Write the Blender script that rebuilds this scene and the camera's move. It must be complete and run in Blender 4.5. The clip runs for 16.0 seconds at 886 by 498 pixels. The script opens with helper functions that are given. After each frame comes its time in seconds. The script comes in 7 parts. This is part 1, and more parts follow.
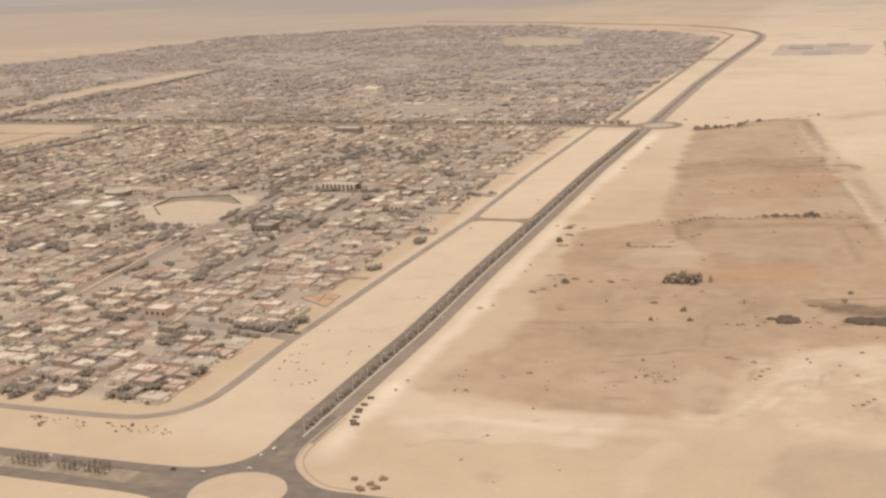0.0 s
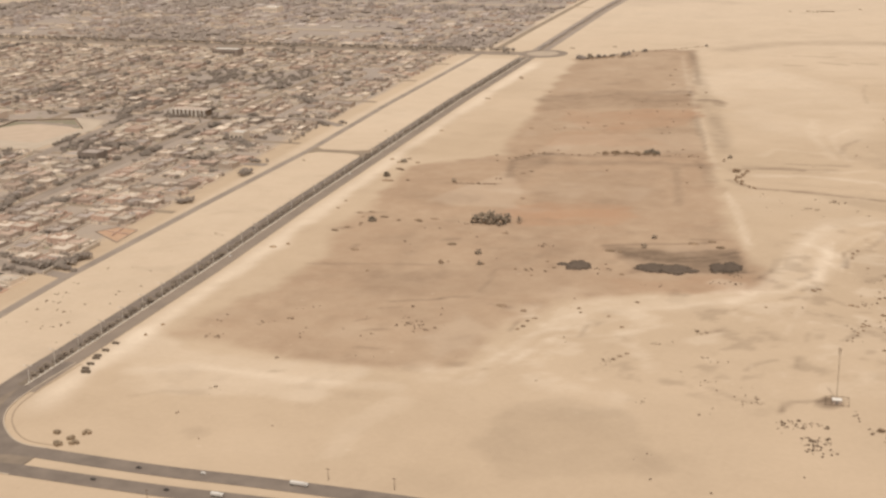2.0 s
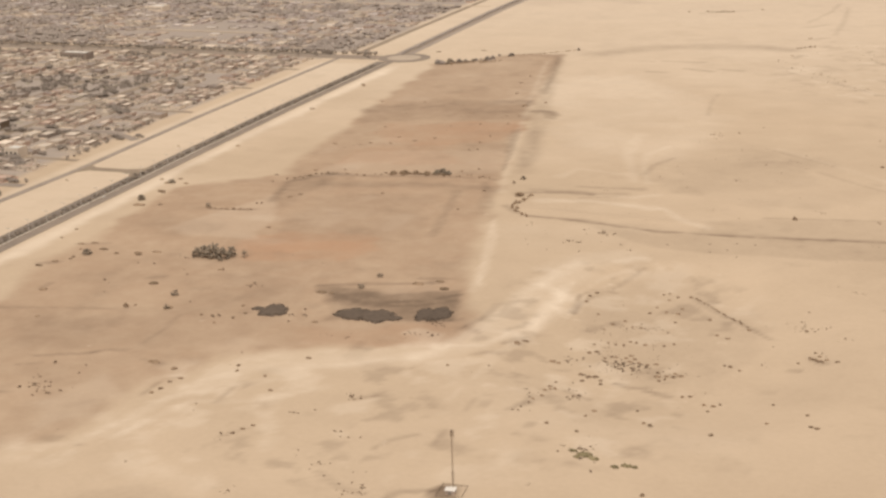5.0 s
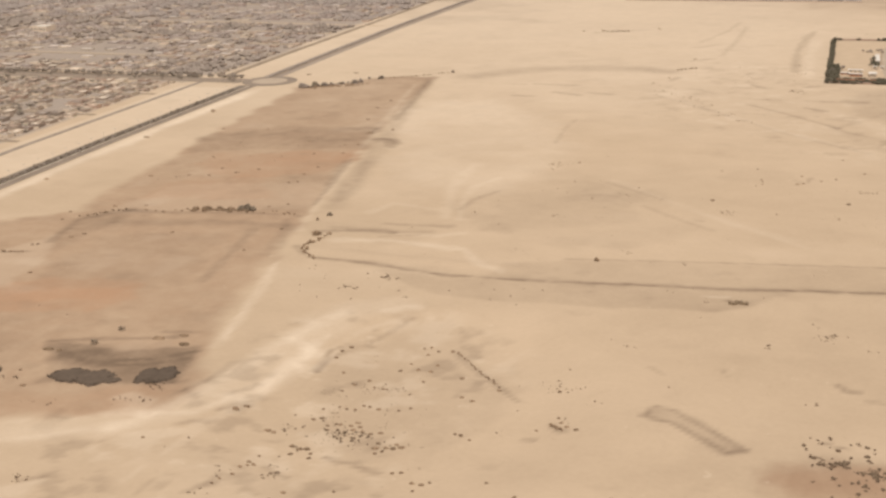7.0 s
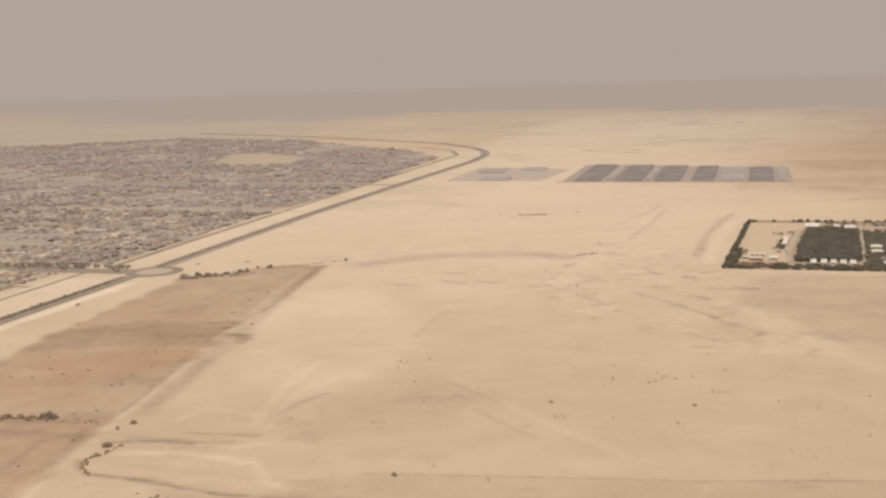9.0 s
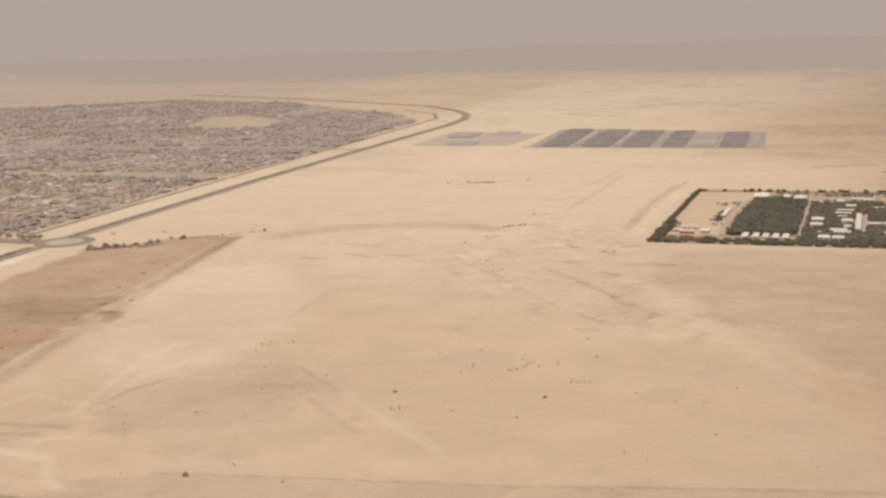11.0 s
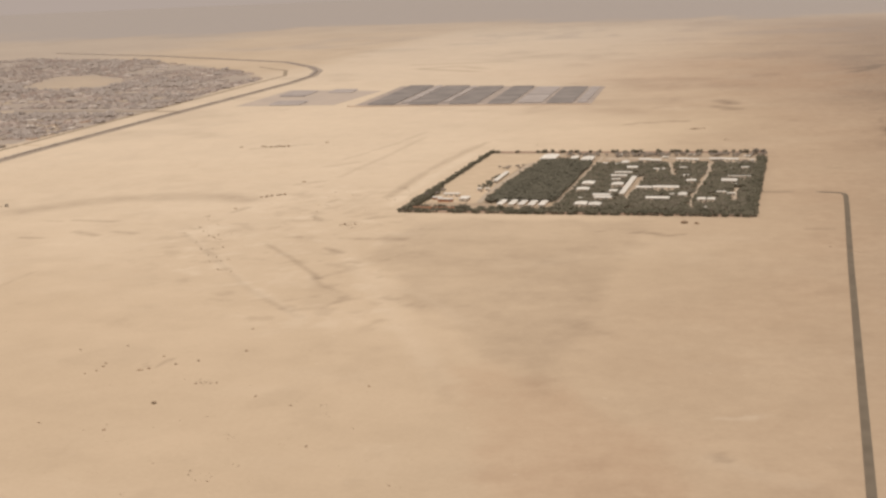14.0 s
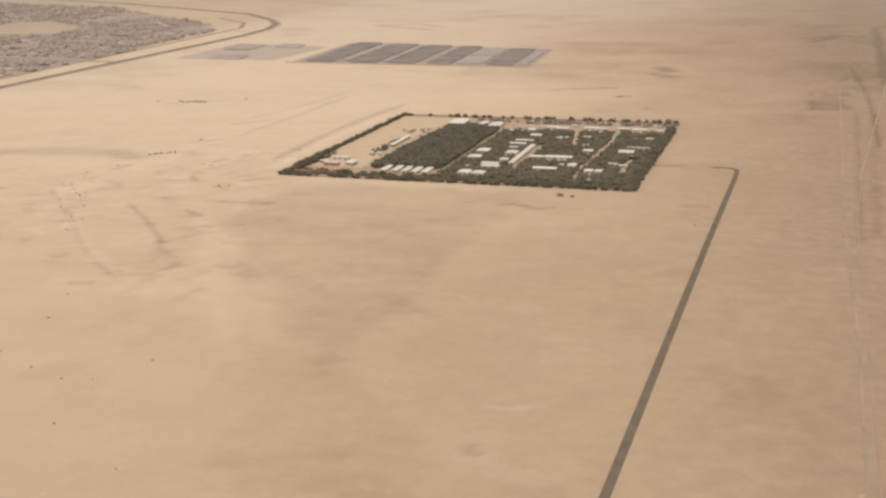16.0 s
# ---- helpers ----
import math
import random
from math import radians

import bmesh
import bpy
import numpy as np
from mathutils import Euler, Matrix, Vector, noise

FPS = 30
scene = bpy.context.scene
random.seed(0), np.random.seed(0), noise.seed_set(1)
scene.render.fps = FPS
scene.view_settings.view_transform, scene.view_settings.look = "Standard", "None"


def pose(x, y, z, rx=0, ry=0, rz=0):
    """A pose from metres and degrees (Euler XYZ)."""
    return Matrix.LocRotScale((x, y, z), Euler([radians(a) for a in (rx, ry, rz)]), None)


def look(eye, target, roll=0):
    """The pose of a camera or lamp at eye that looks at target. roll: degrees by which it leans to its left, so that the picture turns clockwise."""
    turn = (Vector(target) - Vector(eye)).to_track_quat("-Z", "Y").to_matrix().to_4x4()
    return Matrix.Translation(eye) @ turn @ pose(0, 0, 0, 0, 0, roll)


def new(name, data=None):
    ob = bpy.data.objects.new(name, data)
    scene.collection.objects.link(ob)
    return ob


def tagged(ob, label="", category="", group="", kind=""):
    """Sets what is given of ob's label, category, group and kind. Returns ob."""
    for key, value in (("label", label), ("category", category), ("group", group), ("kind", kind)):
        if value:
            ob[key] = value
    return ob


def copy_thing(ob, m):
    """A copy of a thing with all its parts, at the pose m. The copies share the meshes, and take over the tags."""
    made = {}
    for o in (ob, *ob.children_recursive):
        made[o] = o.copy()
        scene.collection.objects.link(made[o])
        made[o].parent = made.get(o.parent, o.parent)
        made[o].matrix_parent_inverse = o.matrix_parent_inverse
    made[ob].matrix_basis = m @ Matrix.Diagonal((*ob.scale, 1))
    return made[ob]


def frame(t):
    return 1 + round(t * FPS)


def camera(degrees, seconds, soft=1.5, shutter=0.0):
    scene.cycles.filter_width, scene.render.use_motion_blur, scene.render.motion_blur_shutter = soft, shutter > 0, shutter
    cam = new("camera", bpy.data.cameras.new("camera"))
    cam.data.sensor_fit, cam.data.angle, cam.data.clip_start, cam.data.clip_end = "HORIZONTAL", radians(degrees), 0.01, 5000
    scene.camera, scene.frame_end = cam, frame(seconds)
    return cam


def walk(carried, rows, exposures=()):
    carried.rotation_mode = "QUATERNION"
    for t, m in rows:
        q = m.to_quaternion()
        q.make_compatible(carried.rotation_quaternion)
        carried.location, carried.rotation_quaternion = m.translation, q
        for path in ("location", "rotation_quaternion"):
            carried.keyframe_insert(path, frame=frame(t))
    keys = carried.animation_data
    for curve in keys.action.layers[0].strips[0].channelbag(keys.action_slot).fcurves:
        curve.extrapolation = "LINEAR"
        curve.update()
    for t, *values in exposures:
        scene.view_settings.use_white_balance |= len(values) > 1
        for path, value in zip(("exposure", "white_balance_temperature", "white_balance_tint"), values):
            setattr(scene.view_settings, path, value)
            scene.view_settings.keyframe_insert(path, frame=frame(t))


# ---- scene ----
cam = camera(39.2, 16.0, soft=2.6)
PATH = [
    (0, (10.878, 5.289, 132.639), (10.176, 7.103, 132.175), -2.8),
    (0.5, (24.047, 14.143, 132.697), (23.377, 15.953, 132.171), -2.4),
    (1, (37.242, 23.194, 132.772), (36.594, 24.999, 132.204), -2.0),
    (1.5, (50.567, 32.878, 132.875), (49.928, 34.678, 132.283), -1.8),
    (2, (63.913, 43.455, 132.993), (63.273, 45.255, 132.402), -1.4),
    (2.5, (77.049, 54.984, 133.076), (76.404, 56.785, 132.493), -1.1),
    (3, (89.869, 67.341, 133.09), (89.218, 69.14, 132.506), -1.0),
    (3.5, (102.349, 80.321, 133.008), (101.694, 82.116, 132.419), -1.4),
    (4, (114.762, 93.767, 132.879), (114.111, 95.561, 132.281), -1.5),
    (4.2, (119.838, 99.24, 132.819), (119.19, 101.033, 132.218), -1.6),
    (6.3, (174.456, 157.432, 130.753), (173.846, 159.239, 130.151), -0.6),
    (6.5, (179.712, 162.87, 130.683), (179.111, 164.686, 130.097), -0.8),
    (7, (192.981, 176.211, 130.453), (192.387, 178.03, 129.871), -1.3),
    (7.5, (206.454, 189.624, 130.24), (205.862, 191.444, 129.659), -2.2),
    (8, (220.181, 203.367, 130.126), (219.587, 205.214, 129.642), -2.7),
    (8.5, (234.015, 217.146, 130.033), (233.429, 219.027, 129.691), -2.6),
    (8.7, (239.522, 222.597, 129.995), (238.931, 224.484, 129.691), -2.2),
    (10.8, (296.943, 279.057, 128.677), (296.271, 280.907, 128.321), -1.9),
    (11, (302.443, 284.353, 128.627), (301.791, 286.208, 128.26), -1.9),
    (11.5, (316.343, 297.436, 128.436), (315.733, 299.301, 128.048), -2.2),
    (12, (330.395, 310.389, 128.237), (329.816, 312.262, 127.839), -2.6),
    (12.5, (344.739, 323.222, 128.066), (344.179, 325.099, 127.663), -2.8),
    (13, (359.266, 335.637, 127.929), (358.717, 337.515, 127.516), -2.9),
    (13.5, (373.819, 347.251, 127.819), (373.271, 349.126, 127.39), -2.7),
    (14, (388.36, 357.728, 127.737), (387.808, 359.597, 127.29), -2.5),
    (14.5, (402.81, 367.042, 127.678), (402.252, 368.906, 127.215), -2.0),
    (15, (417.189, 375.525, 127.646), (416.629, 377.385, 127.167), -1.5),
    (15.5, (431.575, 383.664, 127.629), (431.017, 385.519, 127.132), -1.1),
    (16, (445.991, 391.732, 127.616), (445.434, 393.583, 127.101), -0.8),
]
walk(cam, [(t, look(eye, target, roll)) for t, eye, target, roll in PATH], [(0, -0.11), (0.5, -0.19), (1.5, -0.18), (2.5, -0.13), (4, -0.15), (8, -0.14), (8.5, -0.22), (11, -0.2), (16, -0.21)])

# ---- light ----
SUN_EL, SUN_AZ = 62.0, 162.0
world = bpy.data.worlds.new("dusty_sky")
scene.world = world
world.use_nodes = True
wn, wl = world.node_tree.nodes, world.node_tree.links
wn.clear()
sky = wn.new("ShaderNodeTexSky")
sky.sky_type = "NISHITA"
sky.sun_disc = False
sky.sun_elevation, sky.sun_rotation = radians(SUN_EL), radians(SUN_AZ)
sky.dust_density = 8.0
coord = wn.new("ShaderNodeTexCoord")
split = wn.new("ShaderNodeSeparateXYZ")
wl.new(coord.outputs["Generated"], split.inputs[0])
rise = wn.new("ShaderNodeMapRange")
rise.interpolation_type = "SMOOTHSTEP"
rise.inputs[1].default_value, rise.inputs[2].default_value = 0.02, 0.75
wl.new(split.outputs[2], rise.inputs[0])
dust = wn.new("ShaderNodeMix")
dust.data_type = "RGBA"
dust.inputs[6].default_value, dust.inputs[7].default_value = (6.9, 5.65, 4.95, 1), (9.0, 8.2, 7.6, 1)
wl.new(rise.outputs[0], dust.inputs[0])
veil = wn.new("ShaderNodeMix")
veil.data_type = "RGBA"
veil.inputs[0].default_value = 0.93
wl.new(dust.outputs[2], veil.inputs[7])
wl.new(sky.outputs[0], veil.inputs[6])
bgd = wn.new("ShaderNodeBackground")
bgd.inputs[1].default_value = 0.08
wl.new(veil.outputs[2], bgd.inputs[0])
wo = wn.new("ShaderNodeOutputWorld")
wl.new(bgd.outputs[0], wo.inputs[0])

sun_data = bpy.data.lights.new("sun", "SUN")
sun_data.energy, sun_data.angle, sun_data.color = 2.7, radians(4.0), (1.0, 0.95, 0.88)
sun = new("sun", sun_data)
az, el = radians(SUN_AZ), radians(SUN_EL)
sun_dir = Vector((math.sin(az) * math.cos(el), math.cos(az) * math.cos(el), math.sin(el)))
sun.matrix_world = look(sun_dir * 400, (0, 0, 0))



# ---- materials ----
def mat(name, a, b, size=1.0, rough=0.9, bump=0.0, metal=0.0, vary=0.0, detail=4.0):
    """Two colours mixed by noise of that size in metres, with a finer grain; vary: change of value from object to object."""
    m = bpy.data.materials.new(name)
    m.use_nodes = True
    n, l = m.node_tree.nodes, m.node_tree.links
    p = n["Principled BSDF"]
    p.inputs["Roughness"].default_value = rough
    p.inputs["Metallic"].default_value = metal
    p.inputs["Specular IOR Level"].default_value = 0.15
    geo = n.new("ShaderNodeNewGeometry")
    t1 = n.new("ShaderNodeTexNoise")
    t1.inputs["Scale"].default_value = 1.0 / size
    t1.inputs["Detail"].default_value = detail
    l.new(geo.outputs["Position"], t1.inputs["Vector"])
    ramp = n.new("ShaderNodeMapRange")
    ramp.inputs[1].default_value, ramp.inputs[2].default_value = 0.3, 0.7
    l.new(t1.outputs[0], ramp.inputs[0])
    mix = n.new("ShaderNodeMix")
    mix.data_type = "RGBA"
    mix.inputs[6].default_value, mix.inputs[7].default_value = (*a, 1), (*b, 1)
    l.new(ramp.outputs[0], mix.inputs[0])
    colour = mix.outputs[2]
    if vary:
        oi = n.new("ShaderNodeObjectInfo")
        rv = n.new("ShaderNodeMapRange")
        rv.inputs[3].default_value, rv.inputs[4].default_value = 1 - vary, 1 + vary
        l.new(oi.outputs["Random"], rv.inputs[0])
        hs = n.new("ShaderNodeHueSaturation")
        l.new(rv.outputs[0], hs.inputs["Value"])
        l.new(colour, hs.inputs["Color"])
        gr = n.new("ShaderNodeMapRange")
        gr.inputs[3].default_value, gr.inputs[4].default_value = 1 - vary, 1 + vary
        l.new(geo.outputs["Random Per Island"], gr.inputs[0])
        h2 = n.new("ShaderNodeHueSaturation")
        l.new(gr.outputs[0], h2.inputs["Value"])
        l.new(hs.outputs[0], h2.inputs["Color"])
        colour = h2.outputs[0]
    l.new(colour, p.inputs["Base Color"])
    if bump:
        t2 = n.new("ShaderNodeTexNoise")
        t2.inputs["Scale"].default_value = 6.0 / size
        t2.inputs["Detail"].default_value = 6.0
        l.new(geo.outputs["Position"], t2.inputs["Vector"])
        bp = n.new("ShaderNodeBump")
        bp.inputs["Strength"].default_value = bump
        bp.inputs["Distance"].default_value = 0.15
        l.new(t2.outputs[0], bp.inputs["Height"])
        l.new(bp.outputs[0], p.inputs["Normal"])
    return m


def ground_material():
    """Sand, with the soils and the distance haze that the two colour attributes lay out."""
    m = bpy.data.materials.new("desert_soil")
    m.use_nodes = True
    n, l = m.node_tree.nodes, m.node_tree.links
    p = n["Principled BSDF"]
    p.inputs["Roughness"].default_value = 1.0
    p.inputs["Specular IOR Level"].default_value = 0.05
    geo = n.new("ShaderNodeNewGeometry")

    def tex(size, detail=5.0, squash=None):
        t = n.new("ShaderNodeTexNoise")
        t.inputs["Scale"].default_value = 1.0 / size
        t.inputs["Detail"].default_value = detail
        t.inputs["Roughness"].default_value = 0.62
        if squash:
            mp = n.new("ShaderNodeMapping")
            mp.inputs["Scale"].default_value = squash
            l.new(geo.outputs["Position"], mp.inputs[0])
            l.new(mp.outputs[0], t.inputs["Vector"])
        else:
            l.new(geo.outputs["Position"], t.inputs["Vector"])
        return t.outputs[0]

    def rng_(v, lo, hi, a=0.0, b=1.0):
        r = n.new("ShaderNodeMapRange")
        r.interpolation_type = "SMOOTHSTEP"
        r.inputs[1].default_value, r.inputs[2].default_value = lo, hi
        r.inputs[3].default_value, r.inputs[4].default_value = a, b
        l.new(v, r.inputs[0])
        return r.outputs[0]

    def blend(f, c1, c2, kind="MIX"):
        x = n.new("ShaderNodeMix")
        x.data_type = "RGBA"
        x.blend_type = kind
        for k, v in ((0, f), (6, c1), (7, c2)):
            if isinstance(v, (tuple, float)):
                x.inputs[k].default_value = v if isinstance(v, float) else (*v, 1)
            else:
                l.new(v, x.inputs[k])
        return x.outputs[2]

    def mul(a, b):
        q = n.new("ShaderNodeMath")
        q.operation = "MULTIPLY"
        q.use_clamp = True
        for k, v in ((0, a), (1, b)):
            if isinstance(v, float):
                q.inputs[k].default_value = v
            else:
                l.new(v, q.inputs[k])
        return q.outputs[0]

    broad, mid, fine, grain = tex(160), tex(34), tex(7, 6), tex(1.6, 3)
    drift = tex(70, 5, (0.7, 1.0, 1.0))
    c = blend(rng_(broad, 0.35, 0.65), SAND_A, SAND_B)
    c = blend(mul(rng_(mid, 0.45, 0.75), 0.14), c, SAND_C)
    c = blend(mul(rng_(drift, 0.52, 0.78), 0.2), c, SAND_PALE)
    chans = []
    for key in ("soil_a", "soil_b"):
        at = n.new("ShaderNodeAttribute")
        at.attribute_name = key
        sp = n.new("ShaderNodeSeparateColor")
        l.new(at.outputs["Color"], sp.inputs[0])
        chans += list(sp.outputs[:3])
    edge = rng_(fine, 0.2, 0.8, 0.75, 1.25)
    for ch, col in zip(chans, (FIELD, ORANGE, SAND_PALE, DARK_SOIL, PLAIN_HAZE, TOWN_SOIL)):
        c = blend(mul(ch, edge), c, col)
    patch = tex(22, 6)
    c = blend(0.24, c, blend(rng_(patch, 0.3, 0.7), (0.9, 0.89, 0.88), (1.09, 1.09, 1.09)), "MULTIPLY")
    c = blend(mul(rng_(fine, 0.55, 0.85), 0.22), c, SAND_C)
    c = blend(0.16, c, blend(rng_(grain, 0.3, 0.7), (0.88, 0.87, 0.86), (1.1, 1.1, 1.1)), "MULTIPLY")
    fleck = tex(2.6, 2)
    c = blend(mul(mul(rng_(fleck, 0.66, 0.74), rng_(mid, 0.46, 0.62)), 0.38), c, SAND_C)
    c = blend(mul(rng_(tex(4.3, 3), 0.66, 0.78), 0.25), c, SAND_PALE)
    l.new(c, p.inputs["Base Color"])
    bp = n.new("ShaderNodeBump")
    bp.inputs["Strength"].default_value = 0.07
    bp.inputs["Distance"].default_value = 0.5
    l.new(fine, bp.inputs["Height"])
    l.new(bp.outputs[0], p.inputs["Normal"])
    return m


SAND_A, SAND_B, SAND_C = (0.53, 0.408, 0.288), (0.485, 0.37, 0.258), (0.40, 0.30, 0.205)
SAND_PALE = (0.68, 0.56, 0.43)
FIELD, ORANGE, DARK_SOIL = (0.396, 0.278, 0.187), (0.42, 0.265, 0.168), (0.19, 0.135, 0.094)
# The far tone matches the horizon sky, so haze is in the ground colour.
PLAIN_HAZE, TOWN_SOIL = (0.335, 0.294, 0.268), (0.345, 0.287, 0.241)

ASPHALT = mat("asphalt", (0.175, 0.141, 0.115), (0.235, 0.19, 0.153), 5, 0.9, 0.2)
ASPHALT_WORN = mat("sand_blown_asphalt", (0.24, 0.185, 0.135), (0.31, 0.24, 0.17), 14, 0.95, 0.2)
STREET_GREY = mat("dusty_grey_street", (0.262, 0.212, 0.172), (0.33, 0.268, 0.215), 12, 0.95, 0.2)
# Asphalt of the distant road, paled in its colour for haze.
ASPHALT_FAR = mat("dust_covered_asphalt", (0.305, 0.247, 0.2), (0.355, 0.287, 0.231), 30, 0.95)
ASPHALT_SANDED = mat("sanded_asphalt", (0.235, 0.187, 0.147), (0.285, 0.226, 0.176), 11, 0.92, 0.2)
ASPHALT_PALE = mat("drifted_over_asphalt", (0.21, 0.166, 0.127), (0.28, 0.22, 0.165), 4, 0.95, 0.2)
MEDIAN_WORN = mat("trodden_median_soil", (0.26, 0.205, 0.155), (0.38, 0.3, 0.222), 3, 1.0)
TRACK_FAINT = mat("faint_wheel_track", (0.3, 0.232, 0.165), (0.4, 0.31, 0.22), 25, 1.0)
TRACK = mat("dark_oiled_track", (0.138, 0.109, 0.079), (0.178, 0.141, 0.103), 9, 0.95)
# Foliage and shadow of the median trees put into a dark soil tone.
TREE_SHADE_SOIL = mat("damp_median_soil", (0.175, 0.139, 0.104), (0.235, 0.185, 0.138), 2, 1.0)
MEDIAN_LEAF = mat("dusty_brown_green_leaves", (0.24, 0.195, 0.152), (0.305, 0.246, 0.19), 0.9, 0.9, vary=0.2)
KERB = mat("pale_kerb_concrete", (0.66, 0.58, 0.48), (0.56, 0.48, 0.38), 3, 0.9)
KERB_WORN = mat("sanded_kerb_concrete", (0.5, 0.41, 0.315), (0.44, 0.355, 0.27), 3, 0.9)
VERGE = mat("verge_sand", SAND_B, SAND_A, 8, 1.0, 0.3)
# Both town leaf colours are dusty and lifted further to include haze.
LEAF = mat("dusty_green_leaves", (0.232, 0.192, 0.157), (0.292, 0.243, 0.197), 0.9, 0.85, vary=0.2)
LEAF_DARK = mat("dark_green_leaves", (0.195, 0.162, 0.134), (0.25, 0.208, 0.17), 0.8, 0.85, vary=0.2)
# Leaves for far and middle distance, with haze mixed into the colour.
LEAF_HAZED = mat("dust_covered_leaves", (0.318, 0.27, 0.24), (0.378, 0.322, 0.284), 30, 0.95, vary=0.12)
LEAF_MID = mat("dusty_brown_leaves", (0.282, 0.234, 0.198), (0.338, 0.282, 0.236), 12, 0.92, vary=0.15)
ORCHARD = mat("dark_orchard_leaves", (0.095, 0.086, 0.063), (0.135, 0.121, 0.09), 6, 0.9, vary=0.07)
GARDEN = mat("dull_garden_leaves", (0.096, 0.086, 0.06), (0.14, 0.122, 0.087), 10, 0.9, vary=0.07)
ORCHARD_DRY = mat("dry_brown_green_leaves", (0.125, 0.108, 0.081), (0.185, 0.155, 0.116), 6, 0.9, vary=0.07)
SHRUB = mat("dry_brown_shrub", (0.22, 0.152, 0.096), (0.29, 0.205, 0.133), 0.5, 0.95, vary=0.25)
THICKET = mat("dark_dry_thicket", (0.1, 0.075, 0.056), (0.128, 0.096, 0.072), 1.6, 0.95, vary=0.1)
SPECK = mat("dark_dry_tuft", (0.172, 0.124, 0.083), (0.225, 0.163, 0.11), 0.5, 0.95, vary=0.2)
OLIVE_SHRUB = mat("olive_green_shrub", (0.2, 0.165, 0.09), (0.28, 0.225, 0.13), 0.6, 0.95, vary=0.25)
BUSH = mat("dull_olive_brown_bush", (0.22, 0.177, 0.13), (0.285, 0.228, 0.168), 0.7, 0.95, vary=0.2)
BARK = mat("grey_brown_bark", (0.14, 0.10, 0.07), (0.2, 0.15, 0.1), 0.3, 0.9)
WALLS = [
    mat("tan_render", (0.42, 0.337, 0.268), (0.49, 0.393, 0.31), 2.5, 0.9, vary=0.22),
    mat("pinkish_render", (0.42, 0.302, 0.235), (0.48, 0.35, 0.275), 2.5, 0.9, vary=0.26),
    mat("cream_render", (0.54, 0.455, 0.362), (0.62, 0.525, 0.42), 2.5, 0.9, vary=0.22),
    mat("brown_render", (0.32, 0.258, 0.21), (0.375, 0.302, 0.245), 2.5, 0.9, vary=0.25),
]
# Far copies of the wall and roof paints, greyed to hold the haze.
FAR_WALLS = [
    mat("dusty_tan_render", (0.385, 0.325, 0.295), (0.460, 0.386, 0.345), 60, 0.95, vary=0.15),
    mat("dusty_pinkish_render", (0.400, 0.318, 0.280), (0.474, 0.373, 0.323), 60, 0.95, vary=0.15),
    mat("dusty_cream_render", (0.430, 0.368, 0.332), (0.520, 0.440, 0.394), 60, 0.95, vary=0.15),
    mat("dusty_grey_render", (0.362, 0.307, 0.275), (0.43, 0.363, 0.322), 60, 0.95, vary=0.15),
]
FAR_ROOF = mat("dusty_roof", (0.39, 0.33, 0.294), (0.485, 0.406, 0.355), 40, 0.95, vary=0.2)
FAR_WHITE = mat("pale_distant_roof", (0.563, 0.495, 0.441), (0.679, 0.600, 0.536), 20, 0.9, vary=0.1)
ROOF = mat("sun_bleached_roof", (0.445, 0.37, 0.298), (0.545, 0.46, 0.37), 3, 0.9, vary=0.25)
ROOF_GREY = mat("grey_cement_roof", (0.30, 0.25, 0.217), (0.37, 0.307, 0.262), 3, 0.9, vary=0.2)
ROOF_RUST = mat("reddish_earth_roof", (0.39, 0.29, 0.225), (0.45, 0.335, 0.262), 3, 0.9, vary=0.2)
WHITE = mat("white_roof_sheet", (0.58, 0.53, 0.47), (0.68, 0.63, 0.56), 3, 0.6, vary=0.08)
GLASS = mat("dark_window_glass", (0.04, 0.04, 0.04), (0.06, 0.055, 0.05), 1, 0.2)
DUSTY_STEEL = mat("dusty_painted_steel", (0.30, 0.235, 0.175), (0.36, 0.285, 0.21), 1, 0.7)
STEEL = mat("grey_galvanised_steel", (0.20, 0.18, 0.16), (0.28, 0.25, 0.22), 1, 0.6, metal=0.3)
PANEL = mat("dark_grey_panel", (0.18, 0.157, 0.144), (0.245, 0.211, 0.19), 20, 0.6, vary=0.12)
PAINTS = [mat("dusty_white_paint", (0.6, 0.56, 0.51), (0.68, 0.64, 0.58), 2, 0.35), mat("dark_car_paint", (0.07, 0.06, 0.055), (0.1, 0.085, 0.075), 2, 0.35),
          mat("dull_brown_paint", (0.15, 0.12, 0.09), (0.2, 0.16, 0.12), 2, 0.6)]
RUBBER = mat("black_rubber", (0.03, 0.03, 0.03), (0.045, 0.045, 0.04), 1, 0.9)
CANVAS = mat("dusty_brown_canvas", (0.20, 0.15, 0.10), (0.27, 0.20, 0.13), 2, 0.95, vary=0.15)
TOWN_FLOOR = mat("trodden_soil", (0.33, 0.25, 0.18), (0.42, 0.32, 0.225), 12, 1.0, 0.3)
BROWN_STONE = mat("dark_brown_render", (0.2, 0.163, 0.135), (0.26, 0.21, 0.172), 2, 0.9)
OLIVE = mat("dry_olive_garden", (0.235, 0.21, 0.145), (0.295, 0.255, 0.175), 3, 1.0, vary=0.2)
LANE = mat("dusty_lane", (0.40, 0.32, 0.245), (0.46, 0.37, 0.28), 6, 1.0)
STONE = mat("brown_rubble", (0.28, 0.2, 0.13), (0.36, 0.26, 0.17), 1, 0.95, vary=0.2)


# ---- helpers for meshes ----
def mesh(name, verts, faces, material=None):
    me = bpy.data.meshes.new(name)
    me.from_pydata(verts, [], faces)
    me.update()
    for mt in material if isinstance(material, (list, tuple)) else [material]:
        if mt:
            me.materials.append(mt)
    return me


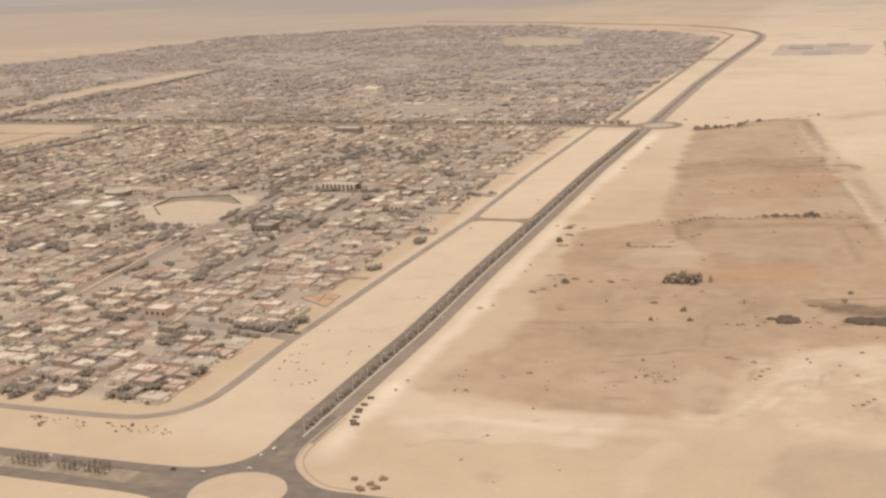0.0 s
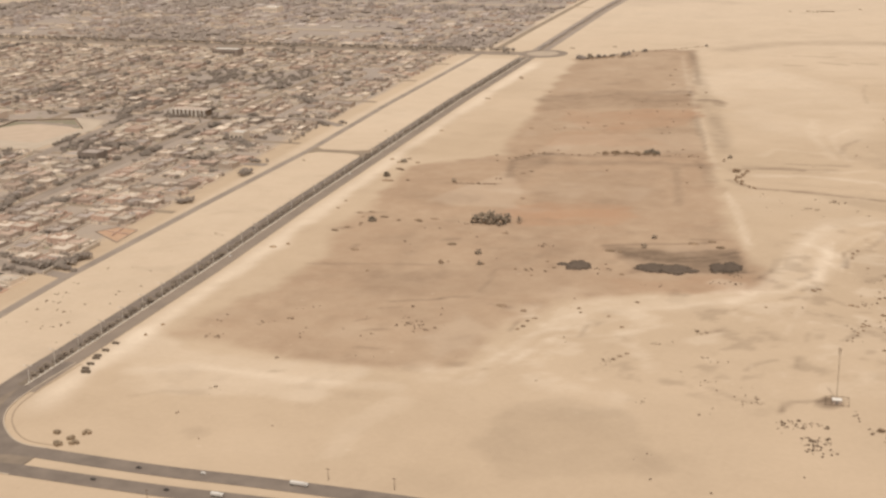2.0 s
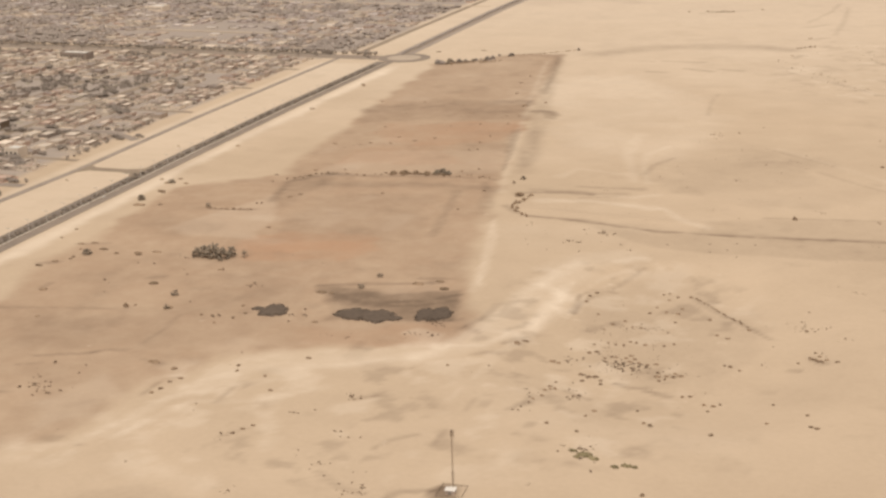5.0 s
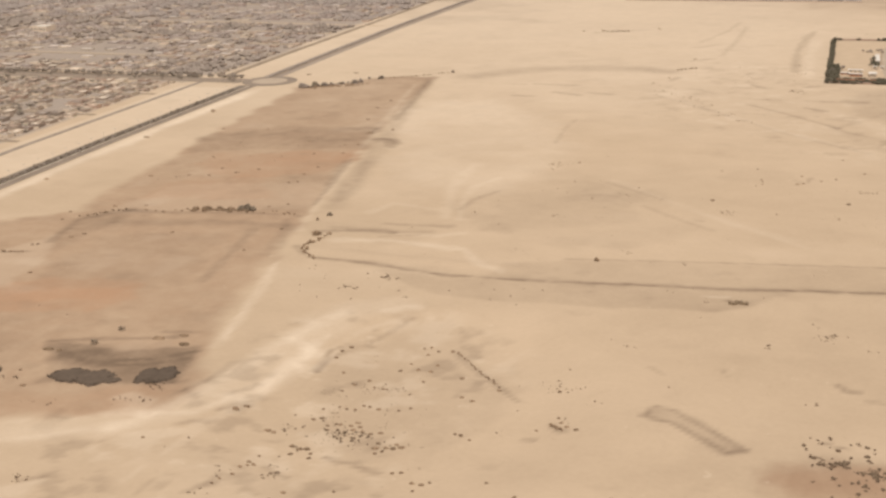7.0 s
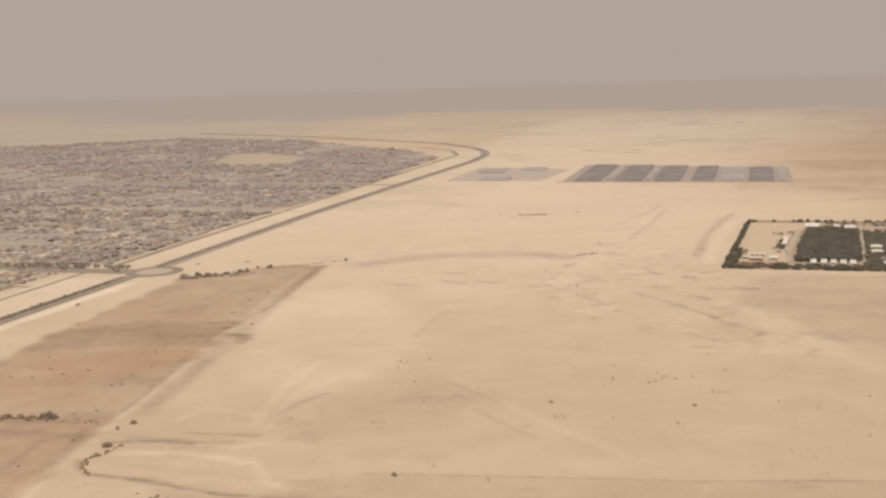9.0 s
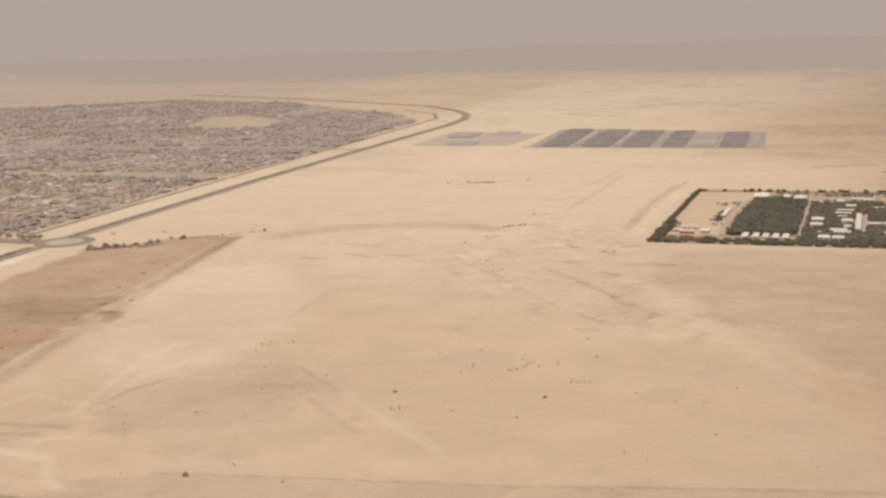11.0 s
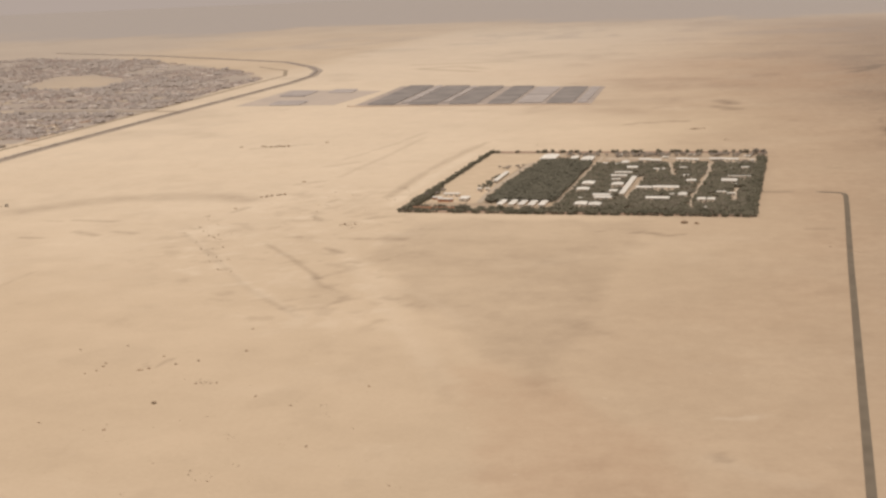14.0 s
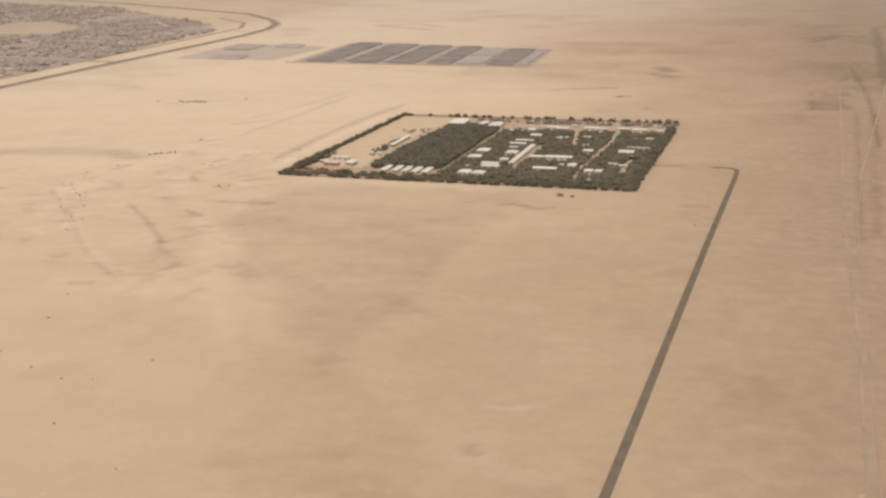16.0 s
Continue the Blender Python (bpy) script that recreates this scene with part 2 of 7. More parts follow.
def part(name, me, parent, m=None, label=""):
    ob = new(name, me)
    ob.parent = parent
    if m is not None:
        ob.matrix_basis = m
    return tagged(ob, label)


BOX_F = [(0, 3, 2, 1), (4, 5, 6, 7), (0, 1, 5, 4), (1, 2, 6, 5), (2, 3, 7, 6), (3, 0, 4, 7)]


def box_v(x0, y0, z0, x1, y1, z1, taper=0.0):
    t = taper
    return [(x0, y0, z0), (x1, y0, z0), (x1, y1, z0), (x0, y1, z0), (x0 + t, y0 + t, z1), (x1 - t, y0 + t, z1), (x1 - t, y1 - t, z1), (x0 + t, y1 - t, z1)]


class Soup:
    """Collects many small solids into one mesh."""

    def __init__(self):
        self.v, self.f = [], []

    def add(self, v, f):
        k = len(self.v)
        self.v += v
        self.f += [tuple(i + k for i in q) for q in f]

    def box(self, *a, turn=0.0, at=(0, 0, 0)):
        v = box_v(*a)
        c, s = math.cos(turn), math.sin(turn)
        self.add([(at[0] + x * c - y * s, at[1] + x * s + y * c, at[2] + z) for x, y, z in v], BOX_F)

    def mesh(self, name, material):
        return mesh(name, self.v, self.f, material)


def bevelled(name, dims, material, width=0.06):
    """A box from (x0, y0, z0, x1, y1, z1) with rounded edges."""
    bm = bmesh.new()
    vs = [bm.verts.new(v) for v in box_v(*dims)]
    for q in BOX_F:
        bm.faces.new([vs[i] for i in q])
    bmesh.ops.bevel(bm, geom=bm.edges[:], offset=width, segments=1, affect="EDGES")
    me = bpy.data.meshes.new(name)
    bm.to_mesh(me)
    bm.free()
    me.materials.append(material)
    return me


def tube(r0, r1, z0, z1, n=6, dx=0.0, dy=0.0):
    v = [(r0 * math.cos(2 * math.pi * i / n), r0 * math.sin(2 * math.pi * i / n), z0) for i in range(n)]
    v += [(dx + r1 * math.cos(2 * math.pi * i / n), dy + r1 * math.sin(2 * math.pi * i / n), z1) for i in range(n)]
    f = [(i, (i + 1) % n, n + (i + 1) % n, n + i) for i in range(n)] + [tuple(range(n))[::-1], tuple(range(n, 2 * n))]
    return v, f


OCTA_F = [(0, 2, 4), (2, 1, 4), (1, 3, 4), (3, 0, 4), (2, 0, 5), (1, 2, 5), (3, 1, 5), (0, 3, 5)]


def leaf_clump(soup, x, y, z, r, rg, flat=0.8):
    """A small ragged tuft of leaves."""
    d = [r * rg.uniform(0.6, 1.3) for _ in range(6)]
    a = rg.uniform(0, 3.14)
    c, s = math.cos(a), math.sin(a)
    pts = [(d[0], 0, 0), (-d[1], 0, 0), (0, d[2], 0), (0, -d[3], 0), (0, 0, d[4] * flat), (0, 0, -d[5] * flat)]
    soup.add([(x + px * c - py * s + rg.uniform(-0.15, 0.15) * r, y + px * s + py * c, z + pz) for px, py, pz in pts], OCTA_F)


def crown_soup(rg, r, h, z0, clumps, size):
    s = Soup()
    lobes = [(rg.uniform(-0.5, 0.5) * r, rg.uniform(-0.5, 0.5) * r, z0 + rg.uniform(0.3, 0.75) * h, rg.uniform(0.5, 0.75) * r) for _ in range(5)]
    for _ in range(clumps):
        lx, ly, lz, lr = rg.choice(lobes)
        th, ph = rg.uniform(0, 6.283), math.acos(rg.uniform(-0.7, 1))
        q = lr * rg.uniform(0.75, 1.05)
        leaf_clump(s, lx + q * math.sin(ph) * math.cos(th), ly + q * math.sin(ph) * math.sin(th), max(z0 * 0.6, lz + q * math.cos(ph) * h / (2.2 * r)), size * rg.uniform(0.7, 1.3), rg)
    return s


def vnoise(x, y, size, seed):
    """Smooth value noise, 0 to 1, on arrays."""
    r = np.random.RandomState(seed)
    tab = r.rand(256, 256)
    fx, fy = x / size + 1000, y / size + 1000
    ix, iy = np.floor(fx).astype(int), np.floor(fy).astype(int)
    tx, ty = fx - ix, fy - iy
    tx, ty = tx * tx * (3 - 2 * tx), ty * ty * (3 - 2 * ty)
    g = lambda i, j: tab[(ix + i) % 256, (iy + j) % 256]
    return (g(0, 0) * (1 - tx) + g(1, 0) * tx) * (1 - ty) + (g(0, 1) * (1 - tx) + g(1, 1) * tx) * ty


def fbm(x, y, size, seed):
    return sum(vnoise(x, y, size / 2 ** k, seed + k) * w for k, w in ((0, 0.5), (1, 0.27), (2, 0.15), (3, 0.08)))


def line_d(x, y, pts):
    d = np.full(np.shape(x), 1e9)
    for (ax, ay), (bx, by) in zip(pts, pts[1:]):
        t = np.clip(((x - ax) * (bx - ax) + (y - ay) * (by - ay)) / ((bx - ax) ** 2 + (by - ay) ** 2), 0, 1)
        d = np.minimum(d, np.hypot(x - ax - t * (bx - ax), y - ay - t * (by - ay)))
    return d


def poly_d(x, y, pts):
    """Signed distance to a polygon, positive inside."""
    inside = np.zeros(np.shape(x), bool)
    for (ax, ay), (bx, by) in zip(pts, pts[1:] + pts[:1]):
        cross = ((ay > y) != (by > y)) & (x < (bx - ax) * (y - ay) / ((by - ay) or 1e-9) + ax)
        inside ^= cross
    d = line_d(x, y, pts + pts[:1])
    return np.where(inside, d, -d)


def step(v, lo, hi):
    t = np.clip((v - lo) / (hi - lo), 0, 1)
    return t * t * (3 - 2 * t)


# ---- plan ----
MAIN = [(-149.5, 287), (-150, 300), (-153, 403), (-157.7, 484), (-162, 581), (-169, 730), (-173, 880), (-173.5, 900)]
MAIN_FAR = [(-173, 934), (-182, 1190), (-184, 1400), (-184, 1590), (-184, 1700), (-192, 1790), (-212, 1860), (-246, 1922), (-320, 2012), (-441, 2088), (-625, 2200), (-900, 2330)]
FRONTAGE = [(-900, 303), (-258, 301.5), (-215, 302), (-201, 306), (-193.5, 316), (-192, 333), (-195, 376), (-197, 484), (-198, 588), (-205, 707), (-211.5, 890), (-212, 911)]
RB1, RB2 = (-148.3, 262.0), (-167.0, 919.0)
FIELD_POLY = [(-132, 345), (-108, 341), (-89, 339), (-71, 338), (-55, 339.5), (-46, 342), (-39, 349), (-37, 362), (-36, 378), (-32, 392), (-22, 406), (-4, 416), (16, 424), (34, 433), (38, 447), (26, 470), (16, 500), (4, 554), (-9.5, 622), (-35, 757), (-62, 952),
              (-98, 947), (-138, 904), (-134, 860), (-129, 800), (-121, 753), (-113, 658), (-102, 600), (-137, 567), (-129, 514), (-130, 489), (-131, 464), (-122, 438), (-118, 419), (-120, 389), (-126, 366)]
TOWN_NEAR = [(-1400, 313), (-203, 311), (-206, 476), (-213, 588), (-216, 700), (-224, 903), (-1400, 908)]
TOWN_FAR = [(-1500, 932), (-212, 932), (-220, 1300), (-231, 1735), (-300, 1850), (-387, 1935), (-600, 2120), (-850, 2200), (-1150, 2040), (-1250, 1500)]
YARD = [(-373, 572), (-345, 570), (-342, 606), (-362, 628), (-393, 617), (-391, 593)]
APRON = [(-392, 577), (-367, 554), (-336, 557), (-335, 606), (-344, 629), (-362, 632), (-396, 621), (-397, 592)]
COMP = (183.0, 974.0, 366.0, 1178.0)


def road_x(y):
    """x of the main road's middle at y."""
    return float(np.interp(y, [p[1] for p in MAIN + MAIN_FAR[:6]], [p[0] for p in MAIN + MAIN_FAR[:6]]))


def spaced(*runs):
    out = []
    for a, b, s in runs:
        out += list(np.arange(a, b, s))
    return np.array(out + [runs[-1][1]])


# ---- marks on the ground: kind, half width, strength, points ----
MARKS, AREAS = [], []


def mark(kind, width, strength, *pts):
    MARKS.append((kind, width, strength, list(pts)))


def area(kind, soft, strength, *pts):
    AREAS.append((kind, soft, strength, list(pts)))


# lines and smears in the brown field
mark("darker", 1.8, 0.34, (-82, 604.5), (-66, 605.9), (-45.8, 609.4), (-31, 612.5), (-9, 613))
mark("darker", 2.8, 0.36, (-87, 558), (-91.6, 574), (-94.5, 589), (-88.5, 599.5), (-82, 604.5))
mark("darker", 4.5, 0.22, (-79.8, 587.5), (-54.8, 592.3), (-30.3, 598.1), (-7.4, 598))
area("darker", 3, 0.16, (-80.2, 548.9), (-91.4, 579), (-91.5, 594.4), (-79.1, 599.9), (-77.8, 583.1), (-77, 559.8))
mark("darker", 1.6, 0.3, (-19.1, 591.5), (-13, 558.2), (-8, 531))
mark("darker", 2.5, 0.25, (-12.3, 607.5), (-5.4, 590.1), (-0.9, 571.2))
mark("darker", 1.2, 0.36, (-27.1, 713.7), (-18.6, 669.7), (-11.1, 631))
mark("darker", 0.55, 0.6, (-105.4, 540.4), (-97.6, 541.6), (-86.9, 545.7))
mark("darker", 0.7, 0.35, (-130.2, 486.1), (-124.2, 487.8), (-119.8, 490))
mark("darker", 0.8, 0.3, (-120.7, 419.8), (-107.3, 423.1), (-79.3, 430.9))
area("darker", 1.6, 0.5, (-25.7, 466.6), (-13.8, 470.1), (-0.1, 467.5), (20.2, 473.6), (24.6, 462.2), (26.1, 449.4), (-10.3, 438.4), (-16.3, 449.9))
mark("darker", 1.2, 0.45, (-24.9, 467.9), (-8.1, 474.7), (13.1, 480.6))
area("darker", 1.2, 0.32, (-22.7, 467.5), (-5.5, 472), (4.9, 455.3), (-11.5, 451.1))
mark("darker", 1.2, 0.45, (2.3, 459.4), (13.7, 463.3), (21.9, 471.2))
mark("darker", 1.4, 0.4, (3.8, 483.6), (14.6, 485.4))
area("orange_soil", 3, 0.3, (-16.4, 432.5), (36.9, 446.7), (35.1, 432), (16.2, 422.7), (-3.2, 414.7))
mark("darker", 1.2, 0.4, (-23.3, 463.9), (-16.5, 461.3), (-7.6, 457.6))
mark("darker", 1, 0.5, (4.5, 456.2), (13.5, 458.9), (21.8, 465.1))
mark("darker", 1, 0.4, (5.3, 479.2), (10.7, 482.2), (13.9, 481.1))
mark("darker", 0.9, 0.34, (-78, 390.6), (-72.9, 393.3), (-67.2, 395.5), (-62.3, 398.1))
mark("darker", 1.3, 0.36, (-63.5, 397.7), (-60.1, 400.9), (-55.6, 401.7))
mark("darker", 1.5, 0.36, (-47.4, 396.9), (-43.7, 395.5), (-39.9, 395.1))
mark("darker", 0.6, 0.3, (-80.1, 383.3), (-73.4, 386.4))
mark("darker", 0.8, 0.32, (-34.2, 376.3), (-33.8, 383.9), (-30.5, 389.2))
mark("darker", 0.8, 0.2, (-53, 406.8), (-53.7, 420.6), (-55.1, 432))
mark("darker", 0.7, 0.3, (-55.4, 576), (-44.4, 578))
mark("darker", 2.7, 0.24, (-50.6, 780.7), (-46.9, 787.3), (-40.8, 781.4))
mark("darker", 1, 0.32, (-83.4, 459.8), (-79, 462.5))
mark("darker", 1.5, 0.35, (-112.2, 440.8), (-112.7, 446.1))
mark("darker", 1.4, 0.35, (-129.6, 463.1), (-124.2, 466.2))
mark("darker", 0.5, 0.4, (-81.6, 371), (-78.5, 373.9))
mark("darker", 0.5, 0.35, (-75.6, 364.9), (-69.7, 367.6))
mark("darker", 0.6, 0.3, (-73.5, 350.9), (-66.3, 352.3))
area("pale", 2, 0.12, (-86.8, 600.4), (-85, 648.9), (-21.5, 671.6), (-11.5, 626.1), (-47.2, 613.8))
area("pale", 2, 0.18, (-106.1, 513), (-91.1, 565.9), (-76.8, 539.9), (-71.1, 510.1), (-91.9, 508.3))
area("pale", 2, 0.2, (-47.7, 345.8), (-41.6, 362.1), (-36.4, 374.8), (-51, 384.3), (-56.3, 364.1))
area("darker", 3, 0.17, (-123.1, 752.8), (-89.5, 780.3), (-41.5, 785), (-31.7, 738.1), (-110.5, 712.4))
area("darker", 3, 0.14, (-76.7, 569.9), (-27, 584), (-10.8, 523.4), (-31.7, 517.3), (-61.8, 510.2))
area("darker", 3, 0.12, (-105.2, 423.2), (-50, 439.8), (-29.8, 465.3), (-19, 449.1), (-28.4, 411.6), (-82.6, 395.1))
area("orange", 3, 0.85, (-105.7, 686.6), (-98.5, 715.5), (-31.7, 731.5), (-21.9, 682.6), (-72.3, 666.2))
area("orange", 3, 0.7, (-60.4, 486.5), (-58.1, 506.3), (-30.9, 514.3), (-22.5, 507.8), (-26.1, 496.6))
area("orange", 3, 0.75, (-65.5, 498.7), (-69.2, 512.8), (-45.3, 523.7), (-25.9, 520.5), (-30.9, 504.5))
area("orange", 3, 0.45, (-88.3, 625.3), (-89.7, 666.9), (-51.2, 675.5), (-35.9, 637.3))
# the bank and pale tracks beside the field
mark("darker", 4.5, 0.18, (-66, 953), (-50, 875.1), (-34.2, 794.4), (-26.6, 751.2))
mark("darker", 5.1, 0.17, (-26.6, 751.2), (-13.8, 691.9), (-1.7, 630))
mark("darker", 3.3, 0.4, (-29.9, 757.2), (-24.8, 755.1), (-18.1, 743.3))
mark("pale", 1.4, 0.36, (8.8, 551.5), (15, 530.9), (20.9, 501.5), (24.4, 476.2))
mark("pale", 0.9, 0.3, (7.5, 556.5), (12.2, 533.1), (18.5, 507), (24.9, 482.2))
mark("pale", 1.8, 0.28, (-67.2, 923.7), (-49.9, 829), (-31.7, 738.3), (-17.2, 666.8), (-8.5, 624.9), (-1.1, 594.3))
mark("darker", 2.4, 0.24, (-63.9, 942.3), (-49, 865.5), (-40, 810.7))
mark("darker", 1.2, 0.24, (-29.1, 709.5), (-23.3, 681.7), (-18.8, 661.2))
mark("darker", 4.8, 0.14, (-16.9, 706.1), (-11.3, 675.6), (-4.6, 642.5))
mark("darker", 2.4, 0.36, (-31.2, 759), (-24.9, 760.4), (-16.8, 749.6))
mark("darker", 2.1, 0.32, (-40, 771.7), (-41.4, 788))
# the ditch across the plain and the worn ground along it
mark("darker", 1, 0.4, (6.5, 574.7), (11, 568.5), (16.8, 562.9), (28.1, 562.9), (41.2, 562), (55.3, 557.6), (68.8, 555.8), (83.9, 555.8), (110.4, 557.5), (146.7, 561.8), (181.8, 566), (210.4, 570.3))
mark("darker", 2.2, 0.25, (16.8, 562.9), (41.2, 562), (68.8, 555.8), (110.4, 557.5), (146.7, 561.8), (181.8, 566), (210.4, 570.3))
mark("darker", 0.8, 0.3, (105, 582.4), (124.2, 585.7), (143.2, 589), (162, 591.7), (186, 595), (211, 598.5))
area("darker", 1.4, 0.16, (83.2, 558.1), (84.8, 574.1), (105.3, 581.1), (143.2, 588.4), (211, 597.9), (210.5, 570.9), (181.8, 566.5), (146.7, 562.4))
area("darker", 1.4, 0.2, (38.3, 558.7), (69.6, 553.5), (110.9, 555.2), (147, 559.6), (180.2, 564.4), (170, 548.6), (159.7, 541.2), (132.6, 537.5), (115.3, 535.3), (93.8, 533.7), (70.6, 535.8))
mark("pale", 0.7, 0.6, (154.5, 554), (163.4, 555.7))
mark("darker", 1.6, 0.5, (163.4, 551.8), (168.2, 549.8))
mark("darker", 1.8, 0.32, (6.3, 593.4), (17.3, 597.6), (31.4, 600.5), (36.3, 598.8))
mark("darker", 1, 0.25, (32.3, 592.6), (45.8, 598.4))
mark("darker", 3, 0.21, (10.4, 600.3), (22.2, 599.9), (35.9, 600), (48.4, 602.9))
mark("pale", 3, 0.5, (18.7, 585.8), (40, 588.7), (62.8, 585.4))
mark("pale", 2, 0.4, (66.8, 586.3), (78.3, 568.5), (86.5, 564))
mark("pale", 3, 0.28, (48.1, 625), (35.4, 673.5), (32.8, 717))
area("darker", 3, 0.07, (44.4, 644.5), (49.4, 668.6), (57.1, 686.7), (73.4, 703.2), (95.2, 695.2), (113.9, 671.7), (126.1, 637.4), (109.1, 622.9), (64.9, 614.8))
mark("darker", 1, 0.24, (141.4, 643.5), (145.1, 642.8))
mark("darker", 1.2, 0.18, (120.5, 659.4), (136.1, 643.1), (150.3, 630.4))
mark("darker", 1, 0.42, (209, 570), (251, 577.5), (320, 587), (420, 600), (640, 622))
mark("darker", 0.9, 0.3, (209, 598.5), (253, 608), (308, 618), (420, 633), (640, 660))
area("darker", 1.4, 0.16, (211, 571), (251, 578), (420, 601), (640, 624), (640, 658), (420, 632), (253, 608), (211, 598))
# the drifts and old tracks round the dune
mark("pale", 7, 0.36, (-7.9, 407.6), (13.1, 415), (25.4, 421), (35.4, 431.4), (43.6, 453.1), (45.9, 469.5), (49.3, 493.3), (51.4, 515.3), (63.7, 522.8))
mark("pale", 1.4, 0.3, (44.6, 423.5), (48.2, 437.7), (49.8, 461.2), (53, 493.3))
mark("pale", 1.2, 0.3, (50.3, 446.4), (54.8, 480.7), (60.7, 501.1), (70.2, 514.8))
mark("pale", 0.8, 0.4, (56.8, 468.1), (59, 487.3), (64.8, 499.7))
mark("darker", 0.8, 0.3, (48.5, 437.7), (50.4, 441.2), (50.3, 446.4))
mark("darker", 0.8, 0.28, (43.8, 447.7), (46.9, 453.2), (48.1, 457.6))
mark("darker", 0.6, 0.35, (59, 487.3), (60.9, 491.5), (66.5, 493))
mark("darker", 0.6, 0.25, (58.2, 472.7), (59.2, 482.7), (64.1, 492.3), (69.7, 506), (72.3, 514.3))
mark("darker", 0.5, 0.35, (63.3, 398.6), (65, 403.6))
mark("darker", 0.5, 0.3, (53.8, 393.5), (53.7, 405.7))
mark("darker", 0.6, 0.3, (21.3, 389.9), (25.2, 392.4))
mark("darker", 0.35, 0.5, (91.1, 497.4), (95.2, 492.1), (101.5, 484.9), (105.4, 480.8), (111.7, 474.3), (118.1, 467.4))
mark("darker", 0.5, 0.55, (129.1, 455.7), (131.4, 451.8), (133.9, 450.2))
mark("darker", 0.5, 0.5, (124.9, 446.4), (127.1, 446.3))
mark("darker", 1.1, 0.3, (151.8, 459.7), (153.6, 466.5), (158.7, 465), (165.7, 458.7), (173.2, 451), (177.2, 446.5), (173.2, 443.9), (165.9, 451.2), (159, 457.6), (151.8, 459.7))
area("darker", 0.8, 0.2, (151.8, 459.7), (153.6, 466.5), (158.7, 465), (165.7, 458.7), (173.2, 451), (177.2, 446.5), (173.2, 443.9), (165.9, 451.2), (159, 457.6))
mark("darker", 1.2, 0.42, (196.7, 492), (199.6, 488.2), (202.6, 488.3))
mark("darker", 0.9, 0.3, (205, 483.1), (208.8, 482.6))
mark("darker", 0.6, 0.25, (148.3, 492.1), (153.2, 487.2))
mark("darker", 0.6, 0.25, (167.3, 495), (168.8, 490.1))
mark("darker", 0.5, 0.5, (194.2, 455.7), (197.3, 454.4), (200.5, 453.4))
area("darker", 5, 0.22, (186.2, 425.9), (191.6, 438.8), (199.9, 443.9), (208.1, 444.7), (211.4, 428.3), (194.5, 418.7))
area("orange_soil", 5, 0.6, (188.5, 426.6), (192.9, 436.3), (208, 440.5), (211.4, 428.3))
area("darker", 3, 0.14, (58.2, 472.7), (68.9, 508.3), (84, 517.3), (110.1, 486.3), (119.6, 450.4), (106.5, 427.3), (88.5, 422.4), (70.4, 437.2))
mark("pale", 2.2, 0.3, (-45.3, 340.7), (-34.6, 346), (-28.8, 364), (-23.8, 387.9), (-13.9, 400.6), (5.4, 406.6), (24.8, 420.1))
mark("pale", 1.6, 0.26, (-28.7, 372.7), (-16.1, 385.6), (3.4, 401.1))
mark("pale", 1.3, 0.26, (-27.4, 352.1), (-19.5, 375.5), (-4.3, 380.2), (10.3, 393.8))
mark("pale", 3.2, 0.34, (26.9, 418.2), (33.7, 438.7), (40.3, 466.9), (44.4, 494.3), (50.3, 511.7))
mark("pale", 1.4, 0.3, (31.7, 430), (41.6, 433), (48.9, 457.5), (50.7, 489.4))
mark("pale", 1.1, 0.26, (44, 395.3), (46.9, 419.3), (50.2, 446.5), (52.6, 489.9))
mark("darker", 0.9, 0.32, (45.4, 436.8), (47.4, 441.2), (48.7, 444.9))
mark("darker", 1.2, 0.25, (29.9, 440.3), (35, 453.3), (35.9, 465.6))
mark("darker", 0.6, 0.3, (58.1, 472.3), (57.2, 486), (60, 492.1), (63.5, 495.9))
mark("darker", 0.7, 0.28, (57.5, 435.3), (59.4, 433.2))
mark("darker", 0.4, 0.4, (60.5, 393.9), (62.8, 401.1), (63.7, 406.7))
mark("darker", 0.4, 0.25, (50.2, 390.7), (51, 401.8))
mark("darker", 0.4, 0.25, (49.1, 367.7), (49.3, 376.2))
mark("darker", 0.7, 0.4, (80.4, 424.8), (85.2, 423), (89.9, 423.9))
mark("darker", 0.5, 0.4, (69.2, 415.7), (73.4, 412.4), (76.5, 411.5))
mark("darker", 0.6, 0.45, (89.9, 422.1), (95.8, 420.2))
mark("darker", 0.5, 0.5, (47.3, 340.1), (48, 345.2), (50.1, 347.6), (54.1, 348.5), (56.8, 350.3))
area("darker", 0.7, 0.8, (55.4, 348.6), (56.6, 352.3), (60.7, 352.2), (61.6, 347.2), (58.6, 345), (56.2, 344.9))
mark("darker", 0.4, 0.3, (28.4, 350.3), (35.2, 345.5), (41.9, 343.3))
mark("darker", 0.4, 0.3, (8.9, 336.5), (10.2, 336.9))
mark("darker", 0.7, 0.25, (-12.7, 377.6), (-13, 386.6))
mark("darker", 0.6, 0.25, (35.7, 364.2), (38.9, 371), (43.6, 374.4))
mark("darker", 0.5, 0.25, (-1.4, 360.3), (2.3, 366.3))
mark("darker", 0.7, 0.28, (-88.2, 328), (-85.3, 328.9))
area("darker", 2, 0.13, (-18.2, 301), (-17.1, 326.2), (-4.9, 333.5), (12.1, 325.7), (22.3, 300.3), (-8.6, 285.1))
area("darker", 1.2, 0.2, (-93.5, 288.3), (-89.4, 291.5), (-83.9, 290.5), (-82.9, 284.7), (-88.6, 282.9))
mark("darker", 1.5, 0.12, (-116.9, 303.3), (-110, 308), (-100.7, 309.5))
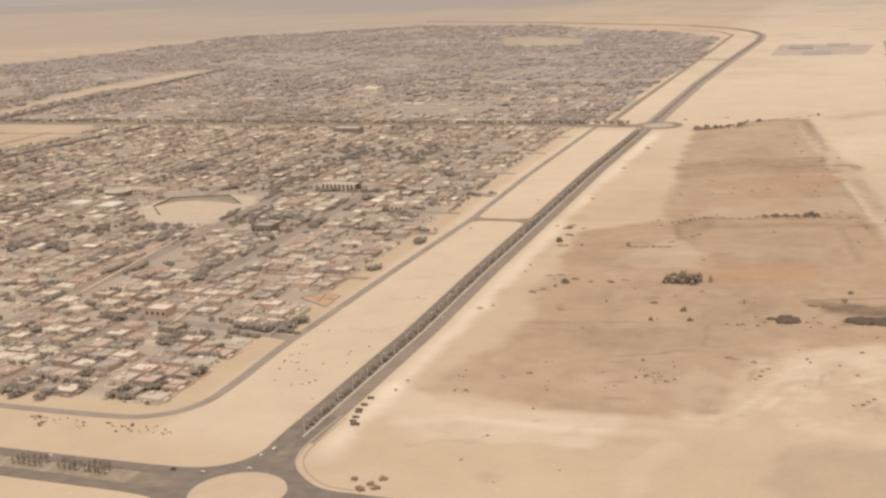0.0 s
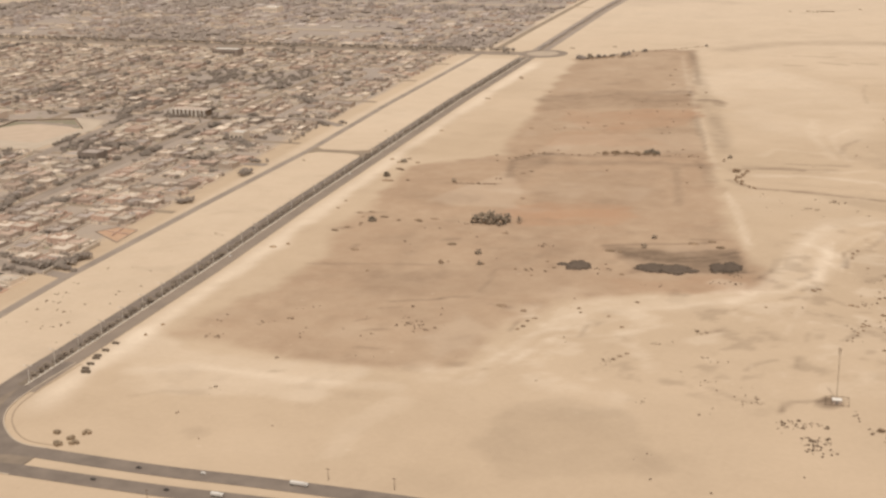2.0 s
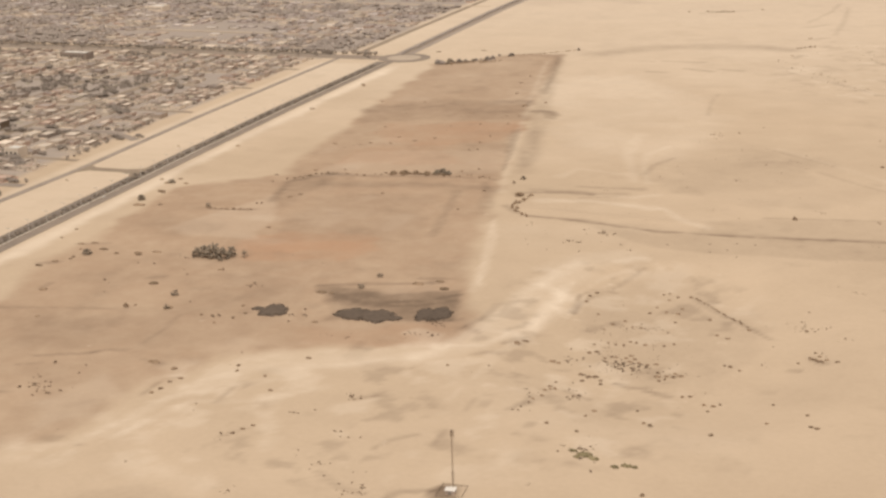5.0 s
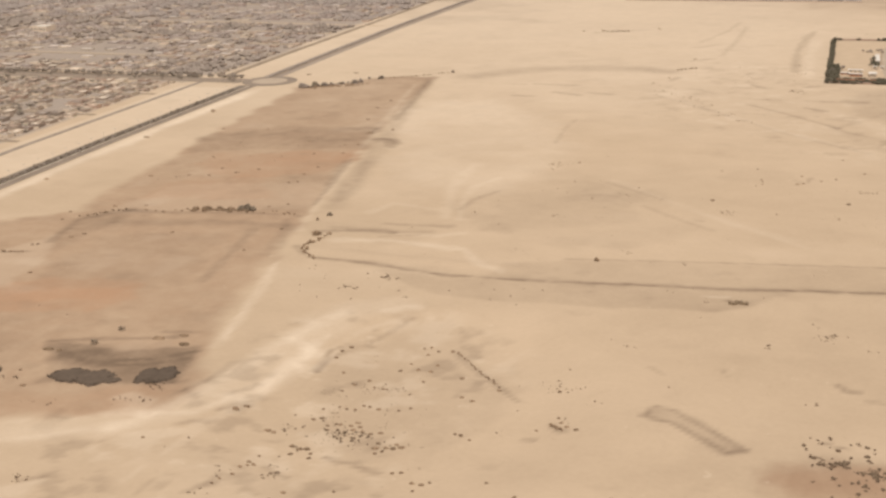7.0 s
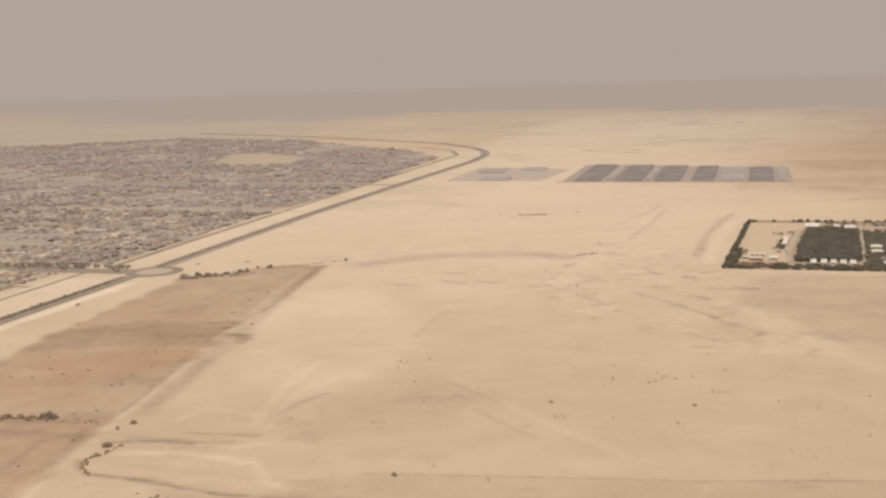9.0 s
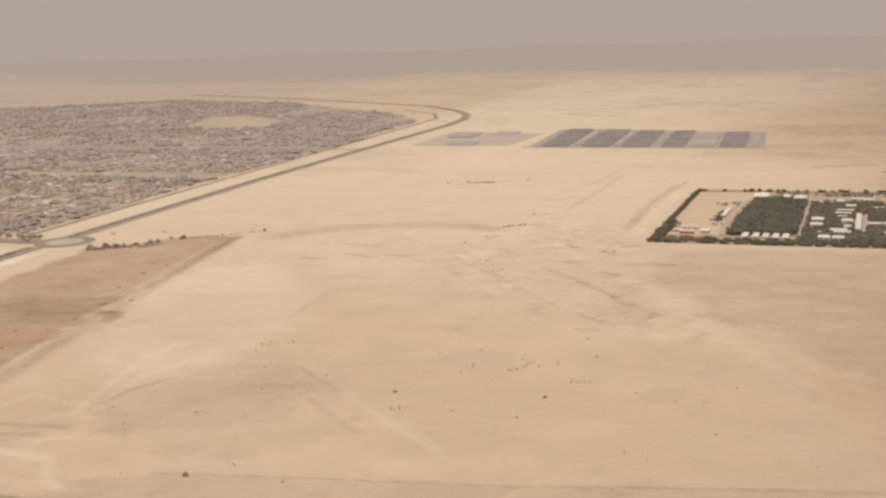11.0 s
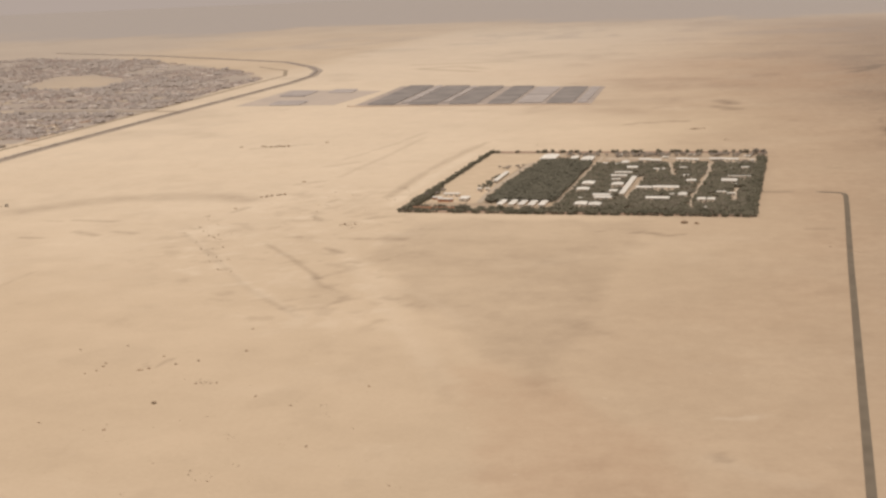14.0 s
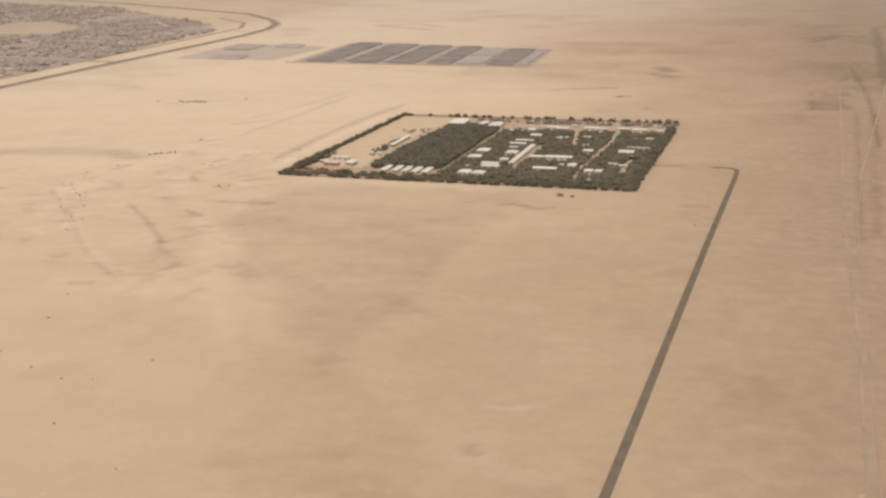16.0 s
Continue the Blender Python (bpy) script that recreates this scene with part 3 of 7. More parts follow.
mark("pale", 2.5, 0.35, (-127.6, 316.8), (-112.3, 325.6), (-79.8, 324.1), (-51.9, 327.4))
mark("pale", 3, 0.3, (-51.4, 287.5), (-52.6, 305.2), (-48, 319.8))
area("pale", 3, 0.35, (-143.6, 337), (-139.8, 347.3), (-127.9, 341.9), (-88.7, 332.9), (-65.4, 334.4), (-69.7, 313), (-118, 304.7))
# marks on the open plain before the compound
# broad darker band across the plain
mark("darker", 11, 0.2, (-38.6, 959.6), (-29.7, 973), (-15.1, 991.7), (16.4, 1009), (53.9, 1010), (81.7, 1003.5))
mark("darker", 2, 0.32, (3.7, 894.9), (16.5, 895.3))
mark("darker", 2, 0.32, (139.3, 960.9), (147.5, 949.8))
mark("darker", 2, 0.16, (191.3, 832.6), (202.3, 852.9))
mark("darker", 2.3, 0.16, (86.7, 1150.7), (101.3, 1222.6), (105.3, 1281.9))
mark("darker", 3.1, 0.16, (86.2, 1118.9), (100.9, 1136.7))
mark("darker", 2, 0.28, (29.1, 610.6), (38.3, 610.4), (53.5, 612.3))
mark("pale", 2.2, 0.32, (38.7, 598.4), (51.5, 598.7), (61.5, 605.6))
mark("pale", 1.8, 0.28, (54, 622.6), (46.6, 653.8), (44.7, 675.5), (51.5, 693))
mark("pale", 2.4, 0.28, (16.6, 626.4), (20, 640.6), (40.5, 635.3))
mark("darker", 1.4, 0.2, (50.4, 637.6), (50.8, 654.7), (57.4, 670.8))
mark("darker", 2.3, 0.29, (7.7, 940), (33.2, 938.6))
mark("darker", 2.3, 0.29, (-5.9, 937.9), (1.7, 937.3))
mark("darker", 2.3, 0.29, (27.1, 911.5), (43.6, 904.3))
mark("darker", 2.3, 0.29, (46.8, 913.1), (60.6, 910.4))
mark("darker", 2.3, 0.29, (206.3, 910.3), (183.2, 909.3))
mark("darker", 1.9, 0.16, (109.2, 1080.7), (112.9, 1151.6), (113.3, 1254.4))
mark("darker", 1, 0.24, (188.6, 836.9), (198.6, 821.5), (210.2, 812.8))
mark("darker", 2.1, 0.18, (201.8, 786.3), (210.3, 792), (219, 803.9))
mark("pale", 4.5, 0.13, (173.8, 904.7), (189.5, 876.3), (214.6, 839.5), (240.8, 791.3), (262.6, 751.4), (281.1, 714.4))
mark("pale", 2.2, 0.14, (214.6, 839.5), (248.2, 807.8), (273.4, 775))
area("darker", 7, 0.2, (198, 867.3), (226.1, 830.2), (257.8, 780.7), (287.6, 737.4), (313.9, 708.7), (318.1, 959.4), (261.7, 958.1), (196.2, 955.8))
mark("darker", 0.9, 0.28, (176.2, 714.1), (181.1, 710.6), (182.8, 721.9))
mark("darker", 0.8, 0.24, (98.8, 695.4), (111.6, 683), (126, 670.6))
mark("pale", 1.5, 0.16, (100.3, 699.7), (132.6, 665.4), (160.3, 637.4), (184.8, 615.8))
mark("pale", 2.2, 0.16, (147, 650.8), (164.2, 637.2), (178.3, 624.4))
area("darker", 4, 0.07, (58.7, 711.5), (78, 733.6), (105.2, 696.8), (134.7, 660.6), (125.8, 652.1), (91.5, 664.1), (66.6, 688.2))
area("darker", 5, 0.07, (70.3, 614.6), (65.1, 658), (74.7, 682.2), (112.5, 662.1), (146.5, 633), (134.6, 608.5), (100.3, 600))
mark("darker", 1.4, 0.24, (58, 629.8), (58.1, 633))
mark("darker", 1.2, 0.18, (59.2, 769.7), (56.2, 803.1), (56.8, 828.2))
area("pale", 12, 0.3, (-57.8, 849.3), (-3.2, 874.1), (70.6, 772), (77.9, 698.8), (50.9, 661.9), (11.1, 684.1))
# round the compound
mark("darker", 3.1, 0.24, (162.5, 1015.1), (160.2, 1111.6), (163.9, 1185.6), (168.3, 1225.9))
mark("pale", 3.8, 0.27, (171.6, 996.8), (169.7, 1088.2), (172, 1171.9))
mark("darker", 1.4, 0.16, (85.7, 915.1), (117.7, 878.1), (166.4, 817), (193.5, 789.3), (208.2, 775.9))
mark("pale", 2.4, 0.18, (92.3, 909.9), (168.7, 817.5), (210.7, 774.3))
mark("darker", 1.2, 0.32, (138.6, 897.6), (162.4, 871.5), (193.5, 832.8))
area("darker", 2, 0.12, (201.7, 789.7), (191.7, 823.1), (190.1, 832), (204.6, 817.3), (216, 809.7), (213.8, 795.9))
mark("pale", 3, 0.12, (191.5, 867.5), (215.5, 828.9), (239.3, 785.1), (271.3, 728.2))
mark("darker", 1.4, 0.32, (174.1, 889.1), (185.8, 880.4))
mark("darker", 1.4, 0.28, (195.9, 863.3), (199.7, 862.1))
mark("darker", 2, 0.27, (88.5, 968.6), (92, 979.1))
mark("darker", 2, 0.27, (82.4, 922.6), (90.8, 924.6))
mark("darker", 2, 0.27, (145.6, 907.9), (156.7, 911.8))
mark("darker", 2, 0.27, (91.7, 1052.5), (107.2, 1067.8))
mark("darker", 2, 0.27, (-4.4, 1197.2), (34.3, 1219.5))
mark("darker", 2, 0.27, (106, 1021.6), (116.3, 1020.3))
mark("darker", 2, 0.27, (133.7, 998.2), (136.2, 1005.5))
mark("darker", 2, 0.27, (172.3, 955.9), (179.6, 960.5))
mark("darker", 2, 0.27, (208, 934), (212.5, 933.7))
mark("darker", 1.6, 0.44, (313.3, 933.5), (316.8, 935.5))
mark("darker", 2, 0.4, (319.9, 933.8), (328.9, 928.9), (335.9, 932.9))
mark("darker", 1.1, 0.32, (294.4, 933.9), (297.9, 935.9))
mark("darker", 1.3, 0.24, (436.3, 928.9), (442.7, 927.2))
mark("darker", 1.9, 0.2, (391.2, 948.2), (402.4, 949.6))
mark("darker", 2, 0.24, (403.3, 1123.5), (414.8, 1118.4))
mark("darker", 3.4, 0.4, (254.5, 1317.9), (267.3, 1330.1), (300.5, 1339.7))
mark("darker", 3.9, 0.28, (326.5, 1407.6), (341.6, 1414))
mark("darker", 2.3, 0.28, (220.8, 1311.5), (243.3, 1309.3))
mark("darker", 3.1, 0.2, (265.4, 1427.1), (278.7, 1433.5))
mark("darker", 6, 0.36, (436.7, 1721.8), (456, 1755), (464.8, 1801.1), (490.3, 1785.2))
mark("darker", 4, 0.24, (459.4, 1922), (497.4, 1942.5))
area("darker", 4, 0.22, (445.7, 1323.7), (469.3, 1343.3), (469.7, 1259.5), (448.1, 1255.1))
mark("darker", 1.6, 0.16, (444.2, 1354.1), (444.8, 1254.4))
mark("darker", 1.3, 0.32, (474, 1504.5), (481.5, 1361.2), (484.3, 1237.6), (482.8, 1122))
mark("darker", 5, 0.28, (507.1, 1897.9), (502.7, 1598.6), (498.8, 1397.1))
mark("darker", 2.5, 0.13, (484.1, 1262.4), (478, 1054.6), (473.9, 909.9))
mark("darker", 1.2, 0.2, (473.1, 1247.5), (470.3, 1052.8), (467.5, 899))
mark("pale", 1.2, 0.4, (367.8, 694.8), (377.6, 696.2))
mark("pale", 0.8, 0.4, (419.7, 733.5), (420.8, 733.7))
mark("pale", 1.2, 0.28, (415.6, 811.8), (416.9, 809.4))
mark("pale", 3, 0.2, (368.3, 665), (377.4, 657.3), (391.1, 651.5))
area("darker", 3, 0.14, (269.2, 727.7), (276.2, 729.5), (291.9, 692.9), (288.8, 692.1))
area("orange_soil", 8, 0.25, (276.2, 729.5), (300.5, 735.7), (358.1, 669.4), (361.8, 631.8), (319.8, 632.4))
mark("pale", 1.5, 0.24, (375.9, 697), (380.5, 698.7))
mark("darker", 1.5, 0.28, (368.7, 667.9), (370.9, 664.3))
# the far plain
mark("darker", 8, 0.2, (-101.7, 1922.6), (-42.8, 1932.2), (21.6, 1948.7))
mark("darker", 8, 0.25, (-75.5, 1859.5), (10.3, 1808.9))
mark("darker", 12, 0.15, (121.3, 2191.9), (243.4, 2190.5), (435.2, 2137))
mark("darker", 8, 0.2, (440.2, 1760.2), (464, 1795.4))
area("orange_soil", 40, 0.2, (17.7, 1778.5), (84.5, 1931), (260.6, 1947.7), (467.1, 1845.9), (450.6, 1571), (259.6, 1579.1), (133.9, 1657.6))
mark("darker", 7, 0.35, (315.9, 1432.6), (332.8, 1418.5))
mark("darker", 8, 0.4, (318.5, 1474.4), (329.2, 1451.6))
mark("darker", 10, 0.18, (-68.4, 1862.5), (-33.8, 1892.1), (8.8, 1848))
mark("darker", 12, 0.12, (33.8, 2028.1), (74.6, 2052.4))


# ---- ground ----
def build_ground():
    xs = spaced((-6000, -1300, 470), (-1300, -262, 13), (-262, -150, 2.2), (-150, 240, 1.4), (240, 385, 2.4), (385, 520, 2), (520, 1000, 20), (1000, 6000, 500))
    ys = spaced((-6000, 150, 410), (150, 230, 10), (230, 300, 2.2), (300, 640, 1.4), (640, 960, 2.2), (960, 1250, 3.5), (1250, 2000, 8), (2000, 3400, 20), (3400, 5000, 60), (5000, 6000, 250))
    X, Y = np.meshgrid(xs, ys)
    n1, n2, n3 = fbm(X, Y, 40, 1) - 0.5, fbm(X, Y, 110, 11) - 0.5, fbm(X, Y, 14, 21) - 0.5
    wob = n1 * 20 + n3 * 14
    field = step(poly_d(X, Y, FIELD_POLY) + wob * 0.28 + n3 * 5, -3.5, 4.5) * (0.86 + 0.35 * n1 + 0.3 * n3) * (0.82 + 0.18 * step(Y, 370, 430))
    layers = {k: np.zeros_like(X) for k in ("darker", "pale", "orange", "orange_soil")}
    tear = fbm(X, Y, 5, 131) - 0.5

    def window(pts, reach):
        px, py = [p[0] for p in pts], [p[1] for p in pts]
        return slice(*np.searchsorted(ys, (min(py) - reach, max(py) + reach))), slice(*np.searchsorted(xs, (min(px) - reach, max(px) + reach)))

    for kind, w, k, pts in MARKS:
        w, k = max(w, 0.8), k * min(1.0, 0.4 + w)
        q = window(pts, 3 * w + 6)
        d = line_d(X[q], Y[q], pts) + (n3[q] * 2.4 + tear[q] * 2.0) * min(w, 2.5)
        layers[kind][q] += k * (1.15 if kind == "darker" else 0.8) * (1 - step(d, 0.25 * w, 1.6 * w)) * (0.95 + 0.9 * n3[q] + 1.2 * tear[q])
    for kind, w, k, pts in AREAS:
        q = window(pts, 3 * w + 12)
        layers[kind][q] += k * step(poly_d(X[q], Y[q], pts) + wob[q] * 0.25 * min(w, 4) + tear[q] * w, -w, w) * (0.9 + 0.8 * n1[q] + 0.8 * n3[q])
    pale = np.zeros_like(X)
    strip = np.interp(Y, [p[1] for p in MAIN], [p[0] for p in MAIN])
    pale += 0.75 * step(X - strip, 4, 12) * (1 - step(X - strip + wob * 0.4, 12, 19)) * step(Y, 280, 300) * (1 - step(Y, 860, 900))
    pale += 0.35 * (1 - step(X - strip, -8, -3)) * step(X - strip, -46, -42) * step(Y, 280, 300) * (1 - step(Y, 880, 900))
    pale += layers["pale"]
    # Paler sand with distance stands in for haze-lit ground.
    pale += 0.5 * step(Y + n2 * 260, 600, 1200) * (1 - step(X + 90 * n2, 90, 330)) * (1 - step(Y, 2500, 2950)) * step(X + 60 * n2, -300, -215) * (1 - 0.8 * np.clip(field, 0, 1))
    darker = layers["darker"]
    darker += 0.12 * step(n2 + 0.5 * n1, 0.05, 0.3) * step(Y, 1150, 1300)
    darker += 0.06 * step(n1 + n3 * 0.6, 0.12, 0.3)
    # Sand greyed with distance in place of haze; beyond the rim lies grey land.
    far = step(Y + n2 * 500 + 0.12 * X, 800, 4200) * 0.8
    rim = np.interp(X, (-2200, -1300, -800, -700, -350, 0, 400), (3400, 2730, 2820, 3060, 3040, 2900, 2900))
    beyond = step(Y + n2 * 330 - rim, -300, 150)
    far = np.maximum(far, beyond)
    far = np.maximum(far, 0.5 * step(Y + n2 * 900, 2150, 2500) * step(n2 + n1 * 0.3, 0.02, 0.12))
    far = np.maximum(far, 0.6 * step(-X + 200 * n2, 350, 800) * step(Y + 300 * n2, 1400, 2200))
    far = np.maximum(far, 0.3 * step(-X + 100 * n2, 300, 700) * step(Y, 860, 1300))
    # Darker, browner soil to the east, with edge-of-view falloff put into its colour.
    east = step(Y, 300, 500) * (1 - step(Y, 2500, 3000))
    darker += 0.14 * step(X + 120 * n2, -60, 300) * step(Y + 200 * n2, 1180, 1600) * (1 - step(Y, 2700, 3000))
    darker += (0.2 * step(X + 60 * n2, 240, 380) + 0.3 * step(X + 40 * n2, 370, 490)) * east
    brown = 0.3 * step(X + 80 * n2, 280, 460) * east + 0.24 * step(X + 120 * n2, -80, 260) * step(Y + 200 * n2, 1180, 1600) * (1 - step(Y, 2600, 3000))
    layers["orange_soil"] += brown * (0.9 + 1.2 * n1)
    soil_n = fbm(X, Y, 26, 41) - 0.5
    darker += 0.1 * field * step(Y, 600, 700)
    darker += 0.17 * field * step(soil_n, 0.02, 0.28) + 0.16 * field * step(fbm(X, Y, 9, 51) - 0.5, 0.1, 0.3)
    pale += 0.16 * field * step(-soil_n + 0.4 * n3, 0.1, 0.32)
    darker += 0.18 * step(1 - np.hypot((X - 2) / 34, (Y - 462) / 22) + n1 * 0.9, 0.1, 0.6)
    # Far dark mottling fades into the haze tone toward the horizon.
    darker += beyond * (0.07 + 0.16 * step(fbm(X * 0.6, Y * 0.45, 260, 121) - 0.5, -0.02, 0.16)) * (1 - step(Y, 3500, 4700))
    rough = step(poly_d(X, Y, [(-60, 330), (30, 330), (110, 380), (120, 500), (70, 540), (30, 500), (26, 462), (0, 432), (-40, 400)]) + wob, 0, 14)
    rough = np.maximum(rough, 0.6 * step(poly_d(X, Y, [(60, 860), (100, 1060), (180, 1060), (260, 760), (200, 740)]) + wob, 0, 20))
    tiny, small = fbm(X, Y, 6.5, 91) - 0.5, fbm(X + 0.6 * Y, Y - 0.6 * X, 12, 95) - 0.5
    pale += rough * 0.32 * step(small + 0.5 * tiny, 0.05, 0.25)
    darker += rough * 0.28 * step(-small + 0.7 * tiny, 0.12, 0.3)
    darker += 0.12 * (1 - 0.6 * step(Y, 560, 700)) * step(fbm(X, Y, 10, 101) - 0.5, 0.14, 0.3) * step(fbm(X, Y, 70, 111) - 0.5, -0.05, 0.15)
    town = np.maximum(step(poly_d(X, Y, TOWN_NEAR) + n3 * 4, 2, 9), step(poly_d(X, Y, TOWN_FAR) + 25 * n2, 0, 14))
    bare = step(poly_d(X, Y, [(-530, 1690), (-587, 1840), (-535, 1858), (-452, 1790), (-418, 1690), (-459, 1656)]) + 90 * n1, -24, 24) * 0.65
    bare = np.maximum(bare, step(poly_d(X, Y, [(-750, 900), (-655, 898), (-640, 850), (-660, 780), (-820, 770)]), -8, 4))
    bare = np.maximum(bare, step(poly_d(X, Y, [(-826, 960), (-822, 1390), (-860, 1390), (-872, 1180)]), -6, 4))
    town *= (1 - bare) * (0.75 + 0.25 * step(Y, 380, 800))
    field = np.maximum(field, 0.3 * bare * (1 - step(Y, 900, 930)))
    town *= 1 - step(poly_d(X, Y, APRON), -4, 2)
    relief = n1 * 1.1 + n3 * 0.25
    flat = np.minimum(1, step(X - strip, 10, 22)) * step(Y, 285, 300) * (1 - step(Y, 880, 960) * (1 - step(X, -150, -100)))
    flat *= 1 - step(poly_d(X, Y, [(170, 962), (378, 962), (378, 1190), (170, 1190)]), -14, 0)
    flat *= 1 - step(X, 390, 400) * (1 - step(X, 420, 430))
    flat *= 1 - step(Y, 1150, 1300)
    Z = relief * flat
    Z -= 3.4 * step(1 - np.hypot((X - 92) / 55, (Y - 455) / 75), 0.0, 0.45)
    Z += 1.1 * flat * np.exp(-(line_d(X, Y, [(13, 572), (51, 569), (92, 568.5)]) / 3) ** 2) * 0.5 + 1.6 * np.exp(-(((X + 24) / 7) ** 2 + ((Y - 752) / 6) ** 2))
    ny, nx = X.shape
    me = bpy.data.meshes.new("ground")
    co = np.stack([X, Y, Z], -1).reshape(-1, 3)
    idx = np.arange(nx * ny).reshape(ny, nx)
    quads = np.stack([idx[:-1, :-1], idx[:-1, 1:], idx[1:, 1:], idx[1:, :-1]], -1).reshape(-1, 4)
    me.vertices.add(len(co))
    me.vertices.foreach_set("co", co.ravel())
    me.loops.add(quads.size)
    me.loops.foreach_set("vertex_index", quads.ravel())
    me.polygons.add(len(quads))
    me.polygons.foreach_set("loop_start", np.arange(0, quads.size, 4))
    me.polygons.foreach_set("use_smooth", np.ones(len(quads), bool))
    me.update()
    for key, chans in (("soil_a", (field, layers["orange"] * field + layers["orange_soil"], pale)), ("soil_b", (darker, far, town))):
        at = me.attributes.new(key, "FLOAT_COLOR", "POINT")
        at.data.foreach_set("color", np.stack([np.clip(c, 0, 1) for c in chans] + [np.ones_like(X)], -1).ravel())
    me.materials.append(ground_material())
    ob = new("ground", me)
    tagged(ob, "pale wind-blown desert sand with brown ploughed soil", "ground", kind="structure")

    def height(x, y):
        i, j = np.searchsorted(xs, x) - 1, np.searchsorted(ys, y) - 1
        tx, ty = (x - xs[i]) / (xs[i + 1] - xs[i]), (y - ys[j]) / (ys[j + 1] - ys[j])
        return float((Z[j, i] * (1 - tx) + Z[j, i + 1] * tx) * (1 - ty) + (Z[j + 1, i] * (1 - tx) + Z[j + 1, i + 1] * tx) * ty)

    return height


height = build_ground()


# ---- roads ----
def offset_line(pts, d):
    out = []
    for i, p in enumerate(pts):
        a, b = Vector(pts[max(i - 1, 0)]), Vector(pts[min(i + 1, len(pts) - 1)])
        t = (b - a).normalized()
        out.append((p[0] - t.y * d, p[1] + t.x * d))
    return out


def smooth_line(pts, n=6):
    """A smooth curve through the points; long straights are divided first."""
    fine = [tuple(pts[0])]
    for a, b in zip(pts, pts[1:]):
        k = max(1, int(math.hypot(b[0] - a[0], b[1] - a[1]) / 25))
        fine += [(a[0] + (b[0] - a[0]) * i / k, a[1] + (b[1] - a[1]) * i / k) for i in range(1, k + 1)]
    pts, out = fine, []
    for i in range(len(pts) - 1):
        p0, p1, p2, p3 = (Vector(pts[max(0, min(len(pts) - 1, i + k))]) for k in (-1, 0, 1, 2))
        for k in range(n):
            t = k / n
            q = 0.5 * (2 * p1 + (p2 - p0) * t + (2 * p0 - 5 * p1 + 4 * p2 - p3) * t * t + (3 * p1 - p0 - 3 * p2 + p3) * t ** 3)
            out.append((q.x, q.y))
    return out + [tuple(pts[-1])]


def ribbon(name, pts, width, z, material, label, category="road", parent=None):
    a, b = offset_line(pts, width / 2), offset_line(pts, -width / 2)
    v, f = [], []
    for (ax, ay), (bx, by) in zip(a, b):
        v += [(ax, ay, z), (bx, by, z), (ax, ay, -0.3), (bx, by, -0.3)]
    for i in range(0, len(v) - 4, 4):
        f += [(i, i + 4, i + 5, i + 1), (i + 2, i + 6, i + 4, i), (i + 1, i + 5, i + 7, i + 3)]
    ob = new(name, mesh(name, v, f, material))
    return tagged(ob, label, category, kind="structure")


def ring(name, c, r0, r1, z, material, label, ey=1.0):
    n = 64
    v, f = [], []
    for i in range(n):
        a = 2 * math.pi * i / n
        for r, h in ((r0, -0.3), (r0, z), (r1, z), (r1, -0.3)):
            v.append((c[0] + r * math.cos(a), c[1] + r * ey * math.sin(a), h))
    for i in range(n):
        j = (i + 1) % n
        f += [(4 * i + k, 4 * j + k, 4 * j + k + 1, 4 * i + k + 1) for k in range(3)]
    return tagged(new(name, mesh(name, v, f, material)), label, "road", kind="structure")


def disc(name, c, r, z, material, label, ey=1.0):
    n = 64
    v = [(c[0] + r * math.cos(2 * math.pi * i / n), c[1] + r * ey * math.sin(2 * math.pi * i / n), h) for h in (-0.3, z) for i in range(n)]
    v += [(c[0], c[1], z + 0.3)]
    f = [(i, (i + 1) % n, n + (i + 1) % n, n + i) for i in range(n)] + [(n + i, n + (i + 1) % n, 2 * n) for i in range(n)]
    return tagged(new(name, mesh(name, v, f, material)), label, "traffic island", kind="structure")


def slab(name, outline, z, material, label, category="road"):
    """A flat paved area inside a closed outline."""
    bm = bmesh.new()
    top = [bm.verts.new((x, y, z)) for x, y in outline]
    low = [bm.verts.new((x, y, -0.3)) for x, y in outline]
    n = len(top)
    for i in range(n):
        bm.faces.new((low[i], low[(i + 1) % n], top[(i + 1) % n], top[i]))
    bmesh.ops.triangulate(bm, faces=[bm.faces.new(top)])
    bmesh.ops.recalc_face_normals(bm, faces=bm.faces[:])
    me = bpy.data.meshes.new(name)
    bm.to_mesh(me)
    bm.free()
    me.materials.append(material)
    return tagged(new(name, me), label, category, kind="structure")


main_s, far_s = smooth_line(MAIN), smooth_line(MAIN_FAR)
lanes_s, median_s = [p for p in main_s if p[1] > 296], [p for p in main_s if p[1] > 298.5]
ribbon("road_main_west", offset_line(lanes_s, 3.8), 4.6, 0.10, ASPHALT, "dark asphalt carriageway between sandy verges")
ribbon("road_main_east", offset_line(lanes_s, -3.8), 4.6, 0.105, ASPHALT_SANDED, "sanded asphalt carriageway between sandy verges")
ribbon("median_main", offset_line(median_s, 0.3), 2.2, 0.2, TREE_SHADE_SOIL, "dark planted median with trees and lamp posts", "median")
ribbon("median_kerb", offset_line(median_s, -1.1), 0.4, 0.28, KERB, "pale concrete kerb along the planted median", "kerb")
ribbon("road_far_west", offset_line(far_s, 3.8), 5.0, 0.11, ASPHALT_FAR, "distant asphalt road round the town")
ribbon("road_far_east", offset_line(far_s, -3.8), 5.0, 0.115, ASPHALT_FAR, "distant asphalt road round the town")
ribbon("median_far", far_s, 2.2, 0.2, ASPHALT_WORN, "pale concrete median", "median")
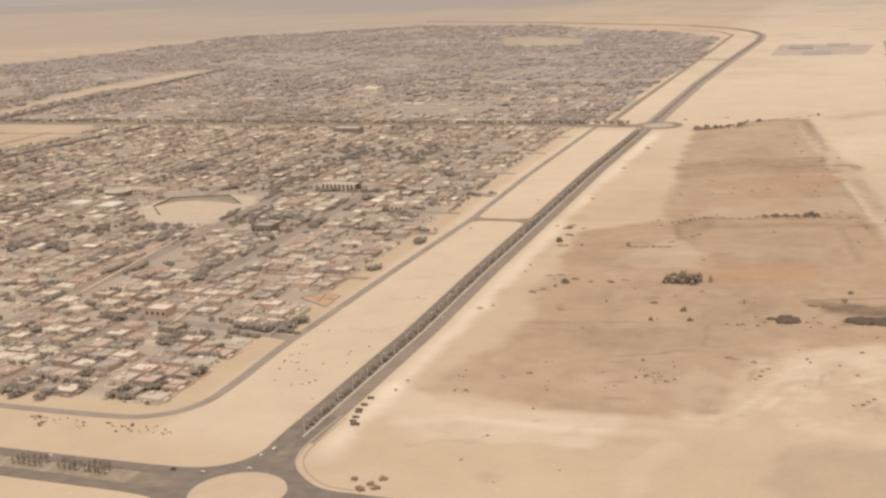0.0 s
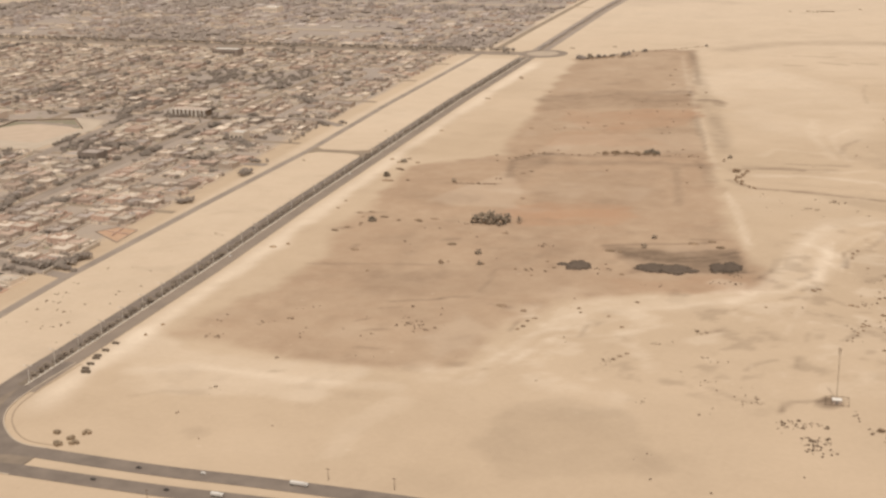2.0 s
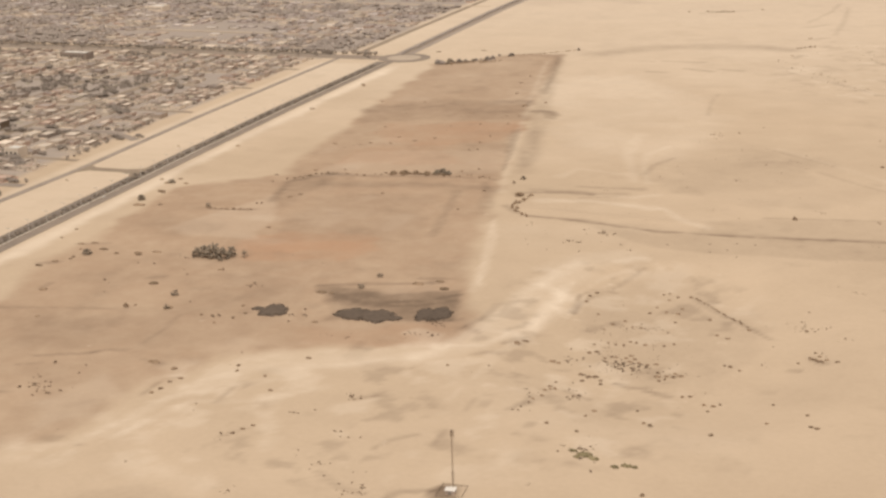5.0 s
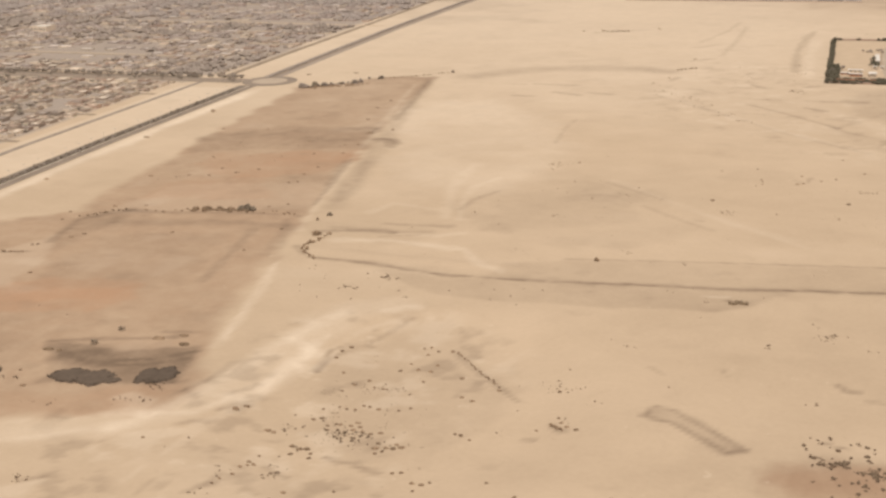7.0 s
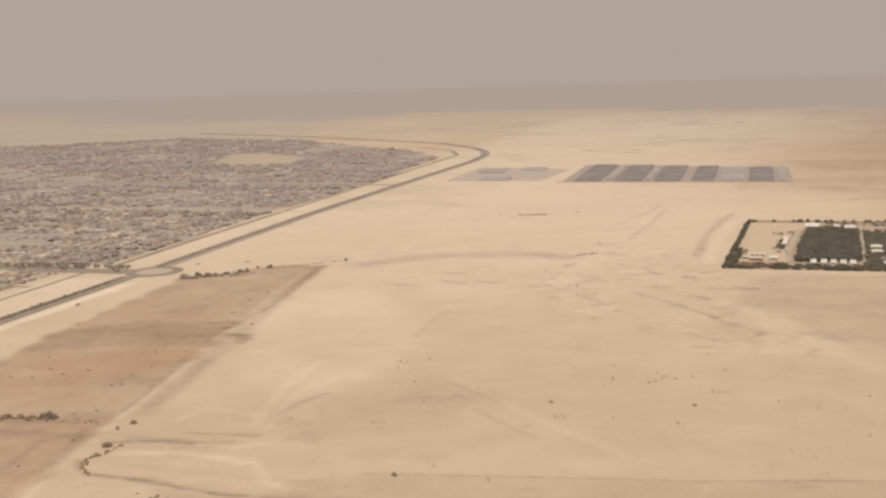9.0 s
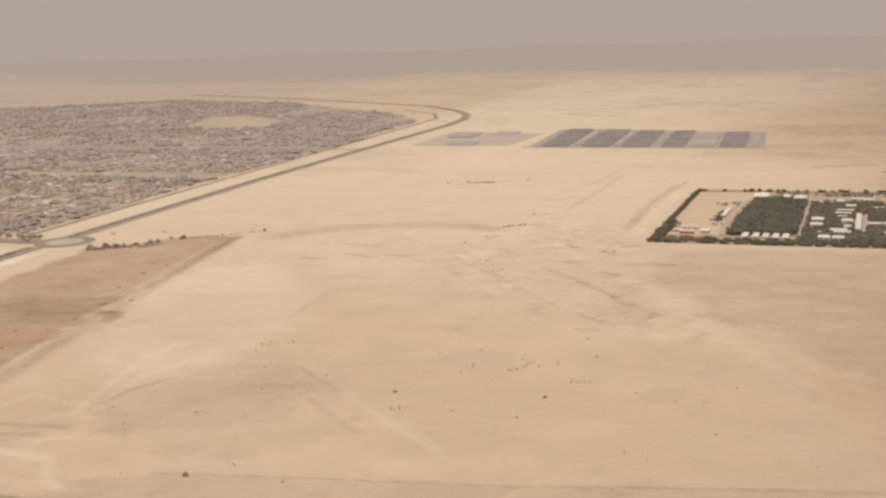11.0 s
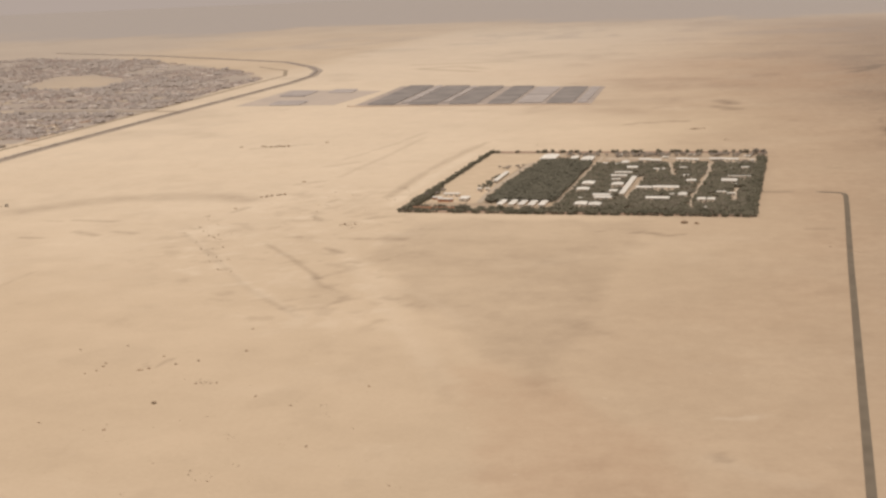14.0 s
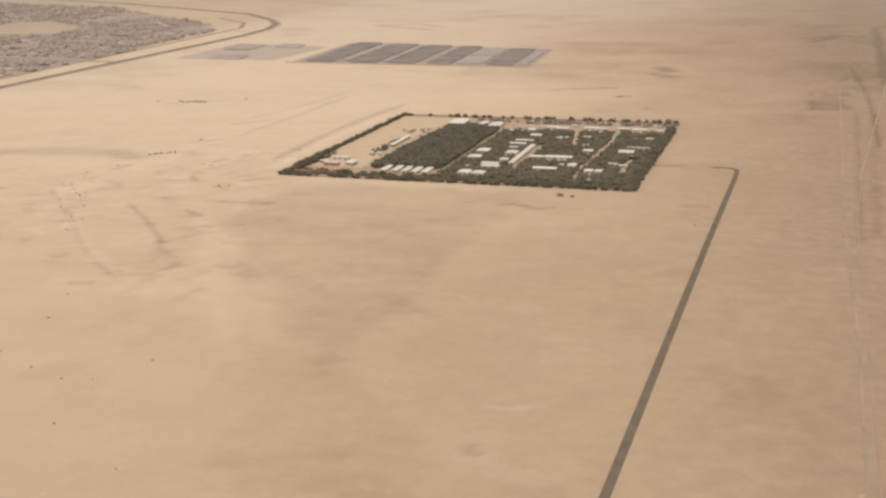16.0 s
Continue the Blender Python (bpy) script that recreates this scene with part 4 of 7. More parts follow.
ribbon("road_frontage", smooth_line(FRONTAGE), 3.6, 0.09, STREET_GREY, "sand-blown asphalt frontage road along the town")
slab("road_link", [(-196.5, 574), (-195.6, 581), (-192, 584.8), (-176, 585), (-170, 583), (-166.6, 577), (-166.2, 600), (-170, 592.6), (-176, 590.4), (-192, 590.2), (-196, 593), (-197.5, 600)], 0.12, ASPHALT_WORN, "short asphalt link road with flared ends")
ribbon("road_east_upper", smooth_line([(-123, 266.8), (-88, 267), (-60, 268.6), (-30, 269.6), (200, 270), (900, 270)]), 5.0, 0.125, ASPHALT, "dark asphalt carriageway with sparse traffic")
ribbon("road_east_lower", smooth_line([(-123, 257.7), (-85, 258.4), (-60, 260), (-37, 261.2), (200, 262), (900, 262)]), 5.0, 0.13, ASPHALT, "dark asphalt carriageway with sparse traffic")
ribbon("road_west_upper", smooth_line([(-178, 270.3), (-205, 270), (-260, 270), (-900, 270)]), 4.8, 0.135, ASPHALT, "dark asphalt carriageway with sparse traffic")
ribbon("road_west_lower", smooth_line([(-178, 257.8), (-260, 258.5), (-900, 258.5)]), 4.8, 0.14, ASPHALT, "dark asphalt carriageway with sparse traffic")
ribbon("road_south", smooth_line([(-148.8, 226), (-148.6, 200), (-147, 60)]), 10, 0.145, ASPHALT, "dark asphalt road leaving the roundabout")
# the junction's kerb lines from arm to arm
kerb_ne = smooth_line([(-119.4, 269.3), (-126.2, 269.6), (-131.7, 272), (-137.4, 276.7), (-141.1, 281.2), (-143.9, 286.9), (-145.2, 294), (-145.4, 305), (-145.2, 318)], 4)
kerb_nw = smooth_line([(-156.7, 318), (-156.3, 305), (-155.9, 296), (-155.4, 288.5), (-157.6, 281.5), (-162.2, 276.4), (-169.5, 273.6), (-181, 272.7)], 4)
kerb_sw = smooth_line([(-181, 255.4), (-170, 254.2), (-161.5, 249), (-156, 240), (-153.6, 226)], 4)
kerb_se = smooth_line([(-143.7, 226), (-143.0, 234.5), (-140.4, 241.4), (-136.5, 247), (-131.1, 252.3), (-124.9, 254.8), (-119.4, 255.2)], 4)
slab("roundabout_near", kerb_ne + kerb_nw + kerb_sw + kerb_se, 0.15, ASPHALT, "dark asphalt roundabout with four arms")
slab("splitter_east", [(-130.6, 262.2), (-126, 264.0), (-119.4, 264.2), (-119.4, 260.4), (-126, 259.6), (-130.2, 259.0)], 0.165, ASPHALT_PALE, "pale sand-blown asphalt wedge between carriageways", "splitter")
slab("splitter_north", [(-151.0, 283.2), (-150.6, 291), (-149.6, 298.4), (-147.9, 291), (-145.6, 284.5), (-147.6, 281.6)], 0.165, ASPHALT_PALE, "pale sand-blown asphalt wedge between carriageways", "splitter")
ribbon("median_west", [(-181, 264.1), (-205, 264), (-260, 264.2), (-900, 264.2)], 6.6, 0.16, MEDIAN_WORN, "dusty planted median between carriageways", "median")
slab("splitter_west", [(-166.3, 262.5), (-172, 266.6), (-181, 267.8), (-181, 260.3), (-173, 259.3)], 0.165, ASPHALT_PALE, "pale sand-blown asphalt wedge between carriageways", "splitter")
for kerb_line in (kerb_ne, kerb_nw, kerb_se):
    ribbon("junction_kerb", kerb_line, 0.4, 0.24, KERB_WORN, "pale concrete kerb round the junction", "kerb")
ribbon("footpath", offset_line(kerb_ne, -2.0), 0.35, 0.1, TOWN_FLOOR, "narrow pale footpath behind the kerb", "footpath")
ring("roundabout_kerb_near", RB1, 12.2, 12.8, 0.3, KERB_WORN, "pale concrete kerb")
disc("roundabout_island_near", RB1, 12.3, 0.24, VERGE, "bare sandy roundabout island")
ring("roundabout_far", RB2, 11.5, 18.0, 0.16, ASPHALT_SANDED, "distant asphalt roundabout ring", 1.05)
disc("roundabout_island_far", RB2, 11.6, 0.24, LANE, "bare sandy roundabout island", 1.05)
ribbon("road_avenue_north", [(-184, 921), (-300, 920), (-800, 925), (-1300, 935)], 6.0, 0.17, ASPHALT_SANDED, "asphalt avenue between tree rows")
ribbon("road_avenue_south", [(-184, 912), (-300, 911), (-800, 916), (-1300, 926)], 6.0, 0.175, ASPHALT_SANDED, "asphalt avenue between tree rows")
ribbon("road_compound", smooth_line([(402, -300), (404, 300), (405, 560), (407, 750), (408.5, 883), (410.5, 1010), (410.5, 1033), (409, 1039), (404, 1041.5), (396, 1042)]), 2.5, 0.12, TRACK, "sand-blown dark track beside the walled compound")
ribbon("road_frontage_far", smooth_line([(-206.5, 932), (-211, 1060), (-217.5, 1290), (-226, 1590), (-233, 1800), (-262, 1872), (-330, 1940)]), 5, 0.09, ASPHALT_WORN, "sand-blown asphalt frontage road along the distant town")
ribbon("street_far_cross", smooth_line([(-190, 1435), (-286, 1444), (-389, 1450), (-620, 1452)]), 5, 0.13, ASPHALT_WORN, "sand-blown street leading into the distant town", "street")
ribbon("street_far_cross", [(-196, 1216), (-302, 1226), (-480, 1226)], 4, 0.13, VERGE, "pale sandy street leading into the distant town", "street")
def draped(name, pts, width, material, label):
    """A narrow wheel track lying on the uneven ground."""
    mid = [p for k, p in enumerate(smooth_line(pts)) if k % 2 == 0]
    l, r = offset_line(mid, width / 2), offset_line(mid, -width / 2)
    v = [(x, y, height(x, y) + 0.07) for pair in zip(l, r) for x, y in pair]
    f = [(i, i + 2, i + 3, i + 1) for i in range(0, len(v) - 2, 2)]
    return tagged(new(name, mesh(name, v, f, material)), label, "track", kind="structure")


for k, (pts, w) in enumerate([([(463, 600), (463.2, 664), (463.8, 777), (462.5, 856), (461.5, 948), (463, 1136), (464, 1390)], 0.7), ([(470, 1026), (500, 1420)], 0.9), ([(466, 640), (467, 940), (471, 1026)], 0.4)]):
    draped("wheel_track", pts, w, TRACK_FAINT, "faint dark wheel track across open sand")
ribbon("road_compound_gate", [(398, 1042), (366, 1041)], 1.6, 0.14, ASPHALT_WORN, "narrow track to the compound")
ribbon("median_avenue", [(-186, 916.5), (-300, 915.5), (-800, 920.5), (-1300, 930.5)], 2.6, 0.16, MEDIAN_WORN, "trodden earth median of the avenue", "median")
# Ground coloured dark to fill out the hedge band along the avenue.
ribbon("verge_avenue_north", [(-222, 926.7), (-300, 926), (-800, 931), (-1300, 941)], 4.8, 0.15, TREE_SHADE_SOIL, "ground darkened under the avenue's tree row", "verge")
ribbon("verge_avenue_south", [(-222, 906), (-300, 905), (-800, 910), (-1300, 920)], 5.4, 0.15, LANE, "dusty footway beside the avenue", "verge")
ribbon("street_town_west", [(-620, 737), (-600, 905)], 5, 0.12, ASPHALT, "asphalt street at the edge of a bare plot")
ribbon("street_town_far", [(-791, 930), (-812, 1390)], 7, 0.12, ASPHALT, "asphalt street lined with trees")


# ---- town ----
BARE = [APRON, [(-530, 1690), (-587, 1840), (-535, 1858), (-452, 1790), (-418, 1690), (-459, 1656)], [(-770, 902), (-653, 899), (-632, 850), (-655, 770), (-840, 760)], [(-826, 950), (-818, 1395), (-862, 1395), (-876, 1180)]]
STREET_U = [-117 - 48 * k for k in range(25)]
WIDE_STREETS = [[(-268, 330), (-270, 400), (-272.5, 455), (-274.5, 508), (-280, 640)], [(-315.5, 330), (-317, 416), (-321, 488), (-325.5, 554), (-331, 640)], [(-270, 398), (-230, 392), (-196, 385)],
                [(-326, 556), (-329.6, 605), (-333, 650)], [(-350, 645), (-303, 653), (-231, 658), (-206, 645)], [(-302, 552), (-255, 552), (-204, 553)], [(-420, 621), (-348, 612)]]
STREET_Y = [391, 468, 552, 600, 650, 715, 790, 860]


def inside(x, y, poly):
    return float(poly_d(np.array([x]), np.array([y]), poly)[0]) > 0


def shell(soups, key, x, y, w, d, h, par=0.35):
    """A flat-roofed body with a parapet round a sunken roof: walls in the group's soup, roof in the shared one."""
    t = 0.18
    o = box_v(x - w / 2, y - d / 2, -0.2, x + w / 2, y + d / 2, h + par)
    i = [(x + a * (w / 2 - t), y + b * (d / 2 - t), h + par) for a, b in ((-1, -1), (1, -1), (1, 1), (-1, 1))]
    j = [(p, q, h) for p, q, _ in i]
    v = o + i + j
    f = [(0, 1, 5, 4), (1, 2, 6, 5), (2, 3, 7, 6), (3, 0, 4, 7)]
    f += [(4 + k, 4 + (k + 1) % 4, 8 + (k + 1) % 4, 8 + k) for k in range(4)] + [(8 + k, 8 + (k + 1) % 4, 12 + (k + 1) % 4, 12 + k) for k in range(4)]
    soups[key].add(v, f)
    kind = "roof"
    if "roof_b" in soups:
        kind = ("roof", "roof_b", "roof", "roof_c", "roof_b")[int(abs(x * 7.3 + y * 3.1)) % 5]
    soups[kind].add([(p, q, h + 0.004) for p, q, _ in j], [(0, 1, 2, 3)])


def lots():
    """Every house lot: x, y, width, depth."""
    rg = random.Random(3)
    out = []
    bands = [(STREET_Y[i - 1] if i else 311, STREET_Y[i]) for i in range(len(STREET_Y))] + [(860, 905)]
    bands += [(932 + 62 * k, 994 + 62 * k) for k in range(21)]
    cols = [(-52, -38), (-84.5, -52), (-117, -84.5)] + [(STREET_U[k + 1], STREET_U[k]) for k in range(24)]
    for y0, y1 in bands:
        rows = max(1, round((y1 - y0 - 4) / 10.6))
        dy = (y1 - y0 - 4) / rows
        for u0, u1 in cols:
            n = round((u1 - u0 - 6.5) / 9.6)
            dx = (u1 - u0 - 6.5) / n
            for r in range(rows):
                for c in range(n):
                    y = y0 + 2 + dy * (r + 0.5)
                    x = road_x(y) + u0 + 3.25 + dx * (c + 0.5)
                    if x < -(0.82 * y + 80):
                        continue
                    out.append((x, y, dx, dy, rg.random(), rg.random(), rg.random()))
    x, y = np.array([q[0] for q in out]), np.array([q[1] for q in out])
    ok = (poly_d(x, y, TOWN_NEAR) > 3.2) | (poly_d(x, y, TOWN_FAR) > 3)
    for b in BARE:
        ok &= poly_d(x, y, b) < -3
    ok &= line_d(x, y, [(-620, 737), (-600, 905)]) > 8
    ok &= line_d(x, y, [(-196, 1216), (-302, 1226), (-480, 1226)]) > 14
    ok &= line_d(x, y, [(-217, 434), (-200, 424), (-212, 441)]) > 9
    ok &= line_d(x, y, [(-190, 1435), (-389, 1450), (-620, 1452)]) > 18
    for ln in WIDE_STREETS:
        ok &= line_d(x, y, ln) > 6.8
    ok &= line_d(x, y, [(-318, 646), (-288, 646)]) > 9
    ok &= line_d(x, y, [(-441, 628), (-407, 630)]) > 11
    ok &= ~((y > 899) & (y < 934))
    return [q for q, k in zip(out, ok) if k]


def house_proto(k, wall):
    """One detailed house: body, parapet roof, stair room, annex, boundary walls, gate, windows, water tank."""
    rg = random.Random(50 + k)
    base = new("house", None)
    w, d, h = rg.uniform(6.8, 9.0), rg.uniform(6.2, 8.4), rg.choice((1.4, 1.8, 2.1, 1.1))
    ox, oy = rg.uniform(-1.0, 0.2), rg.uniform(-0.6, 0.9)
    so = {"w": Soup(), "roof": Soup()}
    shell(so, "w", ox, oy, w, d, h)
    body = part("wall", so["w"].mesh("house_wall", wall), base)
    part("roof", so["roof"].mesh("house_roof", (ROOF, ROOF_GREY, ROOF, ROOF_RUST)[k % 4]), base, label=("sun-bleached flat roof", "grey cement flat roof", "sun-bleached flat roof", "reddish earth-coloured flat roof")[k % 4])
    s2 = {"w": Soup(), "roof": Soup()}
    shell(s2, "w", ox - w * 0.22, oy + d * 0.2, 1.9, 1.7, h + 0.55, 0.1)
    s2["w"].add(s2["roof"].v, s2["roof"].f)
    part("stair_room", s2["w"].mesh("stair_room", wall), base)
    s3 = {"w": Soup(), "roof": Soup()}
    shell(s3, "w", ox + w / 2 + 0.75, oy - d * 0.18, 1.5, 3.0, 0.9, 0.12)
    s3["w"].add(s3["roof"].v, s3["roof"].f)
    part("annex", s3["w"].mesh("annex", ROOF if k % 2 else wall), base)
    s4 = Soup()
    for q in ((-5.1, -5.3, 5.1, -5.1), (-5.1, 5.1, 5.1, 5.3), (-5.1, -5.1, -4.9, 5.1), (4.9, -5.1, 5.1, 5.1)):
        s4.box(q[0], q[1], -0.2, q[2], q[3], 0.65)
    part("boundary_wall", s4.mesh("boundary_wall", WALLS[2] if k % 3 else wall), base)
    win = bevelled("house_window", (-0.2, -0.05, -0.2, 0.2, 0.05, 0.2), GLASS, 0.02)
    for z in ((0.55, 1.4) if h > 1.7 else (0.65,)):
        for fx in (-0.25, 0.22):
            part("window", win, body, pose(ox + fx * w, oy - d / 2 - 0.03, z))
        for fy in (-0.2, 0.25):
            part("window", win, body, pose(ox + w / 2 + 0.03, oy + fy * d, z, 0, 0, 90))
    v, f = tube(0.32, 0.32, 0, 0.45, 8)
    part("water_tank", mesh("water_tank", v, f, WHITE), base, pose(ox + w * 0.25, oy + d * 0.25, h), "small white roof tank")
    part("gate", bevelled("house_gate", (-0.6, -0.06, 0, 0.6, 0.06, 0.58), STEEL, 0.02), base, pose(1.5, -5.34, 0))
    return base


all_lots = lots()
protos, tree_spots = [], []
colour_words = ["tan", "pinkish", "cream", "brown"]
for k in range(12):
    p = house_proto(k, WALLS[(k * 7 + k // 4) % 4])
    protos.append((p, colour_words[(k * 7 + k // 4) % 4]))
soups = {k: Soup() for k in (0, 1, 2, 3, "roof", "roof_b", "roof_c")}
far_soups = {k: Soup() for k in (0, 1, 2, 3, "roof", "white")}
wall_soup, used = Soup(), set()
order = sorted(all_lots, key=lambda q: -q[0] * 0.75 + q[1])
near_lots = set(order[:295])
rg = random.Random(11)


def kerbside(x, y):
    """Metres to the nearest wide street of the town."""
    return min(float(line_d(np.array([x]), np.array([y]), ln)[0]) for ln in WIDE_STREETS)


lot_x, lot_y = np.array([q[0] for q in all_lots]), np.array([q[1] for q in all_lots])
# where gardens and groves lie thick in the town
green = np.where(lot_y < 930, fbm(lot_x, lot_y, 60.0, 61), fbm(lot_x, lot_y, 95.0, 71))
for q, g in zip(all_lots, green):
    x, y, dx, dy, a, b, c = q
    if g < (0.26 if y < 930 else 0.36) and c < 0.8:
        continue
    if a < 0.15:
        if c < 0.25:
            tree_spots += [(x + (b - 0.5) * 4 + k * 1.7, y + (c - 0.5) * 4 - k, 0.9 + 0.5 * b) for k in (-1, 0, 1)]
        continue
    if y < 930 and b < 0.5:
        tree_spots += [(x + rg.uniform(-0.5, 0.5) * dx, y + rg.choice((-0.45, 0.45)) * dy + rg.uniform(-1, 1), rg.uniform(0.5, 1.05)) for _ in range(1 + int(b * 6))]
    if b < (0.07 if y < 930 else 0.1):
        tree_spots.append((x - dx * 0.42, y + (c - 0.5) * dy * 0.7, 0.5 + 0.7 * a))
    if g > (0.62 if y < 930 else 0.56):
        n = 1 + int((g - 0.56) * (22 if y < 640 else 14))
        tree_spots += [(x + rg.uniform(-0.5, 0.5) * dx, y + rg.uniform(-0.5, 0.5) * dy, rg.uniform(0.7, 1.3)) for _ in range(n)]
        if g > 0.7 and y > 420:
            continue
    roomy = y > 720 or kerbside(x, y) > 9.5
    if y < 905 and c < 0.92 and roomy:
        for _ in range(7 if y < 640 else 4):
            px, py = x + rg.uniform(-0.45, 0.45) * dx, y + dy * rg.choice((rg.uniform(-0.47, -0.3), rg.uniform(-0.47, 0.47)))
            ew, ed = rg.uniform(0.5, 2.4), rg.uniform(0.35, 1.1)
            shell(soups, rg.choice((0, 1, 2, 2, 3)), px, py, ew, ed, rg.uniform(0.35, 0.85), 0.05)
    if y < 905 and a > 0.25 and roomy:
        for _ in range(2):
            ew, ed = rg.uniform(3.0, 7.5), rg.uniform(1.0, 2.2)
            shell(soups, rg.choice((0, 1, 2, 2, 3)), x + rg.uniform(-0.35, 0.35) * dx, y + rg.uniform(-0.5, 0.5) * dy, ew, ed, rg.uniform(0.7, 1.4), 0.1)
    if q in near_lots:
        k = int(c * 1000) % 12
        proto, word = protos[k]
        m = pose(x, y, 0, 0, 0, rg.choice((0, 0, 0, 180)) - 2.2)
        if k in used:
            ob = copy_thing(proto, m)
        else:
            ob = proto
            ob.matrix_basis = m
            used.add(k)
        tagged(ob, f"flat-roofed {word} rendered house inside a boundary wall", "house", "houses of the near town")
        continue
    # Haze-coloured houses take over with growing distance.
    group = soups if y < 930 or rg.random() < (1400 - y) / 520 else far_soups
    if y >= 930:
        b = 0.35 + 0.65 * b
    key = (0, 1, 2, 0, 3, 2)[int(c * 997) % 6]
    w, d = dx * (0.42 + 0.45 * b), dy * (0.42 + 0.4 * c)
    h = (1.4 + 1.7 * a * b + 0.6 * c) * (0.62 if y < 930 else 0.31)
    x, y = x + rg.uniform(-1.2, 1.2), y + rg.uniform(-1.5, 1.5)
    shell(group, key, x + (a - 0.5) * 2, y + 0.8 * (b - 0.3), w, d, h)
    if y >= 930 and c > 0.93:
        far_soups["white"].box(x - w * 0.6, y - 1.6, 0, x + w * 0.6, y + 1.6, h + 0.5)
    if c < 0.45:
        shell(group, (key + 1) % 4, x + (a - 0.5) * 2 + w * 0.2, y + 0.8 * (b - 0.3) + d * 0.15, 1.8, 1.7, h + 0.45, 0.08)
    if y < 930:
        if b > 0.35:
            shell(group, "roof" if c > 0.8 else key, x + (a - 0.5) * 2 - w * 0.5 - 1.0, y - d * 0.25, 1.9, 2.6 + 2 * c, 0.8, 0.08)
        wall_soup.box(x - dx / 2 + 0.1, y - dy / 2 + 0.1, -0.2, x + dx / 2 - 0.1, y - dy / 2 + 0.24, 0.65)
        wall_soup.box(x - dx / 2 + 0.1, y - dy / 2 + 0.24, -0.2, x - dx / 2 + 0.24, y + dy / 2 - 0.1, 0.65)
for k, (p, word) in enumerate(protos):
    if k not in used:
        for o in (*p.children_recursive, p):
            bpy.data.objects.remove(o)
for k in range(4):
    tagged(new("town_houses", soups[k].mesh("town_houses", WALLS[k])), f"dense flat-roofed {colour_words[k]} houses of the town", "houses", kind="stuff")
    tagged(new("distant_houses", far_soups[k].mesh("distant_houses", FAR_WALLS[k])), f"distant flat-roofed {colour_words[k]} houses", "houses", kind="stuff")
tagged(new("town_roofs", soups["roof"].mesh("town_roofs", ROOF)), "sun-bleached flat roofs of the town", "roofs", kind="stuff")
tagged(new("town_roofs", soups["roof_b"].mesh("town_roofs", ROOF_GREY)), "grey cement flat roofs of the town", "roofs", kind="stuff")
tagged(new("town_roofs", soups["roof_c"].mesh("town_roofs", ROOF_RUST)), "reddish earth-coloured flat roofs of the town", "roofs", kind="stuff")
tagged(new("distant_roofs", far_soups["roof"].mesh("distant_roofs", FAR_ROOF)), "haze-greyed flat roofs of the distant town", "roofs", kind="stuff")
gardens, rgg = Soup(), random.Random(31)
for q in all_lots:
    if q[1] < 930 and rgg.random() < 0.3:
        gw, gd = rgg.uniform(1.5, 4.5), rgg.uniform(1.2, 3.0)
        gx, gy = q[0] + rgg.uniform(-0.4, 0.4) * q[2], q[1] + rgg.uniform(-0.45, 0.45) * q[3]
        gardens.box(-gw / 2, -gd / 2, -0.2, gw / 2, gd / 2, 0.12 + 0.1 * rgg.random(), at=(gx, gy, 0))
tagged(new("garden_beds", gardens.mesh("garden_beds", OLIVE)), "dry olive garden beds inside house plots", "garden beds", kind="stuff")
tagged(new("distant_sheds", far_soups["white"].mesh("distant_sheds", FAR_WHITE)), "pale long sheds among distant houses", "sheds", kind="stuff")
tagged(new("town_walls", wall_soup.mesh("town_walls", WALLS[2])), "low rendered boundary walls between house plots", "walls", kind="stuff")

for u in STREET_U[:14]:
    pts = [(road_x(y) + u, y) for y in range(313, 905, 37)]
    if pts[0][0] > -760:
        ribbon("street_long", pts, 5.2, 0.06, ASPHALT_WORN, "sand-blown asphalt street between house plots", "street")
for y in STREET_Y[1:]:
    ribbon("street_cross", [(road_x(y) - 46, y), (-400, y), (-0.82 * y - 120, y)], 5.0 if y in (391, 650) else 3.6, 0.075, ASPHALT_WORN, "sand-blown asphalt street between house plots", "street")

for k, ln in enumerate(WIDE_STREETS):
    ribbon("street_wide", smooth_line(ln), 7.5 if k == 3 else 5.0, 0.096 + 0.006 * k, STREET_GREY, "wide sand-blown asphalt street in the town", "street")
for ua, ya, ub, yb in ((-158, 408, -171, 548), (-52, 384, -52, 420), (-96, 386, -101, 446), (-220, 395, -222, 447)):
    s = Soup()
    a, b = (road_x(ya) + ua, ya), (road_x(yb) + ub, yb)
    s.box(0, -0.25, -0.2, math.hypot(b[0] - a[0], b[1] - a[1]), 0.25, 1.5, turn=math.atan2(b[1] - a[1], b[0] - a[0]), at=(*a, 0))
    tagged(new("street_wall", s.mesh("street_wall", WALLS[2])), "long cream wall along a town street", "wall", kind="structure")


# ---- trees ----
def tree_proto(k, h, r, leaf, name="tree", clumps=110):
    rg = random.Random(100 + k)
    base = new(name, None)
    s = Soup()
    s.add(*tube(0.13, 0.08, -0.15, h * 0.45, 6))
    for _ in range(4):
        a = rg.uniform(0, 6.28)
        v, f = tube(0.06, 0.03, h * 0.35, h * 0.7, 4, math.cos(a) * r * 0.5, math.sin(a) * r * 0.5)
        s.add(v, f)
    part("trunk", s.mesh("trunk", BARK), base)
    part("crown", crown_soup(rg, r, h * 0.75, h * 0.28, clumps, r * 0.2).mesh("crown", leaf), base)
    return base


tree_kinds = [tree_proto(k, 1.8 + 0.25 * k, 1.2 + 0.14 * k, LEAF if k % 2 else LEAF_DARK) for k in range(6)]
tree_used = set()
